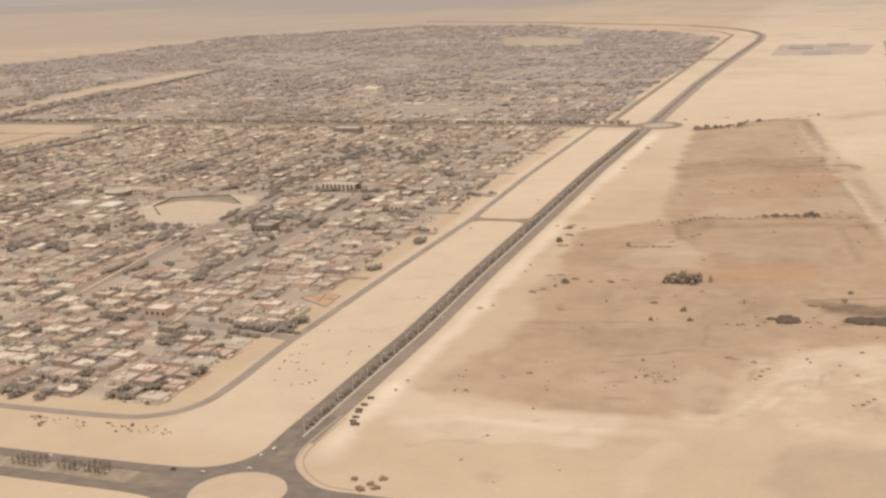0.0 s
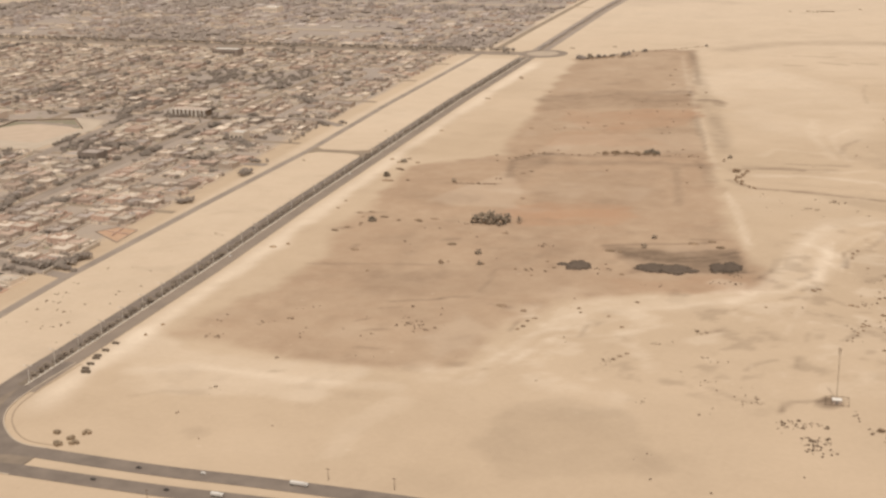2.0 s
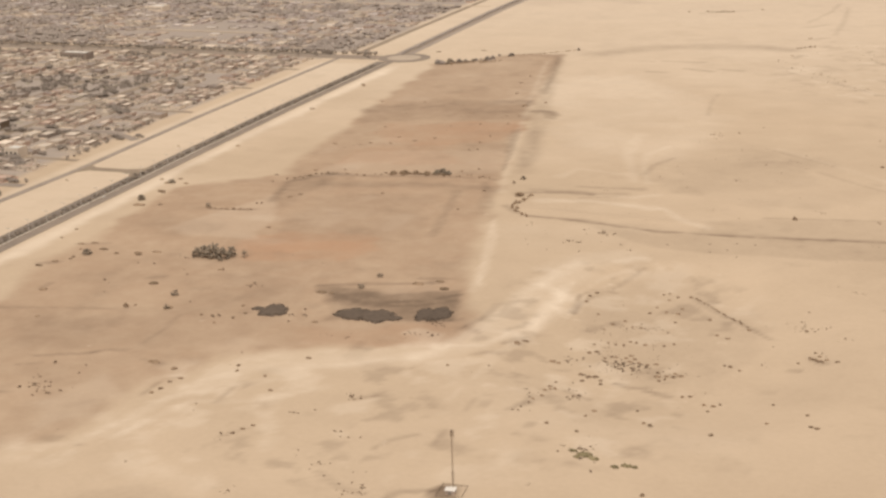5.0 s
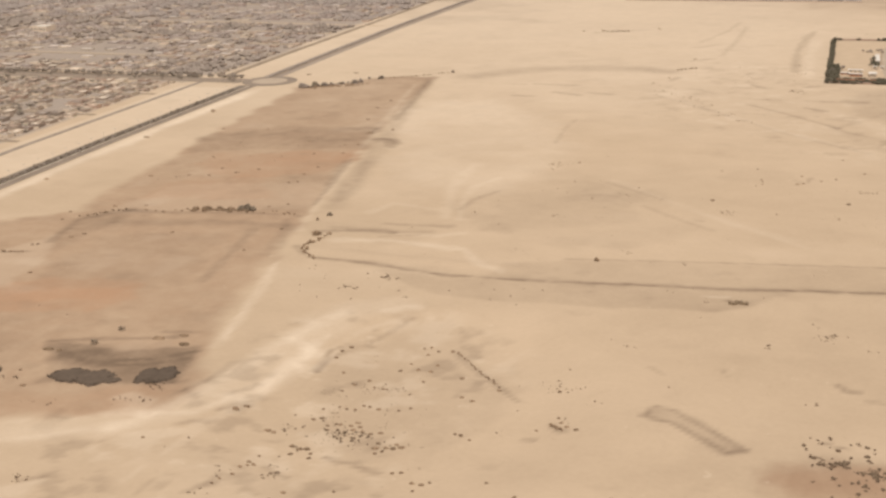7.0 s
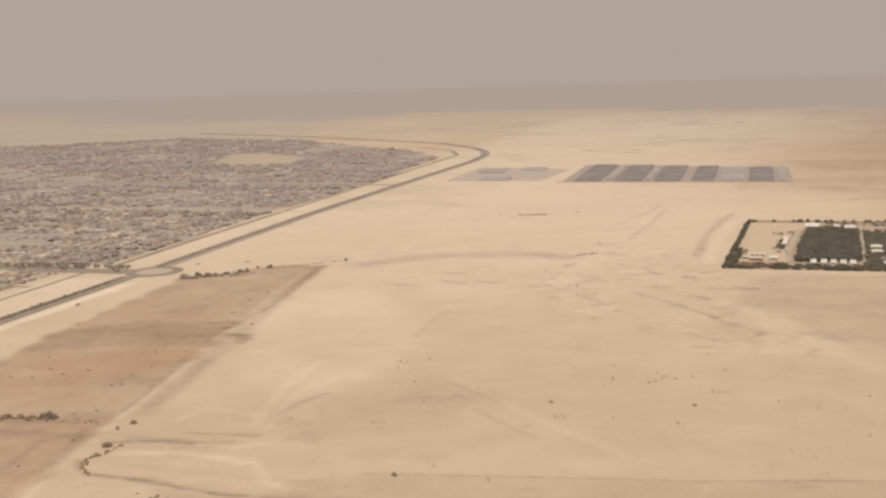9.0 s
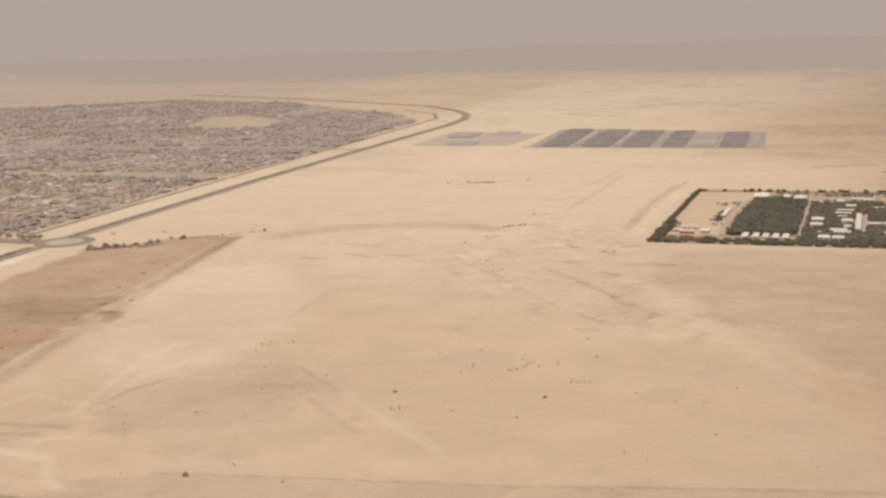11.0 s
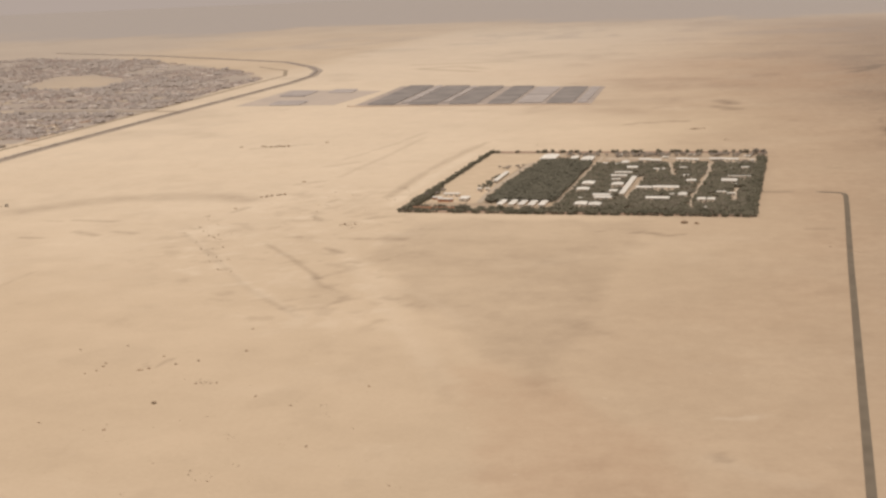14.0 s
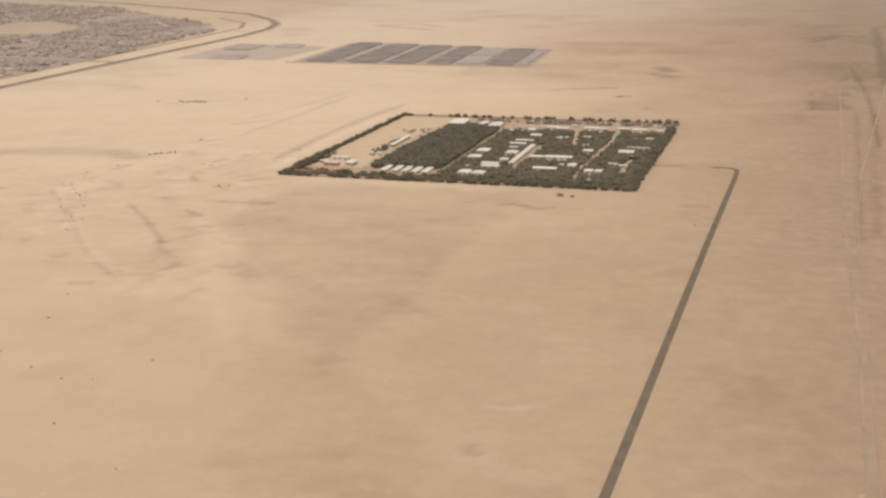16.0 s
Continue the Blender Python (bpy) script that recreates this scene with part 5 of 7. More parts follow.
median_kinds = [tree_proto(k + 6, 2.4 + 0.3 * k, 1.5 + 0.15 * k, MEDIAN_LEAF, clumps=90) for k in range(4)]


def plant(x, y, k, s, label, group, z=0.0, kinds=tree_kinds):
    src = kinds[k % len(kinds)]
    m = Matrix.Translation((x, y, z)) @ pose(0, 0, 0, 0, 0, (x * 37 + y * 91) % 360)
    if src.name in tree_used:
        ob = copy_thing(src, m)
    else:
        ob = src
        ob.matrix_basis = m
        tree_used.add(src.name)
    ob.scale = (s, s, s)
    return tagged(ob, label, "tree", group)


def tree_mass(name, spots, leaf, label, tufts=7, category="trees", low=0.3, size=1.0):
    """Many trees too far or too close-set to be counted, in one mesh."""
    rg = random.Random(len(spots))
    s = Soup()
    for x, y, r, h in spots:
        s.add([(x + a, y + b, c) for a, b, c in tube(0.14, 0.1, -0.2, h * 0.6, 3)[0]], tube(0.14, 0.1, 0, 1, 3)[1])
        for _ in range(tufts):
            a, q = rg.uniform(0, 6.28), r * math.sqrt(rg.random())
            leaf_clump(s, x + q * math.cos(a), y + q * math.sin(a), h * rg.uniform(low, 0.85), size * r * rg.uniform(0.35, 0.6), rg, 0.9)
    return tagged(new(name, s.mesh(name, leaf)), label, category, kind="stuff")


tree_spots = [q for q in tree_spots if q[1] > 720 or (kerbside(q[0], q[1]) > 3.6 and not inside(q[0], q[1], APRON))]
tree_spots.sort(key=lambda q: -q[0] * 0.75 + q[1])
for i, (x, y, s) in enumerate(tree_spots[:75]):
    plant(x, y, i, s * 0.95, "dusty dark-leaved street tree beside a house wall", "trees of the near town")
rest = tree_spots[75:]
tree_mass("town_trees", [(x, y, 1.6 * s, 1.9 * s) for x, y, s in rest if y < 930], LEAF, "dusty trees between the houses of the town", 16, size=0.65)
# Leaf colour steps paler with distance to carry the haze.
tree_mass("mid_trees", [(x, y, 3.2 * s, 1.9 * s) for x, y, s in rest if 930 <= y < 1250], LEAF_MID, "half-hazed trees between houses beyond the avenue", 7)
tree_mass("distant_trees", [(x, y, 3.6 * s, 1.7 * s) for x, y, s in rest if y >= 1250 and s > 0.8], LEAF_HAZED, "hazy trees between distant houses", 6)
plots, rgp = Soup(), random.Random(57)
while len(plots.f) < 6 * 110:
    px, py = rgp.uniform(-900, -235), 940 + 900 * rgp.random() ** 1.6
    if inside(px, py, TOWN_FAR):
        pw, pd = rgp.uniform(8, 26), rgp.uniform(6, 18)
        plots.box(px - pw / 2, py - pd / 2, -0.2, px + pw / 2, py + pd / 2, 0.35 + 0.2 * rgp.random())
tagged(new("open_plots", plots.mesh("open_plots", LANE)), "pale bare plots between the distant houses", "plots", kind="stuff")
for sy, sx in ((1012, -560), (1090, -700), (1158, -480), (1302, -640), (1372, -520), (1530, -700), (1610, -460)):
    ribbon("street_far_cross", [(-226 - 0.012 * (sy - 930), sy), (sx, sy + 14)], 6, 0.5, LANE, "pale sandy street through the distant town", "street")
rg = random.Random(21)
mass = []


def grove_row(*pts):
    """Close-set garden trees along a line."""
    for (ax, ay), (bx, by) in zip(pts, pts[1:]):
        n = max(2, int(math.hypot(bx - ax, by - ay) / 0.9))
        for k in range(n):
            mass.append((ax + (bx - ax) * k / n + rg.gauss(0, 1.0), ay + (by - ay) * k / n + rg.gauss(0, 1.3), rg.uniform(1.3, 2.3), rg.uniform(1.6, 3.0)))


grove_row((-476.7, 566.9), (-461.1, 572.1))
grove_row((-471.4, 590.1), (-472.1, 612), (-463.3, 630.8))
grove_row((-385.9, 488.3), (-388.3, 502.4), (-370.8, 487.3))
grove_row((-342, 481.9), (-339, 498.4), (-336.6, 514.3), (-340, 535.1))
grove_row((-343.6, 454), (-342.1, 462.5), (-344.3, 474.9))
grove_row((-358.7, 424.8), (-348.9, 431.4))
grove_row((-338, 421.3), (-335.8, 433.8))
grove_row((-283.1, 392.7), (-268.4, 394.1), (-272.2, 406.7))
grove_row((-283.7, 406.8), (-281.7, 408.9))
grove_row((-263.8, 410.8), (-263.8, 412.4))
grove_row((-275.7, 452.5), (-284, 472.7))
grove_row((-280.3, 475.4), (-282.2, 487.7))
grove_row((-260.8, 461.9), (-257.3, 477.4))
grove_row((-295.4, 541.8), (-279.2, 526.9))
grove_row((-302.1, 567.5), (-299.4, 576.3))
grove_row((-223.3, 393.6), (-207.3, 390.5), (-200.7, 404.9))
grove_row((-260.8, 489.2), (-263.9, 502.8))
grove_row((-342.5, 649.8), (-349.7, 686))
grove_row((-374.9, 646.2), (-367, 659.7))
grove_row((-293.8, 577), (-272.6, 560.9))
grove_row((-239.7, 494.9), (-232, 502.6))
grove_row((-253.5, 605.6), (-225.9, 582.3))
grove_row((-265.2, 713.6), (-244.5, 700.2))
grove_row((-374.9, 703.4), (-368.6, 716.3))
grove_row((-275.8, 624.3), (-272.6, 634.3))
grove_row((-205.7, 531.5), (-204.7, 536.3))
grove_row((-206.3, 481.4), (-205.4, 486.5))
grove_row((-264.3, 311.1), (-262.2, 318.2), (-259.9, 327.9))
grove_row((-256.5, 307.6), (-255.2, 314.3))
grove_row((-248, 311.7), (-246.9, 316.3))
grove_row((-224.2, 316.2), (-218.2, 315.5))
grove_row((-220.7, 355.9), (-211.3, 359.2))
grove_row((-241.8, 370.8), (-239.2, 376.8), (-232.2, 378.3), (-230, 372), (-236.7, 369.2), (-241.8, 370.8))
grove_row((-266.2, 330.5), (-266.6, 340.7))
grove_row((-264.2, 346.3), (-254.7, 352.2))
grove_row((-273.2, 562.1), (-276.5, 582.3))
grove_row((-437, 701.8), (-426.4, 719.8))
grove_row((-305.3, 657.5), (-299, 676.1))
grove_row((-301.4, 734.7), (-290.3, 746.3))
grove_row((-525.2, 693.7), (-509.9, 717.1))
grove_row((-404.9, 497.3), (-402.3, 485.6))
for ua, ya, ub, yb, gap, r in ((-60, 648, -190, 648, 4.0, 1.6), (-174, 660, -176, 790, 3.4, 1.9), (-270, 660, -272, 850, 4.0, 2.0), (-52, 600, -54, 690, 5.0, 1.4)):
    n = int(math.hypot(ub - ua, yb - ya) / gap)
    for k in range(n):
        y = ya + (yb - ya) * k / n
        mass.append((road_x(y) + ua + (ub - ua) * k / n + rg.gauss(0, 0.7), y + rg.gauss(0, 0.6), r * rg.uniform(0.6, 1.0), 1.7 * r * rg.uniform(0.7, 1.1)))
for k, ln in enumerate(WIDE_STREETS):
    for side in (-1, 1):
        line = offset_line(smooth_line(ln), side * (6.4 if k == 3 else 4.8))
        for (ax, ay), (bx, by) in zip(line, line[1:]):
            n = max(1, int(math.hypot(bx - ax, by - ay) / 1.5))
            for i in range(n):
                px, py = ax + (bx - ax) * i / n, ay + (by - ay) * i / n
                if math.sin(px * 0.21 + py * 0.13 + 2.1 * k + side) + rg.gauss(0, 0.35) > 0.35 and not inside(px, py, APRON):
                    mass.append((px + rg.gauss(0, 0.5), py + rg.gauss(0, 0.6), rg.uniform(0.8, 1.7), rg.uniform(1.0, 2.3)))
avenue = []
for x in np.arange(-1250, -190, 3.4):
    for yy, pr in ((928.5, 0.95), (926.5, 0.6), (916.5, 0.3)):
        if rg.random() < pr:
            avenue.append((x + rg.uniform(-1, 1), yy - x * 0.011 - 2 + rg.uniform(-0.8, 0.8), rg.uniform(1.0, 1.8), rg.uniform(1.8, 3.0)))
for y in np.arange(935, 1390, 5):
    avenue.append((-786 - 0.046 * (y - 930) + rg.uniform(-1, 1), y, 2.2, 3.4))
for y in np.arange(740, 900, 4):
    avenue.append((-614 + 0.119 * (y - 737), y, 2.0, 3.2))
mx, my = np.array([q[0] for q in mass]), np.array([q[1] for q in mass])
clear = np.min([line_d(mx, my, ln) for ln in WIDE_STREETS], axis=0) > 2.5
mass = [q for q, k in zip(mass, clear) if k]
tree_mass("garden_trees", mass, LEAF_DARK, "dark dense garden trees among the houses", 30, size=0.55)
tree_mass("avenue_trees", avenue, LEAF, "rows of dark trees along the town avenue", 8)
far_row = []
pts = far_s
for (ax, ay), (bx, by) in zip(pts, pts[1:]):
    n = max(1, int(math.hypot(bx - ax, by - ay) / 2.6))
    for k in range(n):
        far_row.append((ax + (bx - ax) * k / n + rg.uniform(-0.5, 0.5) - 1, ay + (by - ay) * k / n, 1.2, 1.3))
tree_mass("ring_road_trees", far_row, LEAF_HAZED, "small trees along the distant ring road", 5)
for i, y in enumerate(np.arange(306, 880, 3.2)):
    plant(road_x(y) - 0.55 + rg.uniform(-0.35, 0.35), y + rg.uniform(-0.9, 0.9), rg.randrange(6), rg.uniform(0.44, 0.68), "small dusty tree planted in the road median", "median trees", 0.2, median_kinds)
palm_kinds = [tree_proto(k + 12, 2.7 + 0.3 * k, 0.8 + 0.1 * k, MEDIAN_LEAF, clumps=60) for k in range(2)]
for gx in (-220.1, -218.2, -216.3, -214.4, -212.5, -210.5, -204.6, -202.9, -201.2, -199.5, -196.1, -194.5, -193, -191.5, -189.8):
    for gy in (265.6, 263.2):
        plant(gx + rg.uniform(-0.2, 0.2), gy + rg.uniform(-0.3, 0.3), rg.randrange(2), rg.uniform(0.85, 1.1), "tall narrow dusty tree in a row along the road median", "median trees", 0.1, palm_kinds)


# ---- street furniture ----
lamp = new("street_lamp", None)
v, f = tube(0.09, 0.05, 0, 4.6, 6)
part("pole", mesh("lamp_pole", v, f, WHITE), lamp)
s = Soup()
s.box(-1.0, -0.04, 4.5, 1.0, 0.04, 4.58)
part("arm", s.mesh("lamp_arm", STEEL), lamp)
head = bevelled("lamp_head", (-0.3, -0.12, -0.05, 0.3, 0.12, 0.06), WHITE, 0.03)
part("lamp_head", head, lamp, pose(-1.1, 0, 4.55))
part("lamp_head", head, lamp, pose(1.1, 0, 4.55))
tagged(lamp, "white twin-arm street lamp standing in the road median", "street lamp", "median lamps")
lamp.matrix_basis = pose(road_x(303) + 0.5, 303, 0.2)
for y in np.arange(315, 880, 12):
    copy_thing(lamp, pose(road_x(y) + 0.5, float(y), 0.2))
block = tagged(new("median_block", bevelled("median_block", (-0.22, -0.18, -0.05, 0.22, 0.18, 0.34), WHITE, 0.05)), "white painted concrete block along the median", "concrete block", "median blocks")
block.matrix_basis = pose(road_x(302) + 1.0, 302, 0.2)
for y in np.arange(304.6, 700, 2.6):
    copy_thing(block, pose(road_x(y) + 1.0, float(y), 0.2, 0, 0, 2))


# ---- vehicles ----
def car_proto(paint, label):
    base = new("car", None)
    bm = bmesh.new()
    prof = [(-1.0, 0.18), (1.0, 0.18), (1.02, 0.42), (0.62, 0.5), (0.35, 0.74), (-0.55, 0.76), (-0.92, 0.5), (-1.02, 0.44)]
    a = [bm.verts.new((x, -0.4, z)) for x, z in prof]
    b = [bm.verts.new((x, 0.4, z)) for x, z in prof]
    bm.faces.new(a)
    bm.faces.new(b[::-1])
    for i in range(len(prof)):
        j = (i + 1) % len(prof)
        bm.faces.new((a[i], b[i], b[j], a[j]))
    bmesh.ops.recalc_face_normals(bm, faces=bm.faces[:])
    bmesh.ops.bevel(bm, geom=bm.edges[:], offset=0.04, segments=1, affect="EDGES")
    me = bpy.data.meshes.new("car_body")
    bm.to_mesh(me)
    bm.free()
    me.materials.append(paint)
    part("body", me, base)
    part("window", bevelled("car_glass", (-0.5, -0.415, 0.53, 0.38, 0.415, 0.68), GLASS, 0.02), base)
    v, f = tube(0.17, 0.17, -0.06, 0.06, 10)
    wheel = mesh("car_wheel", v, f, RUBBER)
    for x in (-0.62, 0.62):
        for y in (-0.38, 0.38):
            part("wheel", wheel, base, pose(x, y, 0.17, 90))
    return tagged(base, label, "car", "cars on the roads")


def truck_proto(paint, label, length=3.3):
    base = new("truck", None)
    part("cab", bevelled("truck_cab", (length / 2 - 0.9, -0.5, 0.3, length / 2, 0.48, 1.05), paint, 0.08), base)
    part("cargo_box", bevelled("truck_box", (-length / 2, -0.5, 0.4, length / 2 - 1.0, 0.5, 1.15), paint, 0.05), base)
    part("windscreen", bevelled("truck_glass", (length / 2 - 0.02, -0.42, 0.75, length / 2 + 0.02, 0.42, 0.95), GLASS, 0.01), base)
    v, f = tube(0.22, 0.22, -0.08, 0.08, 10)
    wheel = mesh("truck_wheel", v, f, RUBBER)
    for x in (-length / 2 + 0.4, -length / 2 + 0.95, length / 2 - 0.45):
        for y in (-0.42, 0.42):
            part("wheel", wheel, base, pose(x, y, 0.22, 90))
    return tagged(base, label, "truck", "trucks")


def place(proto, spots):
    for i, (x, y, z, r) in enumerate(spots):
        m = pose(x, y, z, 0, 0, r) @ Matrix.Scale(0.8, 4)
        if i:
            copy_thing(proto, m)
        else:
            proto.matrix_basis = m


place(car_proto(PAINTS[0], "white saloon car on the asphalt road"), [(-152.6, 290.4, 0.16, 80), (-154, 285.4, 0.16, 70), (-152.8, 276.4, 0.17, 10), (-164, 271.2, 0.16, 15), (-150.6, 248, 0.17, -10), (-76, 268.4, 0.13, 2), (-213, 270.4, 0.14, 0), (-151, 420, 0.11, 92), (-158, 545, 0.11, 93)])
place(car_proto(PAINTS[1], "dark saloon car on the asphalt road"), [(-173, 270.8, 0.16, 8), (-92, 266.6, 0.14, 2), (-99, 258.6, 0.14, 2), (-80, 259, 0.14, 2), (-160, 455, 0.11, 92)])
place(truck_proto(PAINTS[0], "white box truck driving on the asphalt road", 3.7), [(-67.6, 259.8, 0.13, 2)])
place(truck_proto(PAINTS[0], "long white trailer truck driving on the asphalt road", 5.4), [(-52.2, 269.6, 0.13, 1)])
place(truck_proto(PAINTS[2], "brown parked truck on the sandy verge"), [(-138.2, 312.8, 0, 12), (-139.8, 315.0, 0, 8), (-140.4, 318.2, 0, 18), (-141.4, 322.4, 0, 14), (-142.0, 324.2, 0, 18), (-142.2, 328.4, 0, 8), (-142.6, 334.2, 0, 6)])


def mound(kind, x, y, r, h, material, label, category, seed):
    """A lumpy heap, in one skin."""
    rg = random.Random(seed)
    n, rings = 11, 4
    v, f = [], []
    for k in range(rings):
        q = 1 - k / rings
        for i in range(n):
            a = 6.2832 * i / n
            e = q * r * rg.uniform(0.75, 1.25)
            v.append((e * math.cos(a), e * math.sin(a) * 0.8, -0.15 if k == 0 else h * (1 - q * q) * rg.uniform(0.7, 1.25)))
    v.append((0, 0, h * 1.05))
    for k in range(rings - 1):
        f += [(k * n + i, k * n + (i + 1) % n, (k + 1) * n + (i + 1) % n, (k + 1) * n + i) for i in range(n)]
    f += [((rings - 1) * n + i, (rings - 1) * n + (i + 1) % n, rings * n) for i in range(n)]
    ob = new(kind, mesh(kind, v, f, material))
    ob.location = (x, y, height(x, y))
    return tagged(ob, label, category, kind + "s")


def scrap(x, y, r, seed):
    """Dumped bins and crates, lying together."""
    rg = random.Random(seed)
    base = new("scrap_heap", None)
    crate = bevelled("crate", (-0.5, -0.35, -0.15, 0.5, 0.35, 0.75), CANVAS, 0.06)
    for _ in range(6):
        a, q = rg.uniform(0, 6.28), r * math.sqrt(rg.random())
        part("crate", crate, base, pose(q * math.cos(a), q * math.sin(a) * 0.7, 0, rg.uniform(-8, 8), rg.uniform(-8, 8), rg.uniform(0, 180)))
    base.matrix_basis = pose(x, y, height(x, y))
    return tagged(base, "dark heap of dumped crates on pale sand", "scrap heap", "scrap heaps")


for i, (x, y, r) in enumerate([(-122.1, 277.4, 0.6), (-118.3, 272.0, 1.2), (-117.6, 275.6, 1.2), (-115.0, 273.6, 1.2), (-115.0, 279.2, 1.4), (165.5, 549.6, 2.2), (168.8, 550, 1.8)]):
    scrap(x, y, r, 300 + i)
for i, (x, y, r) in enumerate([(-138, 244, 0.7), (-135, 247, 0.8), (-122, 242, 0.9), (-108, 245, 1.0), (-150.5, 578, 1.2), (-145, 573, 1.5), (-141.5, 435, 1.5), (-138, 440, 0.9), (-149, 645, 1.5), (-153, 739, 1.8), (-154.5, 816, 1.8), (-152.5, 812, 1.2), (-137.5, 352, 0.7), (-138, 343, 0.7)]):
    mound("rubble_mound", x, y, r, 0.6, STONE, "low brown mound of rubble on the sandy verge", "mound", 330 + i)


# ---- desert plants ----
def shrub_patch(name, spots, material, label, category="shrubs", seed=1):
    """spots: x, y, radius, height of each low bush."""
    rg = random.Random(seed)
    s = Soup()
    for x, y, r, h in spots:
        z = height(x, y)
        for _ in range(3 + int(r * 3)):
            a, q = rg.uniform(0, 6.28), r * math.sqrt(rg.random()) * 0.8
            leaf_clump(s, x + q * math.cos(a), y + q * math.sin(a), z + h * rg.uniform(0.15, 0.6), min(r, 0.9) * rg.uniform(0.35, 0.65), rg, min(1.4, h / max(r, 0.3)))
    return tagged(new(name, s.mesh(name, material)), label, category, kind="stuff")


def scatter(poly, n, rg, lo=0.2, hi=0.6):
    xs_, ys_ = [p[0] for p in poly], [p[1] for p in poly]
    out = []
    while len(out) < n:
        x, y = rg.uniform(min(xs_), max(xs_)), rg.uniform(min(ys_), max(ys_))
        if out and rg.random() < 0.6:
            k = rg.choice(out)
            x, y = k[0] + rg.gauss(0, 1.8), k[1] + rg.gauss(0, 1.4)
        if inside(x, y, poly):
            r = rg.uniform(lo, hi) * (1.6 if rg.random() < 0.12 else 1)
            out.append((x, y, r, r * 0.9))
    return out


rg = random.Random(77)
zones_a = [([(46.2, 334.7), (52.5, 336.8), (53.4, 331), (47.3, 329)], 22, 0.14, 0.34), ([(50.7, 335.6), (58.5, 338), (59.3, 332.2), (51.7, 329.8)], 24, 0.14, 0.34), ([(52.9, 326.1), (60.6, 328.5), (62.1, 317.8), (54.7, 315.5)], 60, 0.14, 0.34), ([(62, 339.8), (67, 341.4), (76.8, 331.4), (77.5, 322.8)], 34, 0.14, 0.34), ([(74.6, 358.7), (96.8, 349.6), (97.1, 329.1), (77.5, 322.8)], 46, 0.14, 0.34), ([(63.9, 345.4), (66.5, 346.2), (67, 341.7), (64.5, 340.9)], 5, 0.14, 0.34), ([(54.4, 490.5), (67.9, 487.9), (72.3, 427.1), (61.4, 439.1)], 18, 0.14, 0.34)]
zones_e = [([(67.9, 441.1), (95.5, 439.2), (95.7, 424.8), (69.5, 421.4)], 60, 0.14, 0.34), ([(69.9, 416.8), (76.1, 418.7), (76.6, 409.8), (70.6, 407.9)], 22, 0.14, 0.34), ([(28.4, 350.3), (40.6, 354.1), (42.9, 342), (31.2, 338.2)], 22, 0.14, 0.34), ([(76.8, 384.8), (86.7, 387.9), (87.7, 362.8), (78.2, 364.9)], 24, 0.14, 0.34), ([(58, 408.5), (64.1, 410.4), (65.8, 393.5), (60, 391.7)], 12, 0.14, 0.34), ([(-5.2, 367.2), (2.2, 369.5), (4.8, 360.3), (-2.3, 358)], 8, 0.14, 0.34),
           ([(56, 490), (83, 497), (96, 458), (108, 420), (84, 400), (66, 430)], 120, 0.1, 0.22), ([(64, 470), (86, 470), (92, 430), (74, 430)], 90, 0.1, 0.22)]
zones_b = [([(110, 440), (290, 520), (300, 600), (120, 556)], 170, 0.12, 0.32), ([(200, 400), (330, 480), (300, 540), (180, 440)], 120, 0.12, 0.3), ([(70, 575), (300, 610), (260, 690), (90, 640)], 90, 0.12, 0.32), ([(190, 460), (205, 458), (215, 420), (192, 420)], 120, 0.2, 0.6), ([(-128, 372), (-60, 392), (-45, 352), (-120, 346)], 90, 0.14, 0.38), ([(-40, 440), (30, 448), (26, 430), (-30, 420)], 40, 0.15, 0.4), ([(-125, 480), (-20, 500), (-40, 410), (-120, 420)], 45, 0.15, 0.4), ([(-120, 760), (-40, 760), (-20, 640), (-110, 640)], 40, 0.25, 0.6)]
zones_c = [([(-240, 297), (-190, 299), (-186, 292), (-240, 288)], 70, 0.15, 0.45), ([(-190, 400), (-165, 400), (-160, 330), (-188, 340)], 45, 0.12, 0.4), ([(-192, 580), (-172, 580), (-165, 420), (-188, 420)], 30, 0.12, 0.4), ([(20, 555), (110, 553), (110, 530), (30, 520)], 55, 0.15, 0.4), ([(20, 620), (140, 700), (260, 700), (240, 590), (60, 566)], 110, 0.15, 0.45), ([(60, 640), (130, 660), (100, 760), (60, 720)], 60, 0.15, 0.5), ([(140, 670), (215, 720), (330, 660), (260, 560)], 40, 0.15, 0.45), ([(60, 1040), (170, 1060), (190, 930), (90, 900)], 90, 0.2, 0.6), ([(-150, 260), (200, 300), (200, 280), (-60, 274)], 30, 0.15, 0.4)]
zones_d = [([(76, 440), (90, 440), (92, 431), (78, 432)], 12, 0.3, 0.6), ([(-120, 335), (40, 400), (60, 290), (-90, 275)], 40, 0.12, 0.3), ([(-30, 430), (60, 430), (30, 330), (-60, 340)], 35, 0.12, 0.35), ([(100, 1060), (180, 1200), (330, 1320), (340, 1220), (180, 1190)], 50, 0.3, 0.8), ([(390, 940), (480, 960), (480, 900), (380, 900)], 35, 0.2, 0.6)]
for i, (poly, n, lo, hi) in enumerate(zones_a + zones_e + zones_b + zones_c + zones_d):
    shrub_patch("desert_shrubs", scatter(poly, n, rg, lo * (1.25 if poly[0][1] < 560 else 0.85), hi * (1.2 if poly[0][1] < 560 else 0.7)), SPECK if poly[0][1] < 560 else SHRUB, "scattered dry brown shrubs on open sand", seed=500 + i)


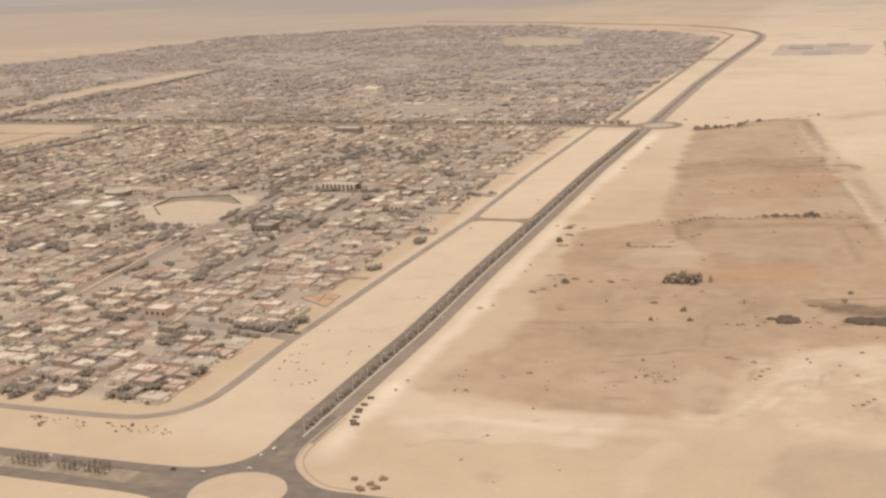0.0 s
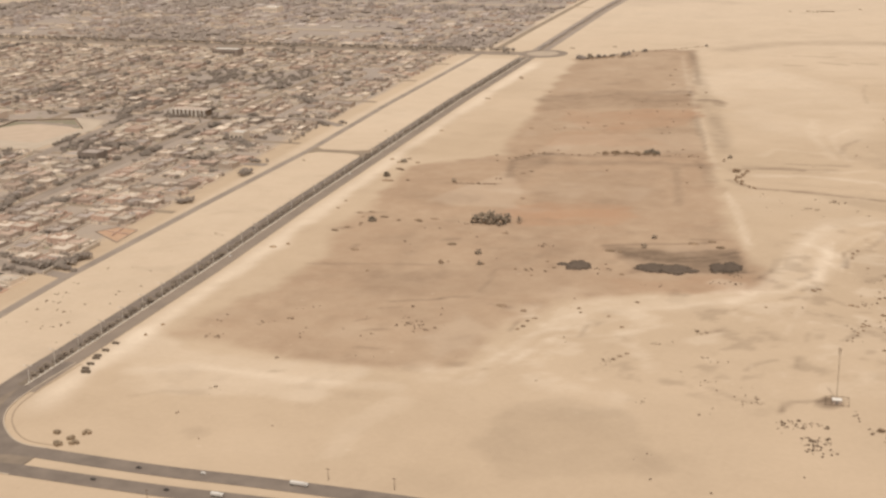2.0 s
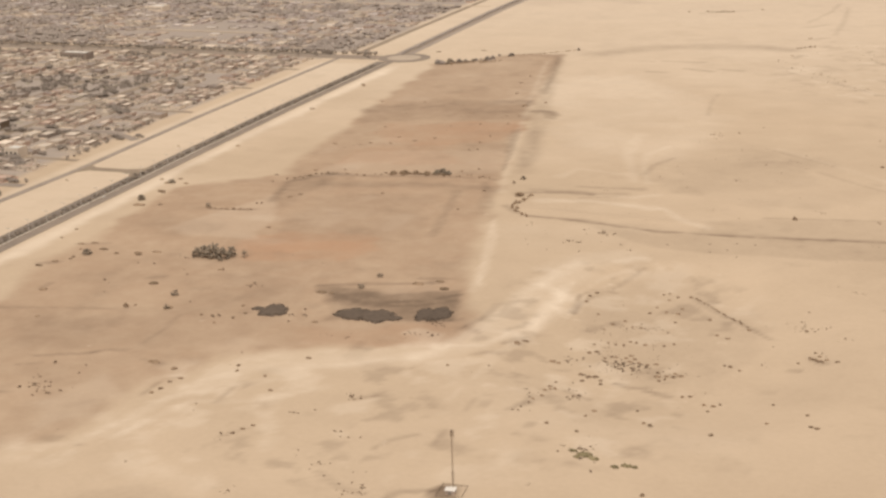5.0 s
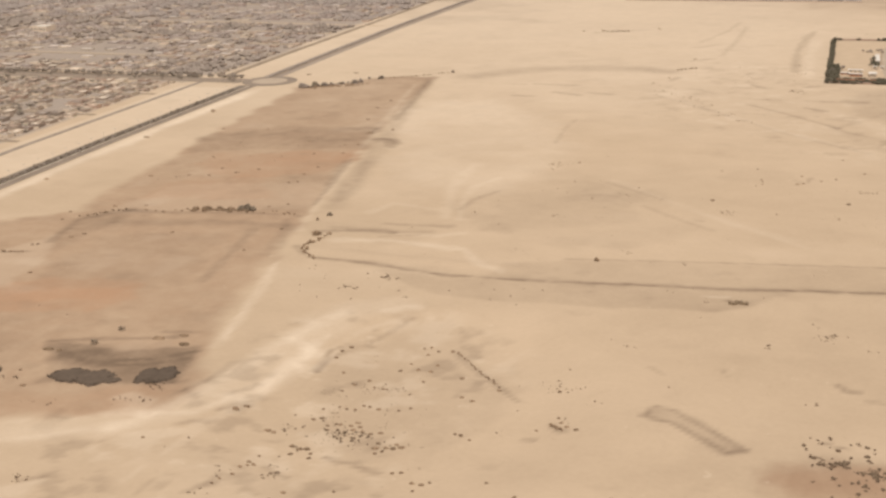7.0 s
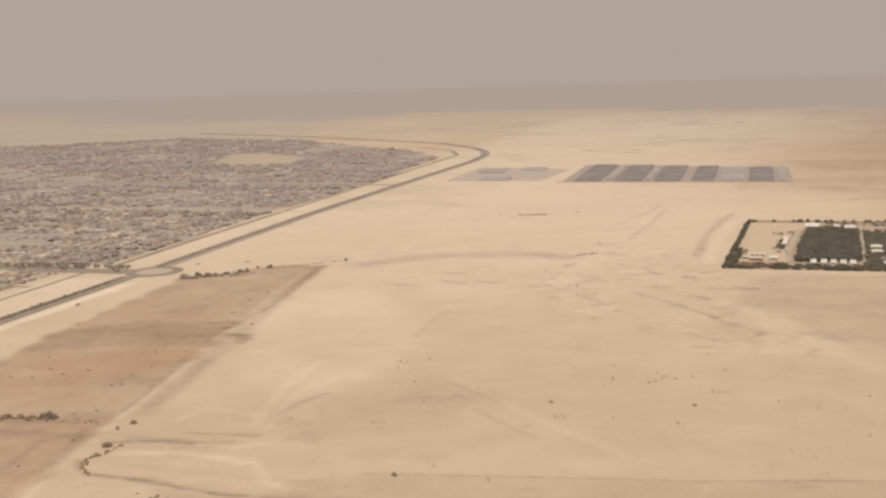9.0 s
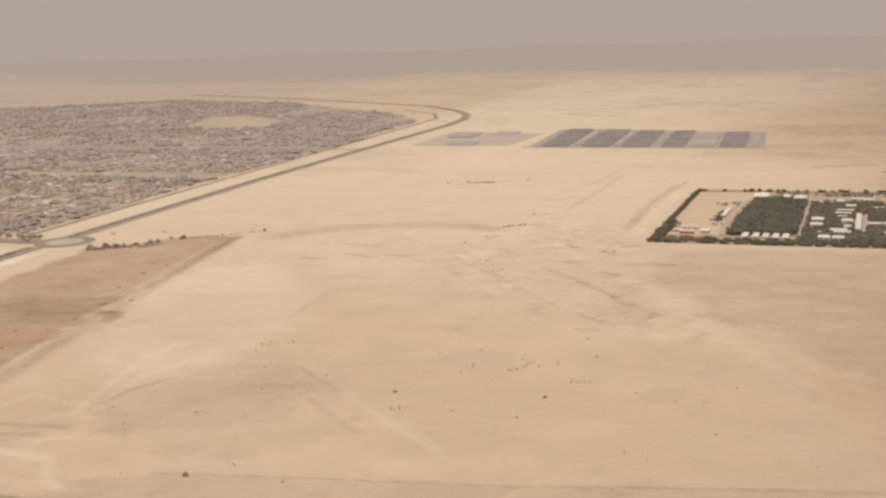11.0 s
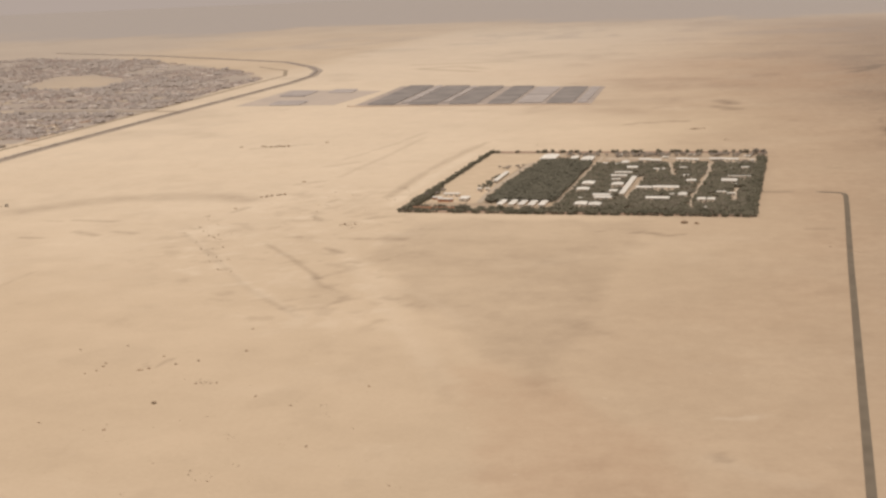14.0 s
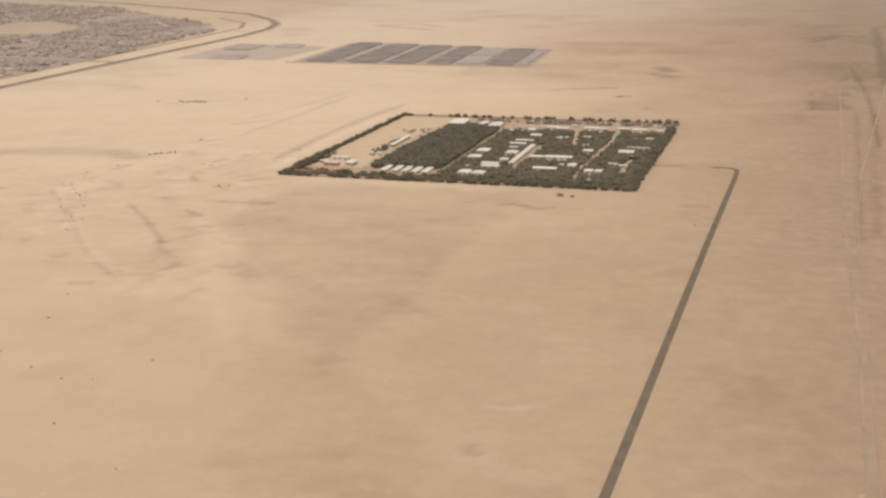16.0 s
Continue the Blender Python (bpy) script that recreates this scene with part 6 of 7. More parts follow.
def along(pts, gap, jit, lo, hi):
    out = []
    for (ax, ay), (bx, by) in zip(pts, pts[1:]):
        n = max(1, int(math.hypot(bx - ax, by - ay) / gap))
        for k in range(n):
            r = rg.uniform(lo, hi)
            out.append((ax + (bx - ax) * k / n + rg.gauss(0, jit), ay + (by - ay) * k / n + rg.gauss(0, jit), r, r))
    return out


rows_field = [([(-97, 592), (-89, 601.6), (-82, 606.2)], 1.0, 0.8, 0.3, 0.7), ([(-82, 606), (-66, 607.5), (-58, 611)], 2.6, 0.7, 0.3, 0.7), ([(-58, 611.5), (-45.8, 613.4), (-30, 615.5)], 0.5, 1.1, 0.4, 1.0), ([(-30, 615), (-20, 616), (-9, 614)], 1.8, 1.4, 0.3, 0.7), ([(-107, 541), (-87, 544)], 1.2, 0.3, 0.4, 0.7), ([(-91, 552.6), (-88, 554.8)], 0.8, 0.3, 0.3, 0.6)]
rows_open = [([(92, 497), (99, 489), (111, 475)], 1.0, 0.25, 0.25, 0.5), ([(13, 592), (9, 575), (14, 566), (20, 563)], 1.0, 0.6, 0.4, 0.9), ([(129, 455), (133, 451)], 0.5, 0.2, 0.4, 0.6), ([(90, 930), (120, 880), (150, 840)], 4, 5.0, 0.3, 0.6), ([(-95, 943), (-74, 957), (-58, 972)], 1.6, 0.5, 0.4, 0.8), ([(-132, 898), (-118, 910), (-106, 915)], 0.9, 1.6, 0.5, 1.2), ([(-106, 913), (-97.6, 924)], 1.0, 0.5, 0.4, 0.7), ([(5, 1205), (22, 1206)], 1.5, 1.0, 0.6, 1.2), ([(88, 1010), (98, 1020)], 1.4, 0.8, 0.5, 0.9)]
for i, (pts, gap, jit, lo, hi) in enumerate(rows_field + rows_open):
    shrub_patch("shrub_row", along(pts, gap, jit, lo, hi), SHRUB, "ragged row of dry brown shrubs on sand", seed=600 + i)


def bush_thing(x, y, r, h, material, label, n=60, seed=0, name="bush"):
    rg = random.Random(seed)
    s = Soup()
    z = height(x, y)
    for _ in range(n):
        a, ph = rg.uniform(0, 6.28), math.acos(rg.uniform(-0.1, 1))
        q = rg.uniform(0.55, 1.0)
        leaf_clump(s, q * r * math.sin(ph) * math.cos(a), q * r * math.sin(ph) * math.sin(a), 0.1 * h + q * h * 0.85 * math.cos(ph), r * 0.22 * rg.uniform(0.7, 1.4), rg, 0.9)
    s.add(*tube(0.1, 0.06, -0.3, h * 0.6, 5))
    ob = new(name, s.mesh(name, material))
    ob.location = (x, y, z)
    return tagged(ob, label, "bush", "lone bushes")


def low_bush(x, y, rx, ry, h, material, seed):
    """A spreading bush: an uneven skin of foliage with tufts standing out of it."""
    rg = random.Random(seed)
    rx, ry, h = rx * 0.82, ry * 0.82, h * 0.9
    n, s = 10 + int(3 * max(rx, ry)), Soup()
    lob = [rg.uniform(0.75, 1.2) for _ in range(n)]
    rings = ((1.0, -0.15), (0.94, 0.25), (0.72, 0.62), (0.38, 0.9))
    v = [(q * lob[i] * rx * math.cos(6.2832 * i / n), q * lob[i] * ry * math.sin(6.2832 * i / n), h * z * rg.uniform(0.8, 1.2)) for q, z in rings for i in range(n)]
    v.append((0, 0, h))
    f = [(k * n + i, k * n + (i + 1) % n, (k + 1) * n + (i + 1) % n, (k + 1) * n + i) for k in range(3) for i in range(n)]
    f += [(3 * n + i, 3 * n + (i + 1) % n, 4 * n) for i in range(n)]
    s.add(v, f)
    for _ in range(int(14 + 16 * rx * ry)):
        a, q = rg.uniform(0, 6.283), math.sqrt(rg.random()) * 1.08
        leaf_clump(s, q * rx * math.cos(a), q * ry * math.sin(a), h * math.sqrt(max(0.06, 1 - q * q)) * rg.uniform(0.75, 1.05), min(0.42, 0.35 * h + 0.12) * rg.uniform(0.6, 1.2), rg, 0.9)
    ob = new("bush", s.mesh("bush", material))
    ob.location = (x, y, height(x, y))
    return tagged(ob, "low spreading dry brown bush on bare soil", "bush", "low bushes")


bushes_mat = [(91.8, 429.5), (90.7, 435.0), (93.2, 433.3), (95.1, 433.2), (96.9, 434.4), (90.9, 432.3), (93.1, 430.9), (95.3, 435.6), (72.1, 423.9), (70.8, 427.9), (73.2, 426.9), (75.0, 427.4), (76.9, 425.2), (77.3, 423.0)]
bushes_knoll = [(80.4, 442.8), (81.5, 444.9), (81.9, 440.6), (83.0, 436.3), (84.4, 440.3), (86.9, 439.5), (89.2, 440.6), (69.6, 443.8), (71.5, 445.1), (74.7, 441.1), (76.4, 442.8), (77.5, 442.7), (75.5, 438.8), (82.9, 442.7)]
bushes_rise = [(73.3, 452.6), (75.6, 451.7), (77.9, 451.9), (79.3, 454.7), (81.1, 454.4), (83.8, 453.6), (69.6, 450.4), (89.1, 454.3), (91.6, 456.6), (65.6, 474.4), (71.6, 467.3), (74.5, 471.1), (77.6, 466.9), (69.9, 462.6), (80.3, 466.4)]
bushes_crest = [(80.5, 479.9), (85.1, 482.0), (88.9, 481.8), (81.7, 485.7), (89.1, 474.3), (89.3, 486.4), (60.0, 482.4), (60.1, 487.0), (61.6, 490.4), (81.7, 497.3), (83.6, 498.7), (86.4, 496.4), (84.1, 493.4), (90.4, 497.5), (98.8, 479.2)]
bushes_spur = [(63.8, 400.2), (64.0, 403.4), (65.3, 407.0), (65.0, 411.7), (65.4, 415.6), (67.0, 414.6), (65.9, 419.9), (66.0, 413.5), (99.3, 421.0), (101.3, 421.9), (105.4, 417.5), (107.9, 417.2), (109.3, 418.6), (106.9, 413.7)]
bushes_far = [(102.5, 466.8), (105.7, 465.3), (110.9, 473.3), (126.4, 451.7), (130.5, 458.7), (131.9, 455.7), (133.8, 452.9), (136.7, 450.7), (108.8, 444.7), (111.5, 443.0), (107.3, 445.0), (127.2, 474.6)]
bushes_low = [(122.4, 420.0), (122.0, 405.8), (131.1, 411.8), (132.3, 404.7), (133.7, 404.1), (80.1, 402.8), (90.0, 408.1), (79.0, 397.7), (93.1, 399.6), (71.3, 389.3), (151.7, 415.4), (155.7, 416.0), (36.5, 416.5), (79.4, 386.6)]
for i, (row, rx, ry) in enumerate(((bushes_mat, 0.75, 0.6), (bushes_knoll, 0.65, 0.45), (bushes_rise, 0.5, 0.4), (bushes_crest, 0.55, 0.5), (bushes_spur, 0.55, 0.4), (bushes_far, 0.6, 0.45), (bushes_low, 0.55, 0.45))):
    for k, (x, y) in enumerate(row):
        s = 0.7 + 0.13 * ((k * 7 + i * 3) % 6)
        low_bush(x, y, rx * s, ry * s, 0.22 + 0.2 * ry * s, SHRUB, 1200 + 40 * i + k)
bushes_sand = [(49.2, 440.7, 1.3, 1), (50.8, 443.8, 1.2, .6), (61.4, 434.2, 1.2, .8), (63.2, 433.7, .6, .6), (-2.1, 410.7, 1, .6), (-18.6, 400.5, .5, .8), (-17.3, 397.1, .4, .7), (.2, 362.3, .6, .5), (1.4, 365, .8, .4), (3, 367.4, .7, .4), (-29.4, 388, .9, .5),
               (-31, 385.2, .6, .5), (-31.1, 380.7, .8, .7), (-32, 377.8, .6, .7), (-8.3, 396.1, .5, .5), (-2.6, 387.9, .8, .5), (-34.4, 393.4, 1.2, .8), (-42.5, 395.9, 2.1, 1)]
bushes_field = [(-61.5, 436.3, 1.1, 1), (-48.6, 432.9, .7, .5), (-41.4, 428.1, .5, .5), (-37.9, 433.1, .7, .7), (-39.9, 443.6, .6, .7), (-36.1, 437.6, .8, .5), (-20, 446.3, .5, .6), (-12.5, 436.9, 1, .7), (-21.8, 462, 2.1, 1.1), (-18.1, 462, .9, .8), (5.4, 478, 2.4, 1.3), (11.5, 481.8, 1.7, 1), (15.5, 475, 2, 1.4)]
bushes_road = [(-116.7, 483, 2.1, 1), (-109.5, 480, 1.1, .8), (-102.3, 482.6, 1.7, 1.2), (-96.2, 485.4, 2.1, .9), (-79, 455, 2, 1.4), (-73.8, 435.8, .4, .7), (-96.9, 417.6, .6, .8), (-122.2, 472.4, .8, 1), (-125.1, 480.8, .5, .8), (-137, 538.6, 3.2, 1.6), (-139.7, 559.8, 2, 1.5), (-128.5, 540.5, .9, 1)]
bushes_north = [(-90.9, 608.8, 1, .7), (-78.7, 612.9, .7, .5), (-66.7, 606.5, 1, .7), (-59.2, 612.5, .8, .6), (-27.6, 623.5, .8, .6), (-21.6, 628.9, .8, .6), (-8.3, 593.7, .8, .7), (-47.8, 580, .8, .7), (-101, 586.5, .7, .6), (-104.7, 597.6, .8, .6), (-82.7, 565.3, 1.4, .6), (-80.4, 570.6, 1.2, .6), (-10.2, 565.3, .6, .6)]
bushes_orange = [(-122.6, 767.6, .9, .8), (-98.3, 770.8, .8, .7), (-63.1, 746.7, .9, .7), (-49.8, 720.7, .7, .7), (-36.6, 695, .7, .7), (-35.9, 724.5, .7, .7), (-35.8, 744.5, .7, .7), (-62.1, 685, 1, .7), (-69.6, 677.2, 1.4, .7), (-80.1, 683.5, .9, .6), (-79.2, 669.3, .9, .7), (-88.9, 668.1, 1, .6), (-105.3, 662.1, 1.3, .9), (-34.1, 666.5, .8, .6), (-37.6, 664.5, .8, .6), (-37.4, 680.8, .7, .5), (-62.7, 865.5, 1, .8), (-62.2, 841.9, 1.4, .8), (-54.9, 807.7, 1.2, .9), (-40.5, 772.1, 2.2, 1.4), (-31.5, 782.9, 1, .9), (-123.1, 962.2, 2.2, .8), (-152.5, 949.7, 2.2, 1)]
bushes_verge = [(-142.4, 580.1, 1.4, 1), (-136.2, 573.9, 1.2, 1), (-137.8, 558.1, 1.4, .8), (-128.5, 486.5, 1.6, .6), (-124.5, 489, 1.8, .7), (-101.1, 481.1, 1.4, 1), (-121.7, 470, .7, .6), (-128.3, 461, 1.6, .9), (-125.5, 466.5, 1.4, .8), (-111.1, 439.9, 1.6, 1.2), (-140.4, 491.4, .7, .5), (-141.6, 502.3, .9, .5), (-71.2, 523, 1.2, .6), (-64, 473.3, 1.5, .6), (-177.7, 638.2, 1, .5), (-191.1, 566.2, .8, .5)]
for i, (x, y, rx, ry) in enumerate(bushes_sand + bushes_field + bushes_road + bushes_north + bushes_orange + bushes_verge):
    low_bush(x, y, rx, ry, 0.16 + 0.26 * min(rx, ry, 1.4), SHRUB, 1600 + i)
for i, (x, y, rx, ry) in enumerate([(84.2, 375.0, 2.2, 1.6), (81, 376.2, 1.2, .6), (86.5, 373.6, 1.3, .9), (94.2, 372.4, 1.5, .8), (91.8, 371, 1.2, .6), (96.2, 372.2, .8, .5), (82.5, 373.4, .8, .6)]):
    low_bush(x, y, rx, ry, 0.45, OLIVE_SHRUB, 1400 + i)
bushes_plain = [(144.5, 725.8, .5, .5), (161, 701.9, .4, .4), (163.3, 705.3, .5, .4), (163.3, 709.6, .6, .5), (162.5, 712.6, .8, .5), (159.5, 732.5, .5, .4), (177.6, 708.6, 1.6, .8), (180, 710.5, 1, .6), (187, 716, .8, .5), (193, 721, .8, .5), (178.8, 723.3, .6, .5), (204.8, 733.8, 1, .6),
                (195.5, 759.6, .6, .5), (227.9, 690.2, .5, .5), (258.9, 655, .6, .5), (195.1, 656.5, .8, .7), (259.9, 704.9, .6, .6), (242.1, 684.1, .5, .4), (86.7, 976.6, 1.6, 1), (93, 1061.5, 2.4, 1.2), (0.3, 1209, 3, 2), (-15, 1204, 2, 1.4), (44, 1228, 2.4, 1.4)]
for i, (x, y, rx, ry) in enumerate(bushes_plain):
    low_bush(x, y, 0.75 * rx, 0.75 * ry, 0.15 + 0.2 * min(rx, ry), SHRUB, 1500 + i)
tall_bushes = [(-79.4, 484, 1.5, 4.2), (-76.5, 484.9, 1.9, 5.2), (-73.4, 485, 2.2, 5.6), (-69.4, 483.9, 2.2, 5), (-67.3, 486.8, 1.5, 4.2), (-62.5, 487.5, 1, 3.2), (-75.7, 433.6, .8, 1.7), (-62.0, 435, .8, 2.0), (-66.2, 447, 1.1, 2.0), (-119.2, 476.4, 1.4, 2.2), (-140.7, 546, 1.4, 2.4),
               (-107.6, 542.5, .9, 2.4), (-143, 574, 1.4, 1.8), (-11, 469.2, 1.0, 2.3), (-9.4, 481.6, .9, 1.8), (2, 617, 1.0, 1.8), (0, 609, 0.7, 1.2), (8, 590, 1.6, 1.4), (116, 583, 0.9, 1.3)]
hedge_bushes = [(-34.2, 617, 1.8, 2.6), (-36.6, 616.4, 1.4, 2.0), (-32, 616.4, 1.5, 1.8), (-50.4, 614, 1.5, 1.5), (-52.4, 613.6, 1.0, 1.1), (-46.2, 615.6, 1.1, 1.2), (-41, 615.8, 1.2, 1.3), (-55.6, 614.4, 0.9, 1.0)]
lone_bushes = [(100, 360, 0.5, 0.7), (95, 398, 0.5, 0.7), (110, 395, 0.5, 0.7), (71, 335, 0.9, 0.7), (85, 330, 0.6, 0.6), (198.5, 680, 0.7, 0.8), (146, 674, 0.7, 0.8), (334, 957, 1.4, 1.2), (340, 956, 1.0, 1.0)]
for i, (x, y, r, h) in enumerate(tall_bushes + hedge_bushes + lone_bushes):
    bush_thing(x, y, r * 1.15, h, SHRUB if h < 1.8 else BUSH, "dull dry bush growing on bare brown soil", 70 if r > 1.2 else 36, 700 + i)
for i, (dx, dy, r, h) in enumerate(((0, 0, 2.6, 2.6), (-1.6, 1.2, 1.8, 3.0), (1.5, -0.6, 1.9, 2.2), (2.6, 1.6, 1.6, 2.0))):
    bush_thing(-134.5 + dx, 899 + dy, r, h, LEAF_MID, "dusty tree-like bush in a ragged hedge line", 90, 740 + i)
for i in range(24):
    t = (i / 23) ** 1.15
    r = rg.choice((0.8, 1.1, 1.5, 2.0))
    bush_thing(-130 + 25 * t + rg.gauss(0, 1.0), 905 + 20 * t + rg.gauss(0, 1.6), r, r * rg.uniform(0.7, 1.7), LEAF_MID if i % 3 else BUSH, "dusty tree-like bush in a ragged hedge line", 60, 760 + i)
for i, (x, y, r, h) in enumerate(((-96.5, 941, 1.7, 2.8), (-97.8, 940, 1.2, 2.0), (-105, 940.5, 1.1, 1.4), (-57, 972, 1.2, 2.2))):
    bush_thing(x, y, r, h, LEAF, "dusty tree-like bush in a ragged hedge line", 60, 790 + i)


def thicket(x, y, rx, ry, h, seed):
    """A close-grown patch: an uneven skin over the whole patch, with fine tufts all over and at the ragged rim."""
    rg = random.Random(seed)
    s = Soup()
    n, rings = 44, 9
    rim = lambda a: 1 + 0.1 * math.sin(3 * a + seed) + 0.07 * math.sin(7 * a + 2 * seed) + 0.05 * math.sin(13 * a + 5 * seed)
    v = []
    for k in range(rings):
        q = 1 - k / rings
        for i in range(n):
            a = 6.2832 * i / n
            e = q * rim(a) * rg.uniform(0.96, 1.04)
            v.append((e * rx * math.cos(a), e * ry * math.sin(a), -0.2 if k == 0 else h * (1 - q ** 4) ** 0.5 * rg.uniform(0.88, 1.0)))
    v.append((0, 0, h * 0.96))
    f = [(k * n + i, k * n + (i + 1) % n, (k + 1) * n + (i + 1) % n, (k + 1) * n + i) for k in range(rings - 1) for i in range(n)]
    f += [((rings - 1) * n + i, (rings - 1) * n + (i + 1) % n, rings * n) for i in range(n)]
    s.add(v, f)
    skin = len(s.f)
    for _ in range(int(4 * rx * ry)):
        a, q = rg.uniform(0, 6.2832), rg.uniform(0.8, 1.06)
        e = q * rim(a)
        leaf_clump(s, e * rx * math.cos(a), e * ry * math.sin(a), h * max(0.1, 1 - q ** 4) ** 0.5 * rg.uniform(0.75, 1.05), rg.uniform(0.18, 0.34), rg, 0.8)
    me = s.mesh("thicket", THICKET)
    me.polygons.foreach_set("use_smooth", [k < skin for k in range(len(me.polygons))])
    ob = new("thicket", me)
    ob.location = (x, y, height(x, y))
    return tagged(ob, "dense dark thicket on damp brown soil", "thicket", "dark thickets")


for i, q in enumerate([(-28.7, 442.2, 4.3, 5.2, .8), (-34, 442.6, 2.2, 1.6, .4), (-4.2, 446.2, 5.0, 4.8, .8), (3.4, 446.4, 5.8, 5.0, .8), (9, 446.2, 3, 2, .5), (17.8, 451, 3.2, 5.0, .8), (21.8, 452.4, 3.4, 5.8, .9)]):
    thicket(*q, 800 + i)


# ---- mast and hut ----
def lattice_mast(x, y, h=14.0):
    base = new("lattice_mast", None)
    s = Soup()
    for a in (0, 1, 2):
        ang = a * 2.094
        v, f = tube(0.035, 0.03, 0, h, 4)
        s.add([(p + 0.17 * math.cos(ang), q + 0.17 * math.sin(ang), z) for p, q, z in v], f)
        for k in range(28):
            z0, z1 = h * k / 28, h * (k + 1) / 28
            b = (a + 1) * 2.094
            p0, p1 = Vector((0.17 * math.cos(ang), 0.17 * math.sin(ang), z0)), Vector((0.17 * math.cos(b), 0.17 * math.sin(b), z1))
            side = Vector((0.018, 0.018, 0))
            s.add([tuple(p0 - side), tuple(p0 + side), tuple(p1 + side), tuple(p1 - side)], [(0, 1, 2, 3)])
    part("tower", s.mesh("mast_tower", DUSTY_STEEL), base)
    panel = bevelled("antenna_panel", (-0.14, -0.05, 0, 0.14, 0.05, 1.5), DUSTY_STEEL, 0.03)
    for a in range(3):
        part("antenna", panel, base, pose(0.35 * math.cos(a * 2.094), 0.35 * math.sin(a * 2.094), h - 1.5, 0, 0, a * 120 + 90))
    part("foundation", bevelled("mast_foundation", (-0.7, -0.7, -0.4, 0.7, 0.7, 0.2), KERB, 0.05), base)
    base.matrix_basis = pose(x, y, height(x, y))
    return tagged(base, "slender grey lattice mast beside a small hut", "mast")


lattice_mast(60.0, 351.5)
hut = new("equipment_hut", None)
part("wall", bevelled("hut_wall", (-1.1, -0.8, -0.4, 1.1, 0.8, 0.9), WALLS[3], 0.04), hut)
part("roof", bevelled("hut_roof", (-1.2, -0.9, 0.9, 1.2, 0.9, 1.0), WHITE, 0.03), hut, label="white flat roof")
part("door", bevelled("hut_door", (-0.3, -0.85, 0, 0.3, -0.79, 0.75), STEEL, 0.02), hut)
hut.matrix_basis = pose(60.2, 349.3, height(60.2, 349.3), 0, 0, 5)
tagged(hut, "small brown equipment hut with a white roof", "hut")
fence = new("wire_fence", None)
post = bevelled("fence_post", (-0.03, -0.03, -0.3, 0.03, 0.03, 0.5), BARK, 0.01)
corners = [(57.6, 347), (63.2, 347.4), (63, 352.8), (57.4, 352.4)]
for (ax, ay), (bx, by) in zip(corners, corners[1:] + corners[:1]):
    for k in range(4):
        part("post", post, fence, pose(ax + (bx - ax) * k / 4, ay + (by - ay) * k / 4, height(60, 350)))
    for z in (0.2, 0.42):
        s = Soup()
        d = math.hypot(bx - ax, by - ay)
        s.box(0, -0.015, z - 0.02, d, 0.015, z + 0.02, turn=math.atan2(by - ay, bx - ax), at=(ax, ay, height(60, 350)))
        part("rail", s.mesh("fence_rail", BARK), fence)
tagged(fence, "low steel fence round the mast plot", "fence")
for x, y in ((-47, 274), (-31, 274.2), (-36, 257), (-81.5, 253.5)):
    pole = new("utility_pole", None)
    v, f = tube(0.09, 0.06, -0.2, 3.0, 6)
    part("post", mesh("utility_post", v, f, BARK), pole)
    part("crossarm", bevelled("utility_crossarm", (-0.5, -0.05, 2.7, 0.5, 0.05, 2.8), BARK, 0.02), pole)
    pole.matrix_basis = pose(x, y, height(x, y))
    tagged(pole, "dark wooden pole beside the asphalt road", "utility pole", "roadside poles")


# ---- walled compound ----
x0, y0, x1, y1 = COMP
tagged(new("compound_ground", mesh("compound_ground", box_v(x0 - 1, y0 - 1, -0.4, x1 + 1, y1 + 1, 0.08), BOX_F, TOWN_FLOOR)), "bare trodden soil inside the compound", "ground", kind="structure")
for name, d in (("compound_wall_south", (x0, y0, x1, y0 + 0.4)), ("compound_wall_north", (x0, y1 - 0.4, x1, y1)), ("compound_wall_west", (x0, y0 + 0.4, x0 + 0.4, y1 - 0.4)), ("compound_wall_east", (x1 - 0.4, y0 + 0.4, x1, y1 - 0.4))):
    tagged(new(name, bevelled(name, (d[0], d[1], -0.2, d[2], d[3], 1.1), WALLS[1], 0.03)), "low pinkish rendered wall round the compound", "wall", kind="structure")
for pts, w in (([(220, 1001), (218, 1026), (219, 1082), (221, 1129), (236, 1172)], 5), ([(263, 1000), (263, 1160)], 3), ([(333, 990), (332.5, 1033), (335, 1092), (335, 1120)], 3), ([(297.5, 1012), (299, 1080), (292, 1120)], 3), ([(354.5, 1012), (354, 1050)], 2.5), ([(308, 1138), (316, 1086)], 3), ([(333.4, 1135), (335, 1092)], 3.4), ([(266, 1152), (364, 1154)], 13)):
    ribbon("compound_lane", pts, w * 0.62, 0.2 + 0.01 * w, LANE, "pale dusty lane inside the compound", "lane")


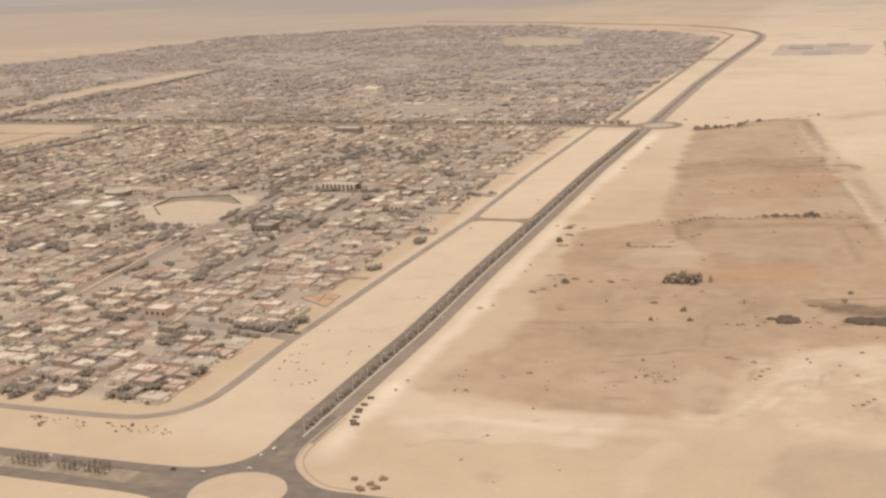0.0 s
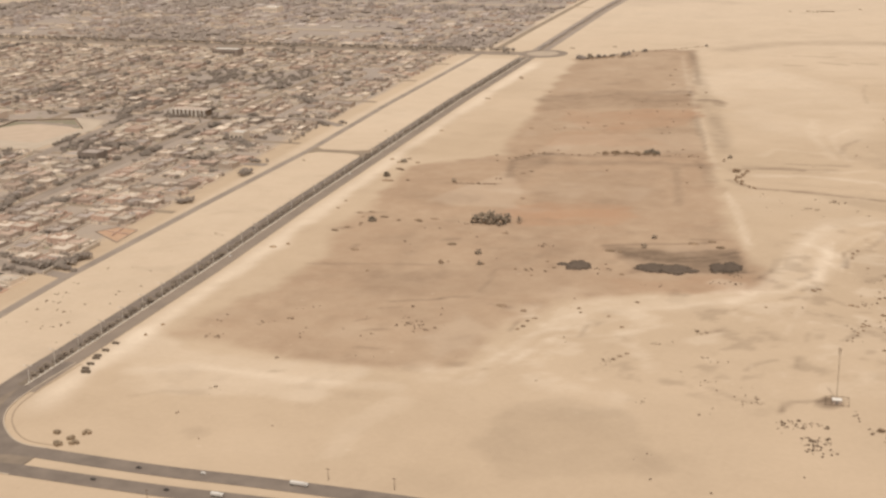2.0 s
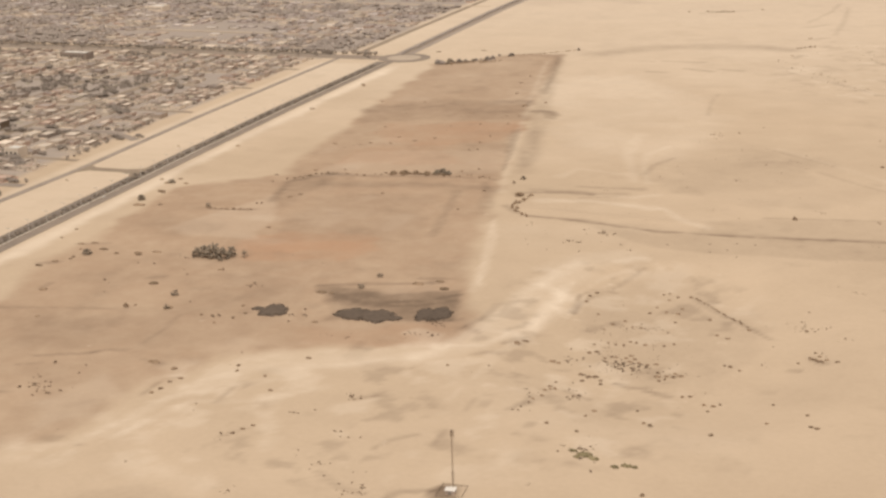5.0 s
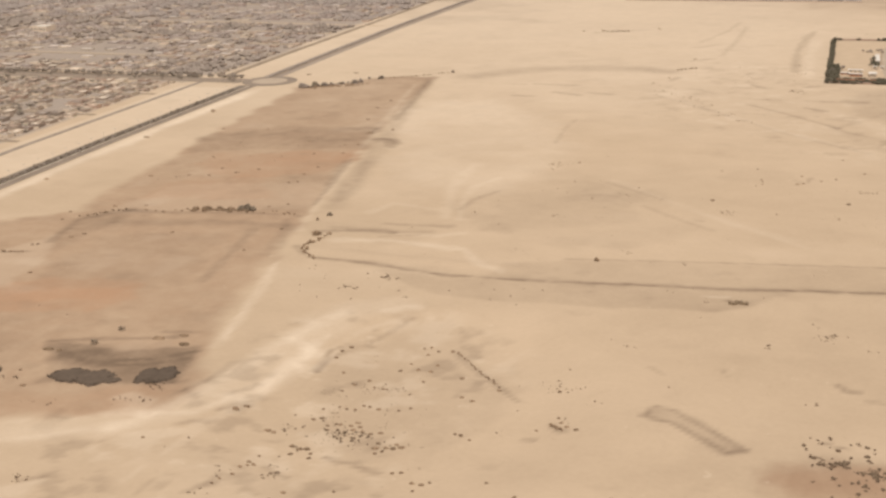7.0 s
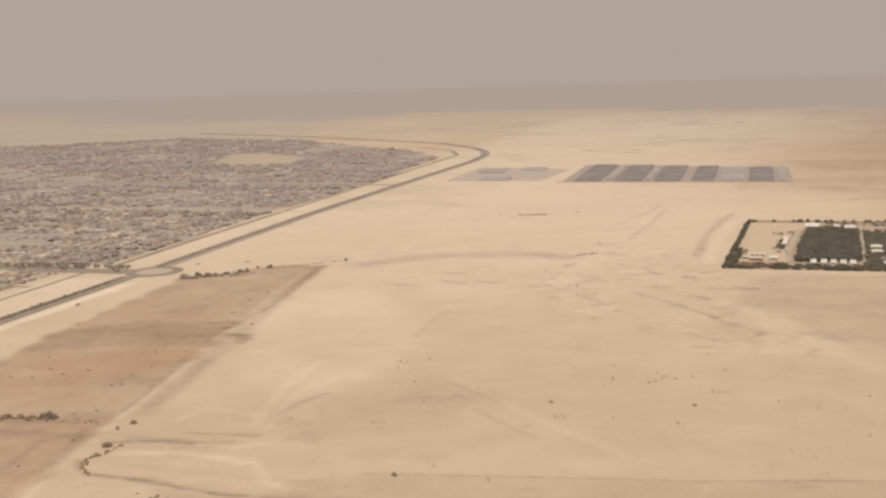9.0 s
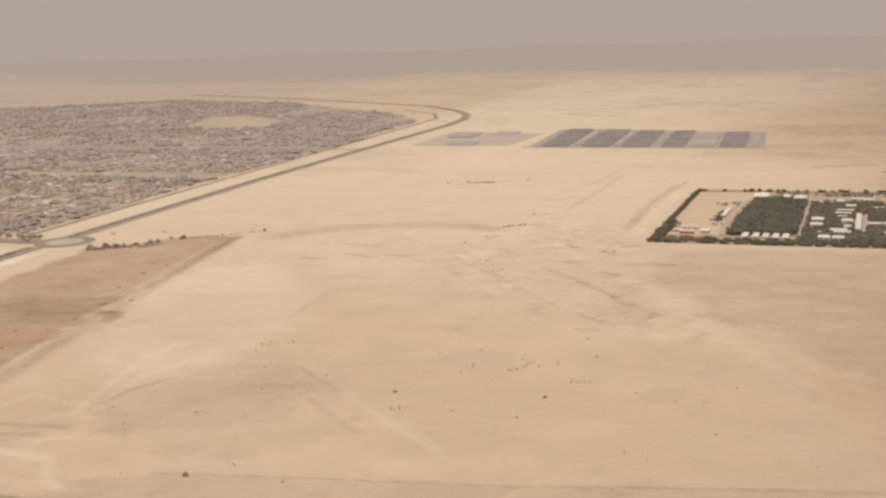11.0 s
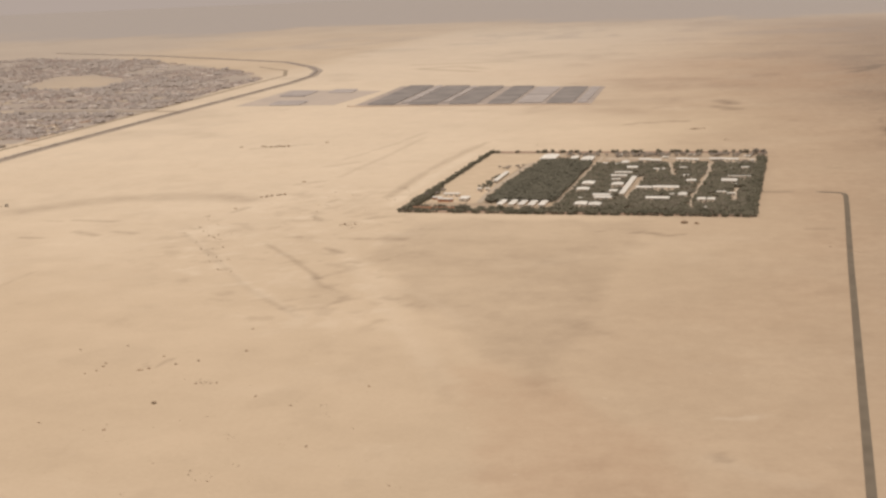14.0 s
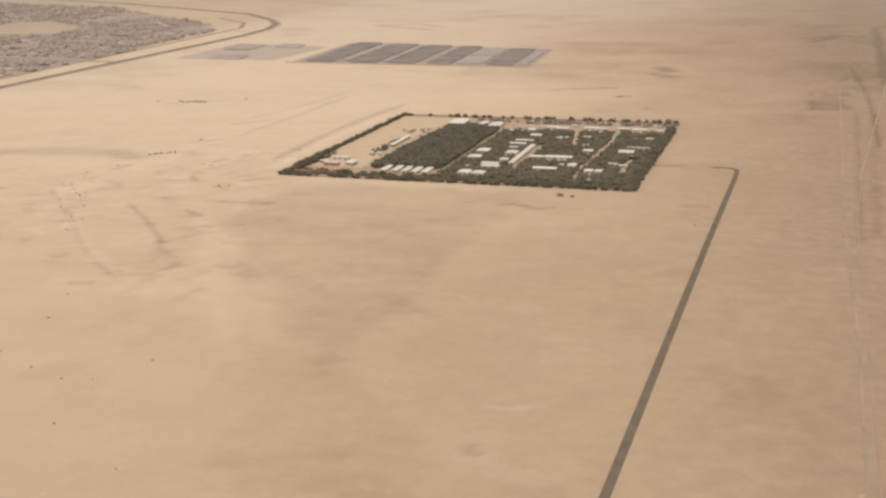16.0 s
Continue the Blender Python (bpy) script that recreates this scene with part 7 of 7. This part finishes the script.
def building(name, x, y, w, d, h, label, along_y=False, wall=None, roof=None):
    base = new(name, None)
    if along_y:
        w, d = d, w
    part("wall", bevelled("building_wall", (-w / 2, -d / 2, -0.2, w / 2, d / 2, h), wall or WALLS[2], 0.03), base)
    e, p = 0.3, h + min(w, d) * 0.05
    v = [(-w / 2 - e, -d / 2 - e, h), (w / 2 + e, -d / 2 - e, h), (w / 2 + e, d / 2 + e, h), (-w / 2 - e, d / 2 + e, h), (-w / 2 - e, 0, p), (w / 2 + e, 0, p)]
    if d > w:
        v[4], v[5] = (0, -d / 2 - e, p), (0, d / 2 + e, p)
        f = [(0, 3, 2, 1), (0, 1, 4), (2, 3, 5), (1, 2, 5, 4), (3, 0, 4, 5)]
    else:
        f = [(0, 3, 2, 1), (3, 0, 4), (1, 2, 5), (0, 1, 5, 4), (2, 3, 4, 5)]
    part("roof", mesh("building_roof", v, f, roof or WHITE), base)
    win = bevelled("building_window", (-0.4, -0.04, -0.3, 0.4, 0.04, 0.3), GLASS, 0.02)
    for k in range(min(4, max(1, int(w / 2.5)))):
        part("window", win, base, pose(-w / 2 + (k + 0.6) * w / (min(4, max(1, int(w / 2.5))) + 0.2), -d / 2 - 0.02, h * 0.6))
    part("door", bevelled("building_door", (-0.35, -0.05, 0, 0.35, 0.05, 1.0), STEEL, 0.02), base, pose(w * 0.42, -d / 2 - 0.02, 0.0))
    base.matrix_basis = pose(x, y, 0.09, 0, 0, 90 if along_y else 0)
    return tagged(base, label, "building", "compound buildings")


SHEDS = [(234, 996), (240, 996), (245.5, 995.5), (251, 995), (256.5, 995)]
BLDS = [(200, 1018, 9, 4), (210.5, 1006, 4.5, 9), (230, 1149, 9.5, 22), (271, 1055, 6.5, 10), (271, 1036, 6.5, 8), (284, 1019, 9, 6), (277, 994, 6, 9), (284.5, 993, 6, 9), (286, 1091, 10, 4), (285, 1080, 9, 5), (288, 1052, 6, 9), (288.5, 1031, 4, 6), (286, 1012, 9, 6), (304, 1043, 8, 6), (316, 1044, 14, 7), (315, 1012, 12, 6), (327, 1023, 4, 9)]
BLDS += [(338, 1010, 4, 6), (343, 1010, 3.5, 6), (349, 1067, 8, 9), (354, 1080, 13, 1.6), (328, 1065, 5, 6), (293, 1140, 7, 7), (300, 1137, 6, 6), (316, 1142, 7, 7), (323, 1140, 6, 5), (337, 1143, 8, 6), (346, 1141, 8, 6), (247, 1146, 4, 13), (256, 1143, 7, 17), (282, 1129, 4, 9), (289, 1110, 6, 7), (212, 1034, 2.5, 3), (216.5, 1034, 2.5, 3)]
for x, y in SHEDS:
    building("long_shed", x, y, 3.0, 13, 1.7, "long white-roofed shed under dark trees")
for x, y, w, d in BLDS:
    building("low_building", x, y, w, d * 0.85, 2.0, "low cream building with a white roof among dark trees")
building("long_building", 214.5, 1077, 2.2, 32, 1.6, "narrow cream building with a white roof beside a lane")
building("long_building", 294.3, 1050, 2.4, 56, 1.9, "narrow cream building with a white roof beside a lane")
rg = random.Random(41)
OUTHOUSES = []
while len(OUTHOUSES) < 20:
    x, y = rg.uniform(268, 362), rg.choice((rg.uniform(988, 1090), rg.uniform(1095, 1165)))
    if all(abs(x - a) > (w + 4) / 2 or abs(y - b) > (d + 8) / 2 for a, b, w, d in BLDS + OUTHOUSES) and abs(x - 294.3) > 4 and abs(x - 333.5) > 4 and abs(x - 263) > 5:
        OUTHOUSES.append((x, y, rg.uniform(1.6, 5.0), rg.uniform(1.6, 3.5)))
for x, y, w, d in OUTHOUSES:
    building("outhouse", x, y, w, d, rg.uniform(1.2, 1.7), "small cream outhouse with a pale roof among dark trees")
slab("compound_yard", [(186, 1000), (219, 1000), (216, 1062), (217, 1128), (228, 1150), (228, 1172), (186, 1172)], 0.13, VERGE, "pale sandy open yard inside the compound", "yard")
ORANGE_SHED = mat("terracotta_render", (0.38, 0.2, 0.12), (0.44, 0.24, 0.15), 2, 0.9)
building("low_building", 194, 1010, 5, 3, 1.3, "small terracotta outbuilding with a white roof", wall=ORANGE_SHED)

tagged(new("garden_wall", bevelled("garden_wall", (189, 979.6, -0.1, 212, 980.2, 2.0), ORANGE_SHED, 0.05)), "low terracotta wall inside the compound", "wall", kind="structure")
building("low_building", 200.5, 1003, 8, 3, 1.8, "small terracotta outbuilding with a white roof", wall=ORANGE_SHED)

occupied = np.array([(x, y, w / 2 + 0.7, d / 2 + 1.0) for x, y, w, d in BLDS] + [(x, y, w / 2 + 0.6, d / 2 + 1.2) for x, y, w, d in OUTHOUSES] + [(x, y, 2.4, 9) for x, y in SHEDS] + [(214.5, 1077, 2.5, 18), (294.3, 1050, 2.6, 31)])
LANES = [(220, 1001), (218, 1026), (219, 1082), (221, 1129)], [(263, 1000), (263, 1160)], [(333, 990), (332.5, 1033), (335, 1092)], [(297.5, 1012), (299, 1080)], [(354.5, 1012), (354, 1050)], [(308, 1138), (316, 1086)], [(333.4, 1135), (335, 1092)]


def grove(name, poly, gap, r, h, label, leaf=ORCHARD, tufts=8, seed=0, keep=1.0):
    rg = random.Random(seed)
    xs_, ys_ = [p[0] for p in poly], [p[1] for p in poly]
    gx, gy = np.meshgrid(np.arange(min(xs_), max(xs_), gap), np.arange(min(ys_), max(ys_), gap))
    x = gx.ravel() + np.array([rg.uniform(-0.4, 0.4) * gap for _ in range(gx.size)])
    y = gy.ravel() + np.array([rg.uniform(-0.4, 0.4) * gap for _ in range(gx.size)])
    ok = poly_d(x, y, poly) > 0
    for bx, by, hx, hy in occupied:
        ok &= ~((abs(x - bx) < hx) & (y < by + hy - 1.5) & (y > by - hy - 0.5))
    for ln in LANES:
        ok &= line_d(x, y, ln) > 1.9
    ok &= np.array([rg.random() < keep for _ in range(len(x))])
    return tree_mass(name, [(float(a), float(b), r * rg.uniform(0.8, 1.25), h * rg.uniform(0.75, 1.25)) for a, b in zip(x[ok], y[ok])], leaf, label, tufts, low=0.55)


grove("orchard_trees", [(224, 1000), (232, 1000), (263, 1004), (265, 1060), (265, 1100), (258, 1142), (228, 1138), (224, 1062)], 1.9, 1.4, 2.8, "dense dark orchard inside the compound", seed=1, tufts=9)
grove("garden_grove", [(264, 984), (366, 984), (366, 1132), (264, 1128)], 2.3, 1.5, 1.9, "dark garden trees between white-roofed buildings", GARDEN, seed=2, keep=0.58)
grove("dry_grove", [(264, 984), (366, 984), (366, 1136), (264, 1132)], 2.8, 1.5, 1.8, "brown-green garden trees between white-roofed buildings", ORCHARD_DRY, seed=8, keep=0.55)
grove("north_grove", [(240, 1158), (366, 1158), (366, 1170), (240, 1170)], 3.2, 1.5, 2.4, "sparse trees along the compound wall", LEAF, 8, 3, 0.55)
grove("yard_trees", [(204, 1108), (222, 1108), (222, 1124), (204, 1124)], 3.5, 1.2, 1.7, "small trees on bare compound soil", LEAF, 7, 4, 0.4)
grove("lane_trees", [(209, 1040), (214, 1036), (216.5, 1062), (212.5, 1096), (210, 1062)], 2.6, 1.2, 2.2, "small dark trees beside a compound lane", ORCHARD, 7, 5, 0.8)
rg = random.Random(9)
for name, a, b, gap, wide, h, keep in (("hedge_south", (x0 + 1, y0 + 1.5), (x1, y0 + 1.5), 1.2, 4.0, 2.1, 1), ("hedge_south_inner", (224, y0 + 7), (x1, y0 + 7), 1.5, 6.0, 2.2, 1), ("hedge_east", (x1 - 2, y0), (x1 - 2, y1 - 26), 1.3, 4.5, 2.8, 1),
                                       ("hedge_west", (x0 + 1.2, y0), (x0 + 1.2, y1), 2.2, 1.2, 2.2, 1), ("hedge_west_corner", (x0 + 4, y0 + 6), (x0 + 4, y0 + 60), 1.8, 5.0, 3.6, 0.9), ("hedge_north", (x0, y1 - 1), (x1, y1 - 1), 4.2, 0.8, 2.6, 0.85), ("hedge_yard_south", (x0 + 8, 983), (222, 983), 2.2, 3.0, 2.4, 0.7)):
    n = int(math.hypot(b[0] - a[0], b[1] - a[1]) / gap)
    spots = []
    for k in range(n):
        for _ in range(2 if wide > 2 else 1):
            if rg.random() < keep:
                t = (k + rg.random()) / n
                spots.append((a[0] + (b[0] - a[0]) * t + rg.uniform(-0.5, 0.5) * wide, a[1] + (b[1] - a[1]) * t + rg.uniform(-0.5, 0.5) * wide, rg.uniform(1.2, 1.8), h * rg.uniform(0.7, 1.2)))
    tree_mass(name, spots, GARDEN, "tall dark hedge of trees along the compound wall", 32, "hedge", 0.15, 0.65)
for i, (x, y) in enumerate([(346, 1128), (351, 1128), (355, 1129), (360, 1128), (364, 1172), (360, 1172), (364, 1166), (190, 1022), (187, 1030), (192, 1028), (186, 1014)]):
    plant(x, y, i, 1.15, "tall dark tree inside the walled compound", "compound trees", 0.08)


# ---- panel field ----
GREY_YARD = mat("grey_gravel", (0.31, 0.255, 0.22), (0.38, 0.31, 0.26), 18, 1.0)
def panel_field(xa, xb, ya, yb, label, face=PANEL):
    base = new("panel_array", None)
    s = Soup()
    s.add([(xa, 0, 0.5), (xb, 0, 0.5), (xb, 3.0, 1.7), (xa, 3.0, 1.7), (xa, 0, 0.42), (xb, 0, 0.42), (xb, 3.0, 1.62), (xa, 3.0, 1.62)], [(0, 1, 2, 3), (7, 6, 5, 4), (0, 4, 5, 1), (1, 5, 6, 2), (2, 6, 7, 3), (3, 7, 4, 0)])
    row = s.mesh("panel", face)
    legs = Soup()
    for k in range(5):
        x = xa + (xb - xa) * (k + 0.5) / 5
        legs.box(x - 0.08, 1.4, -0.2, x + 0.08, 1.6, 1.1)
    leg_me = legs.mesh("panel_stand", STEEL)
    y = ya
    while y < yb - 3:
        r = part("panel", row, base, pose(-0.06 * (y - ya), y, 0))
        part("stand", leg_me, r)
        y += 4.4
    return tagged(base, label, "panel array", "panel arrays")


def yard(name, outline, z, material, label):
    v = [(x, y, h) for h in (-0.2, z) for x, y in outline]
    return tagged(new(name, mesh(name, v, BOX_F, material)), label, "yard", kind="structure")


PALE_YARD = mat("pale_grey_gravel", (0.40, 0.33, 0.277), (0.45, 0.365, 0.30), 26, 1.0)
PANEL_PALE = mat("dusty_grey_panel", (0.29, 0.25, 0.23), (0.35, 0.3, 0.27), 14, 0.7, vary=0.15)
yard("panel_yard", [(-20, 1460), (206, 1460), (196, 1612), (-30, 1646)], 0.1, GREY_YARD, "grey gravel yard under the panel arrays")
for xa, xb, ya, yb in ((-8, 18, 1468, 1640), (33, 60, 1468, 1632), (72, 98, 1468, 1624), (109, 131, 1468, 1618), (164, 188, 1468, 1604)):
    panel_field(xa, xb, ya, yb, "dark grey panel array in long rows on sand")
for xa, xb, ya, yb in ((136, 159, 1474, 1606), (192, 200, 1472, 1600), (22, 29, 1480, 1634), (63, 68, 1480, 1626)):
    panel_field(xa, xb, ya, yb, "dusty pale grey panel array in short rows", PANEL_PALE)
tagged(new("yard_wall", bevelled("yard_wall", (-24, 1456.5, -0.2, 206, 1457.3, 1.2), WALLS[0], 0.05)), "low tan wall along the panel yard", "wall", kind="structure")
yard("gravel_patch", [(-146, 1472), (-44, 1474), (-38, 1600), (-150, 1622)], 0.1, PALE_YARD, "pale grey gravel ground beside the road")
panel_field(-112, -80, 1474, 1506, "low grey panel array beside the road", PANEL_PALE)
panel_field(-134, -106, 1552, 1602, "low grey panel array beside the road", PANEL_PALE)
panel_field(-92, -66, 1584, 1612, "low grey panel array beside the road", PANEL_PALE)


# ---- landmarks of the town ----
def column_block(x, y):
    base = new("columned_building", None)
    part("wall", bevelled("columned_wall", (-11, -4, -0.2, 11, 4, 3.6), BARK, 0.05), base)
    part("roof", bevelled("columned_roof", (-11.2, -4.0, 3.6, 11.2, 4.2, 3.8), WALLS[3], 0.05), base)
    fin = bevelled("column", (-0.5, -0.3, -0.2, 0.5, 0.3, 4.0), WHITE, 0.05)
    for k in range(9):
        part("column", fin, base, pose(-10.4 + 2.6 * k, -4.3, 0))
    base.matrix_basis = pose(x, y, 0)
    return tagged(base, "large building fronted by tall white columns", "building")


column_block(-303, 655)


def hall(x, y, w, d, h, wall, label, top=WHITE):
    base = new("hall", None)
    so = {"w": Soup(), "roof": Soup()}
    shell(so, "w", 0, 0, w, d, h, 0.5)
    part("wall", so["w"].mesh("hall_wall", wall), base)
    part("roof", so["roof"].mesh("hall_roof", top), base, label="flat roof behind a parapet")
    win = bevelled("hall_window", (-0.5, -0.05, -0.6, 0.5, 0.05, 0.6), GLASS, 0.03)
    for k in range(int(w / 2.5)):
        part("window", win, base, pose(-w / 2 + 1.4 + 2.5 * k, -d / 2 - 0.03, h * 0.55))
    base.matrix_basis = pose(x, y, 0, 0, 0, -2)
    return tagged(base, label, "building", "large town halls")


hall(-398, 872, 22, 9, 4.5, WALLS[3], "long brown public building beside the avenue")
hall(-416, 588, 13, 14, 2.0, WALLS[2], "large cream hall with a pale roof")
hall(-438, 590, 12, 12, 2.1, WALLS[2], "large cream hall with a pale roof")
hall(-496, 1142, 16, 14, 4.5, WALLS[2], "large pale hall among distant houses")
hall(-262, 402, 10, 8, 3.2, WALLS[1], "tall pinkish apartment house beside a street", ROOF)
hall(-243, 600, 8, 7, 4.5, WALLS[2], "tall cream house with dark windows")
ORANGE_SOIL = mat("orange_court_soil", (0.42, 0.27, 0.175), (0.48, 0.32, 0.215), 3, 1.0, vary=0.05)
COURT = [(-217.6, 434.6), (-212.4, 442.6), (-203, 441), (-201.6, 424.5)]
slab("walled_court", COURT, 0.14, ORANGE_SOIL, "orange earth court inside a low dark wall", "yard")
court = new("court_wall", None)
for (ax, ay), (bx, by) in zip(COURT, COURT[1:] + COURT[:1]):
    s = Soup()
    s.box(0, -0.12, -0.2, math.hypot(bx - ax, by - ay), 0.12, 0.4, turn=math.atan2(by - ay, bx - ax), at=(ax, ay, 0))
    part("panel", s.mesh("court_panel", WALLS[3]), court)
for ax, ay, bx, by in ((-214, 436.5, -206, 435), (-209.5, 441, -208, 431), (-206, 435, -202.8, 434.6)):
    s = Soup()
    s.box(0, -0.15, -0.2, math.hypot(bx - ax, by - ay), 0.15, 0.7, turn=math.atan2(by - ay, bx - ax), at=(ax, ay, 0))
    part("partition", s.mesh("court_partition", WALLS[1]), court, label="pinkish unfinished wall")
tagged(court, "low dark wall round an orange earth court", "wall")
hall(-291, 541, 11, 9, 4.6, BROWN_STONE, "tall dark brown building beside a town street", ROOF_GREY)
hall(-224.6, 548.6, 9.5, 3, 1.7, WALLS[2], "long low cream building with a pale roof")
APRON_SOIL = mat("trodden_pale_soil", (0.44, 0.36, 0.277), (0.52, 0.425, 0.325), 9, 1.0)
slab("yard_apron", APRON, 0.085, APRON_SOIL, "pale sandy open ground round the sports yard", "ground")
YARD_SOIL = mat("pinkish_yard_soil", (0.47, 0.365, 0.272), (0.53, 0.415, 0.312), 7, 1.0)
slab("yard_soil", YARD, 0.092, YARD_SOIL, "bare trodden soil of the sports yard", "yard")
slab("yard_grass", [(-391.5, 596), (-392.3, 616), (-362, 627), (-344, 607.5), (-348, 607), (-364, 618), (-385, 609)], 0.1, OLIVE, "dry olive grass strip along the yard fence", "grass")
fence = new("yard_fence", None)
fence_line = [(-373, 572), (-391, 593), (-393, 617), (-362, 628), (-342, 606)]
for (ax, ay), (bx, by) in zip(fence_line, fence_line[1:]):
    s = Soup()
    s.box(0, -0.1, -0.2, math.hypot(bx - ax, by - ay), 0.1, 0.9, turn=math.atan2(by - ay, bx - ax), at=(ax, ay, 0))
    part("panel", s.mesh("yard_panel", BARK), fence)
tagged(fence, "dark fence round a bare sandy sports yard", "fence")


def round_hall(x, y, r, h):
    """A drum-shaped hall with a dark glazed front and a wide cornice."""
    base = new("round_hall", None)
    part("wall", mesh("round_wall", *tube(r, r, -0.2, h, 20), BROWN_STONE), base)
    part("cornice", mesh("round_cornice", *tube(r + 0.35, r + 0.35, h, h + 0.4, 20), WALLS[2]), base, label="cream projecting cornice")
    part("roof", mesh("round_roof", *tube(r - 0.5, r - 1.2, h + 0.4, h + 0.75, 20), ROOF), base, label="sun-bleached shallow roof")
    base.matrix_basis = pose(x, y, 0)
    return tagged(base, "round dark-walled hall with a cream cornice", "building")


round_hall(-434.5, 622, 7.5, 2.6)
hall(-424, 633, 30, 6, 2.2, WALLS[2], "long cream building behind the round hall", ROOF)
hall(-409, 622, 7, 7, 3.4, WALLS[0], "tan block beside the sports yard", ROOF)
for src in tree_kinds + median_kinds + palm_kinds:
    if src.name not in tree_used:
        for o in (*src.children_recursive, src):
            bpy.data.objects.remove(o)
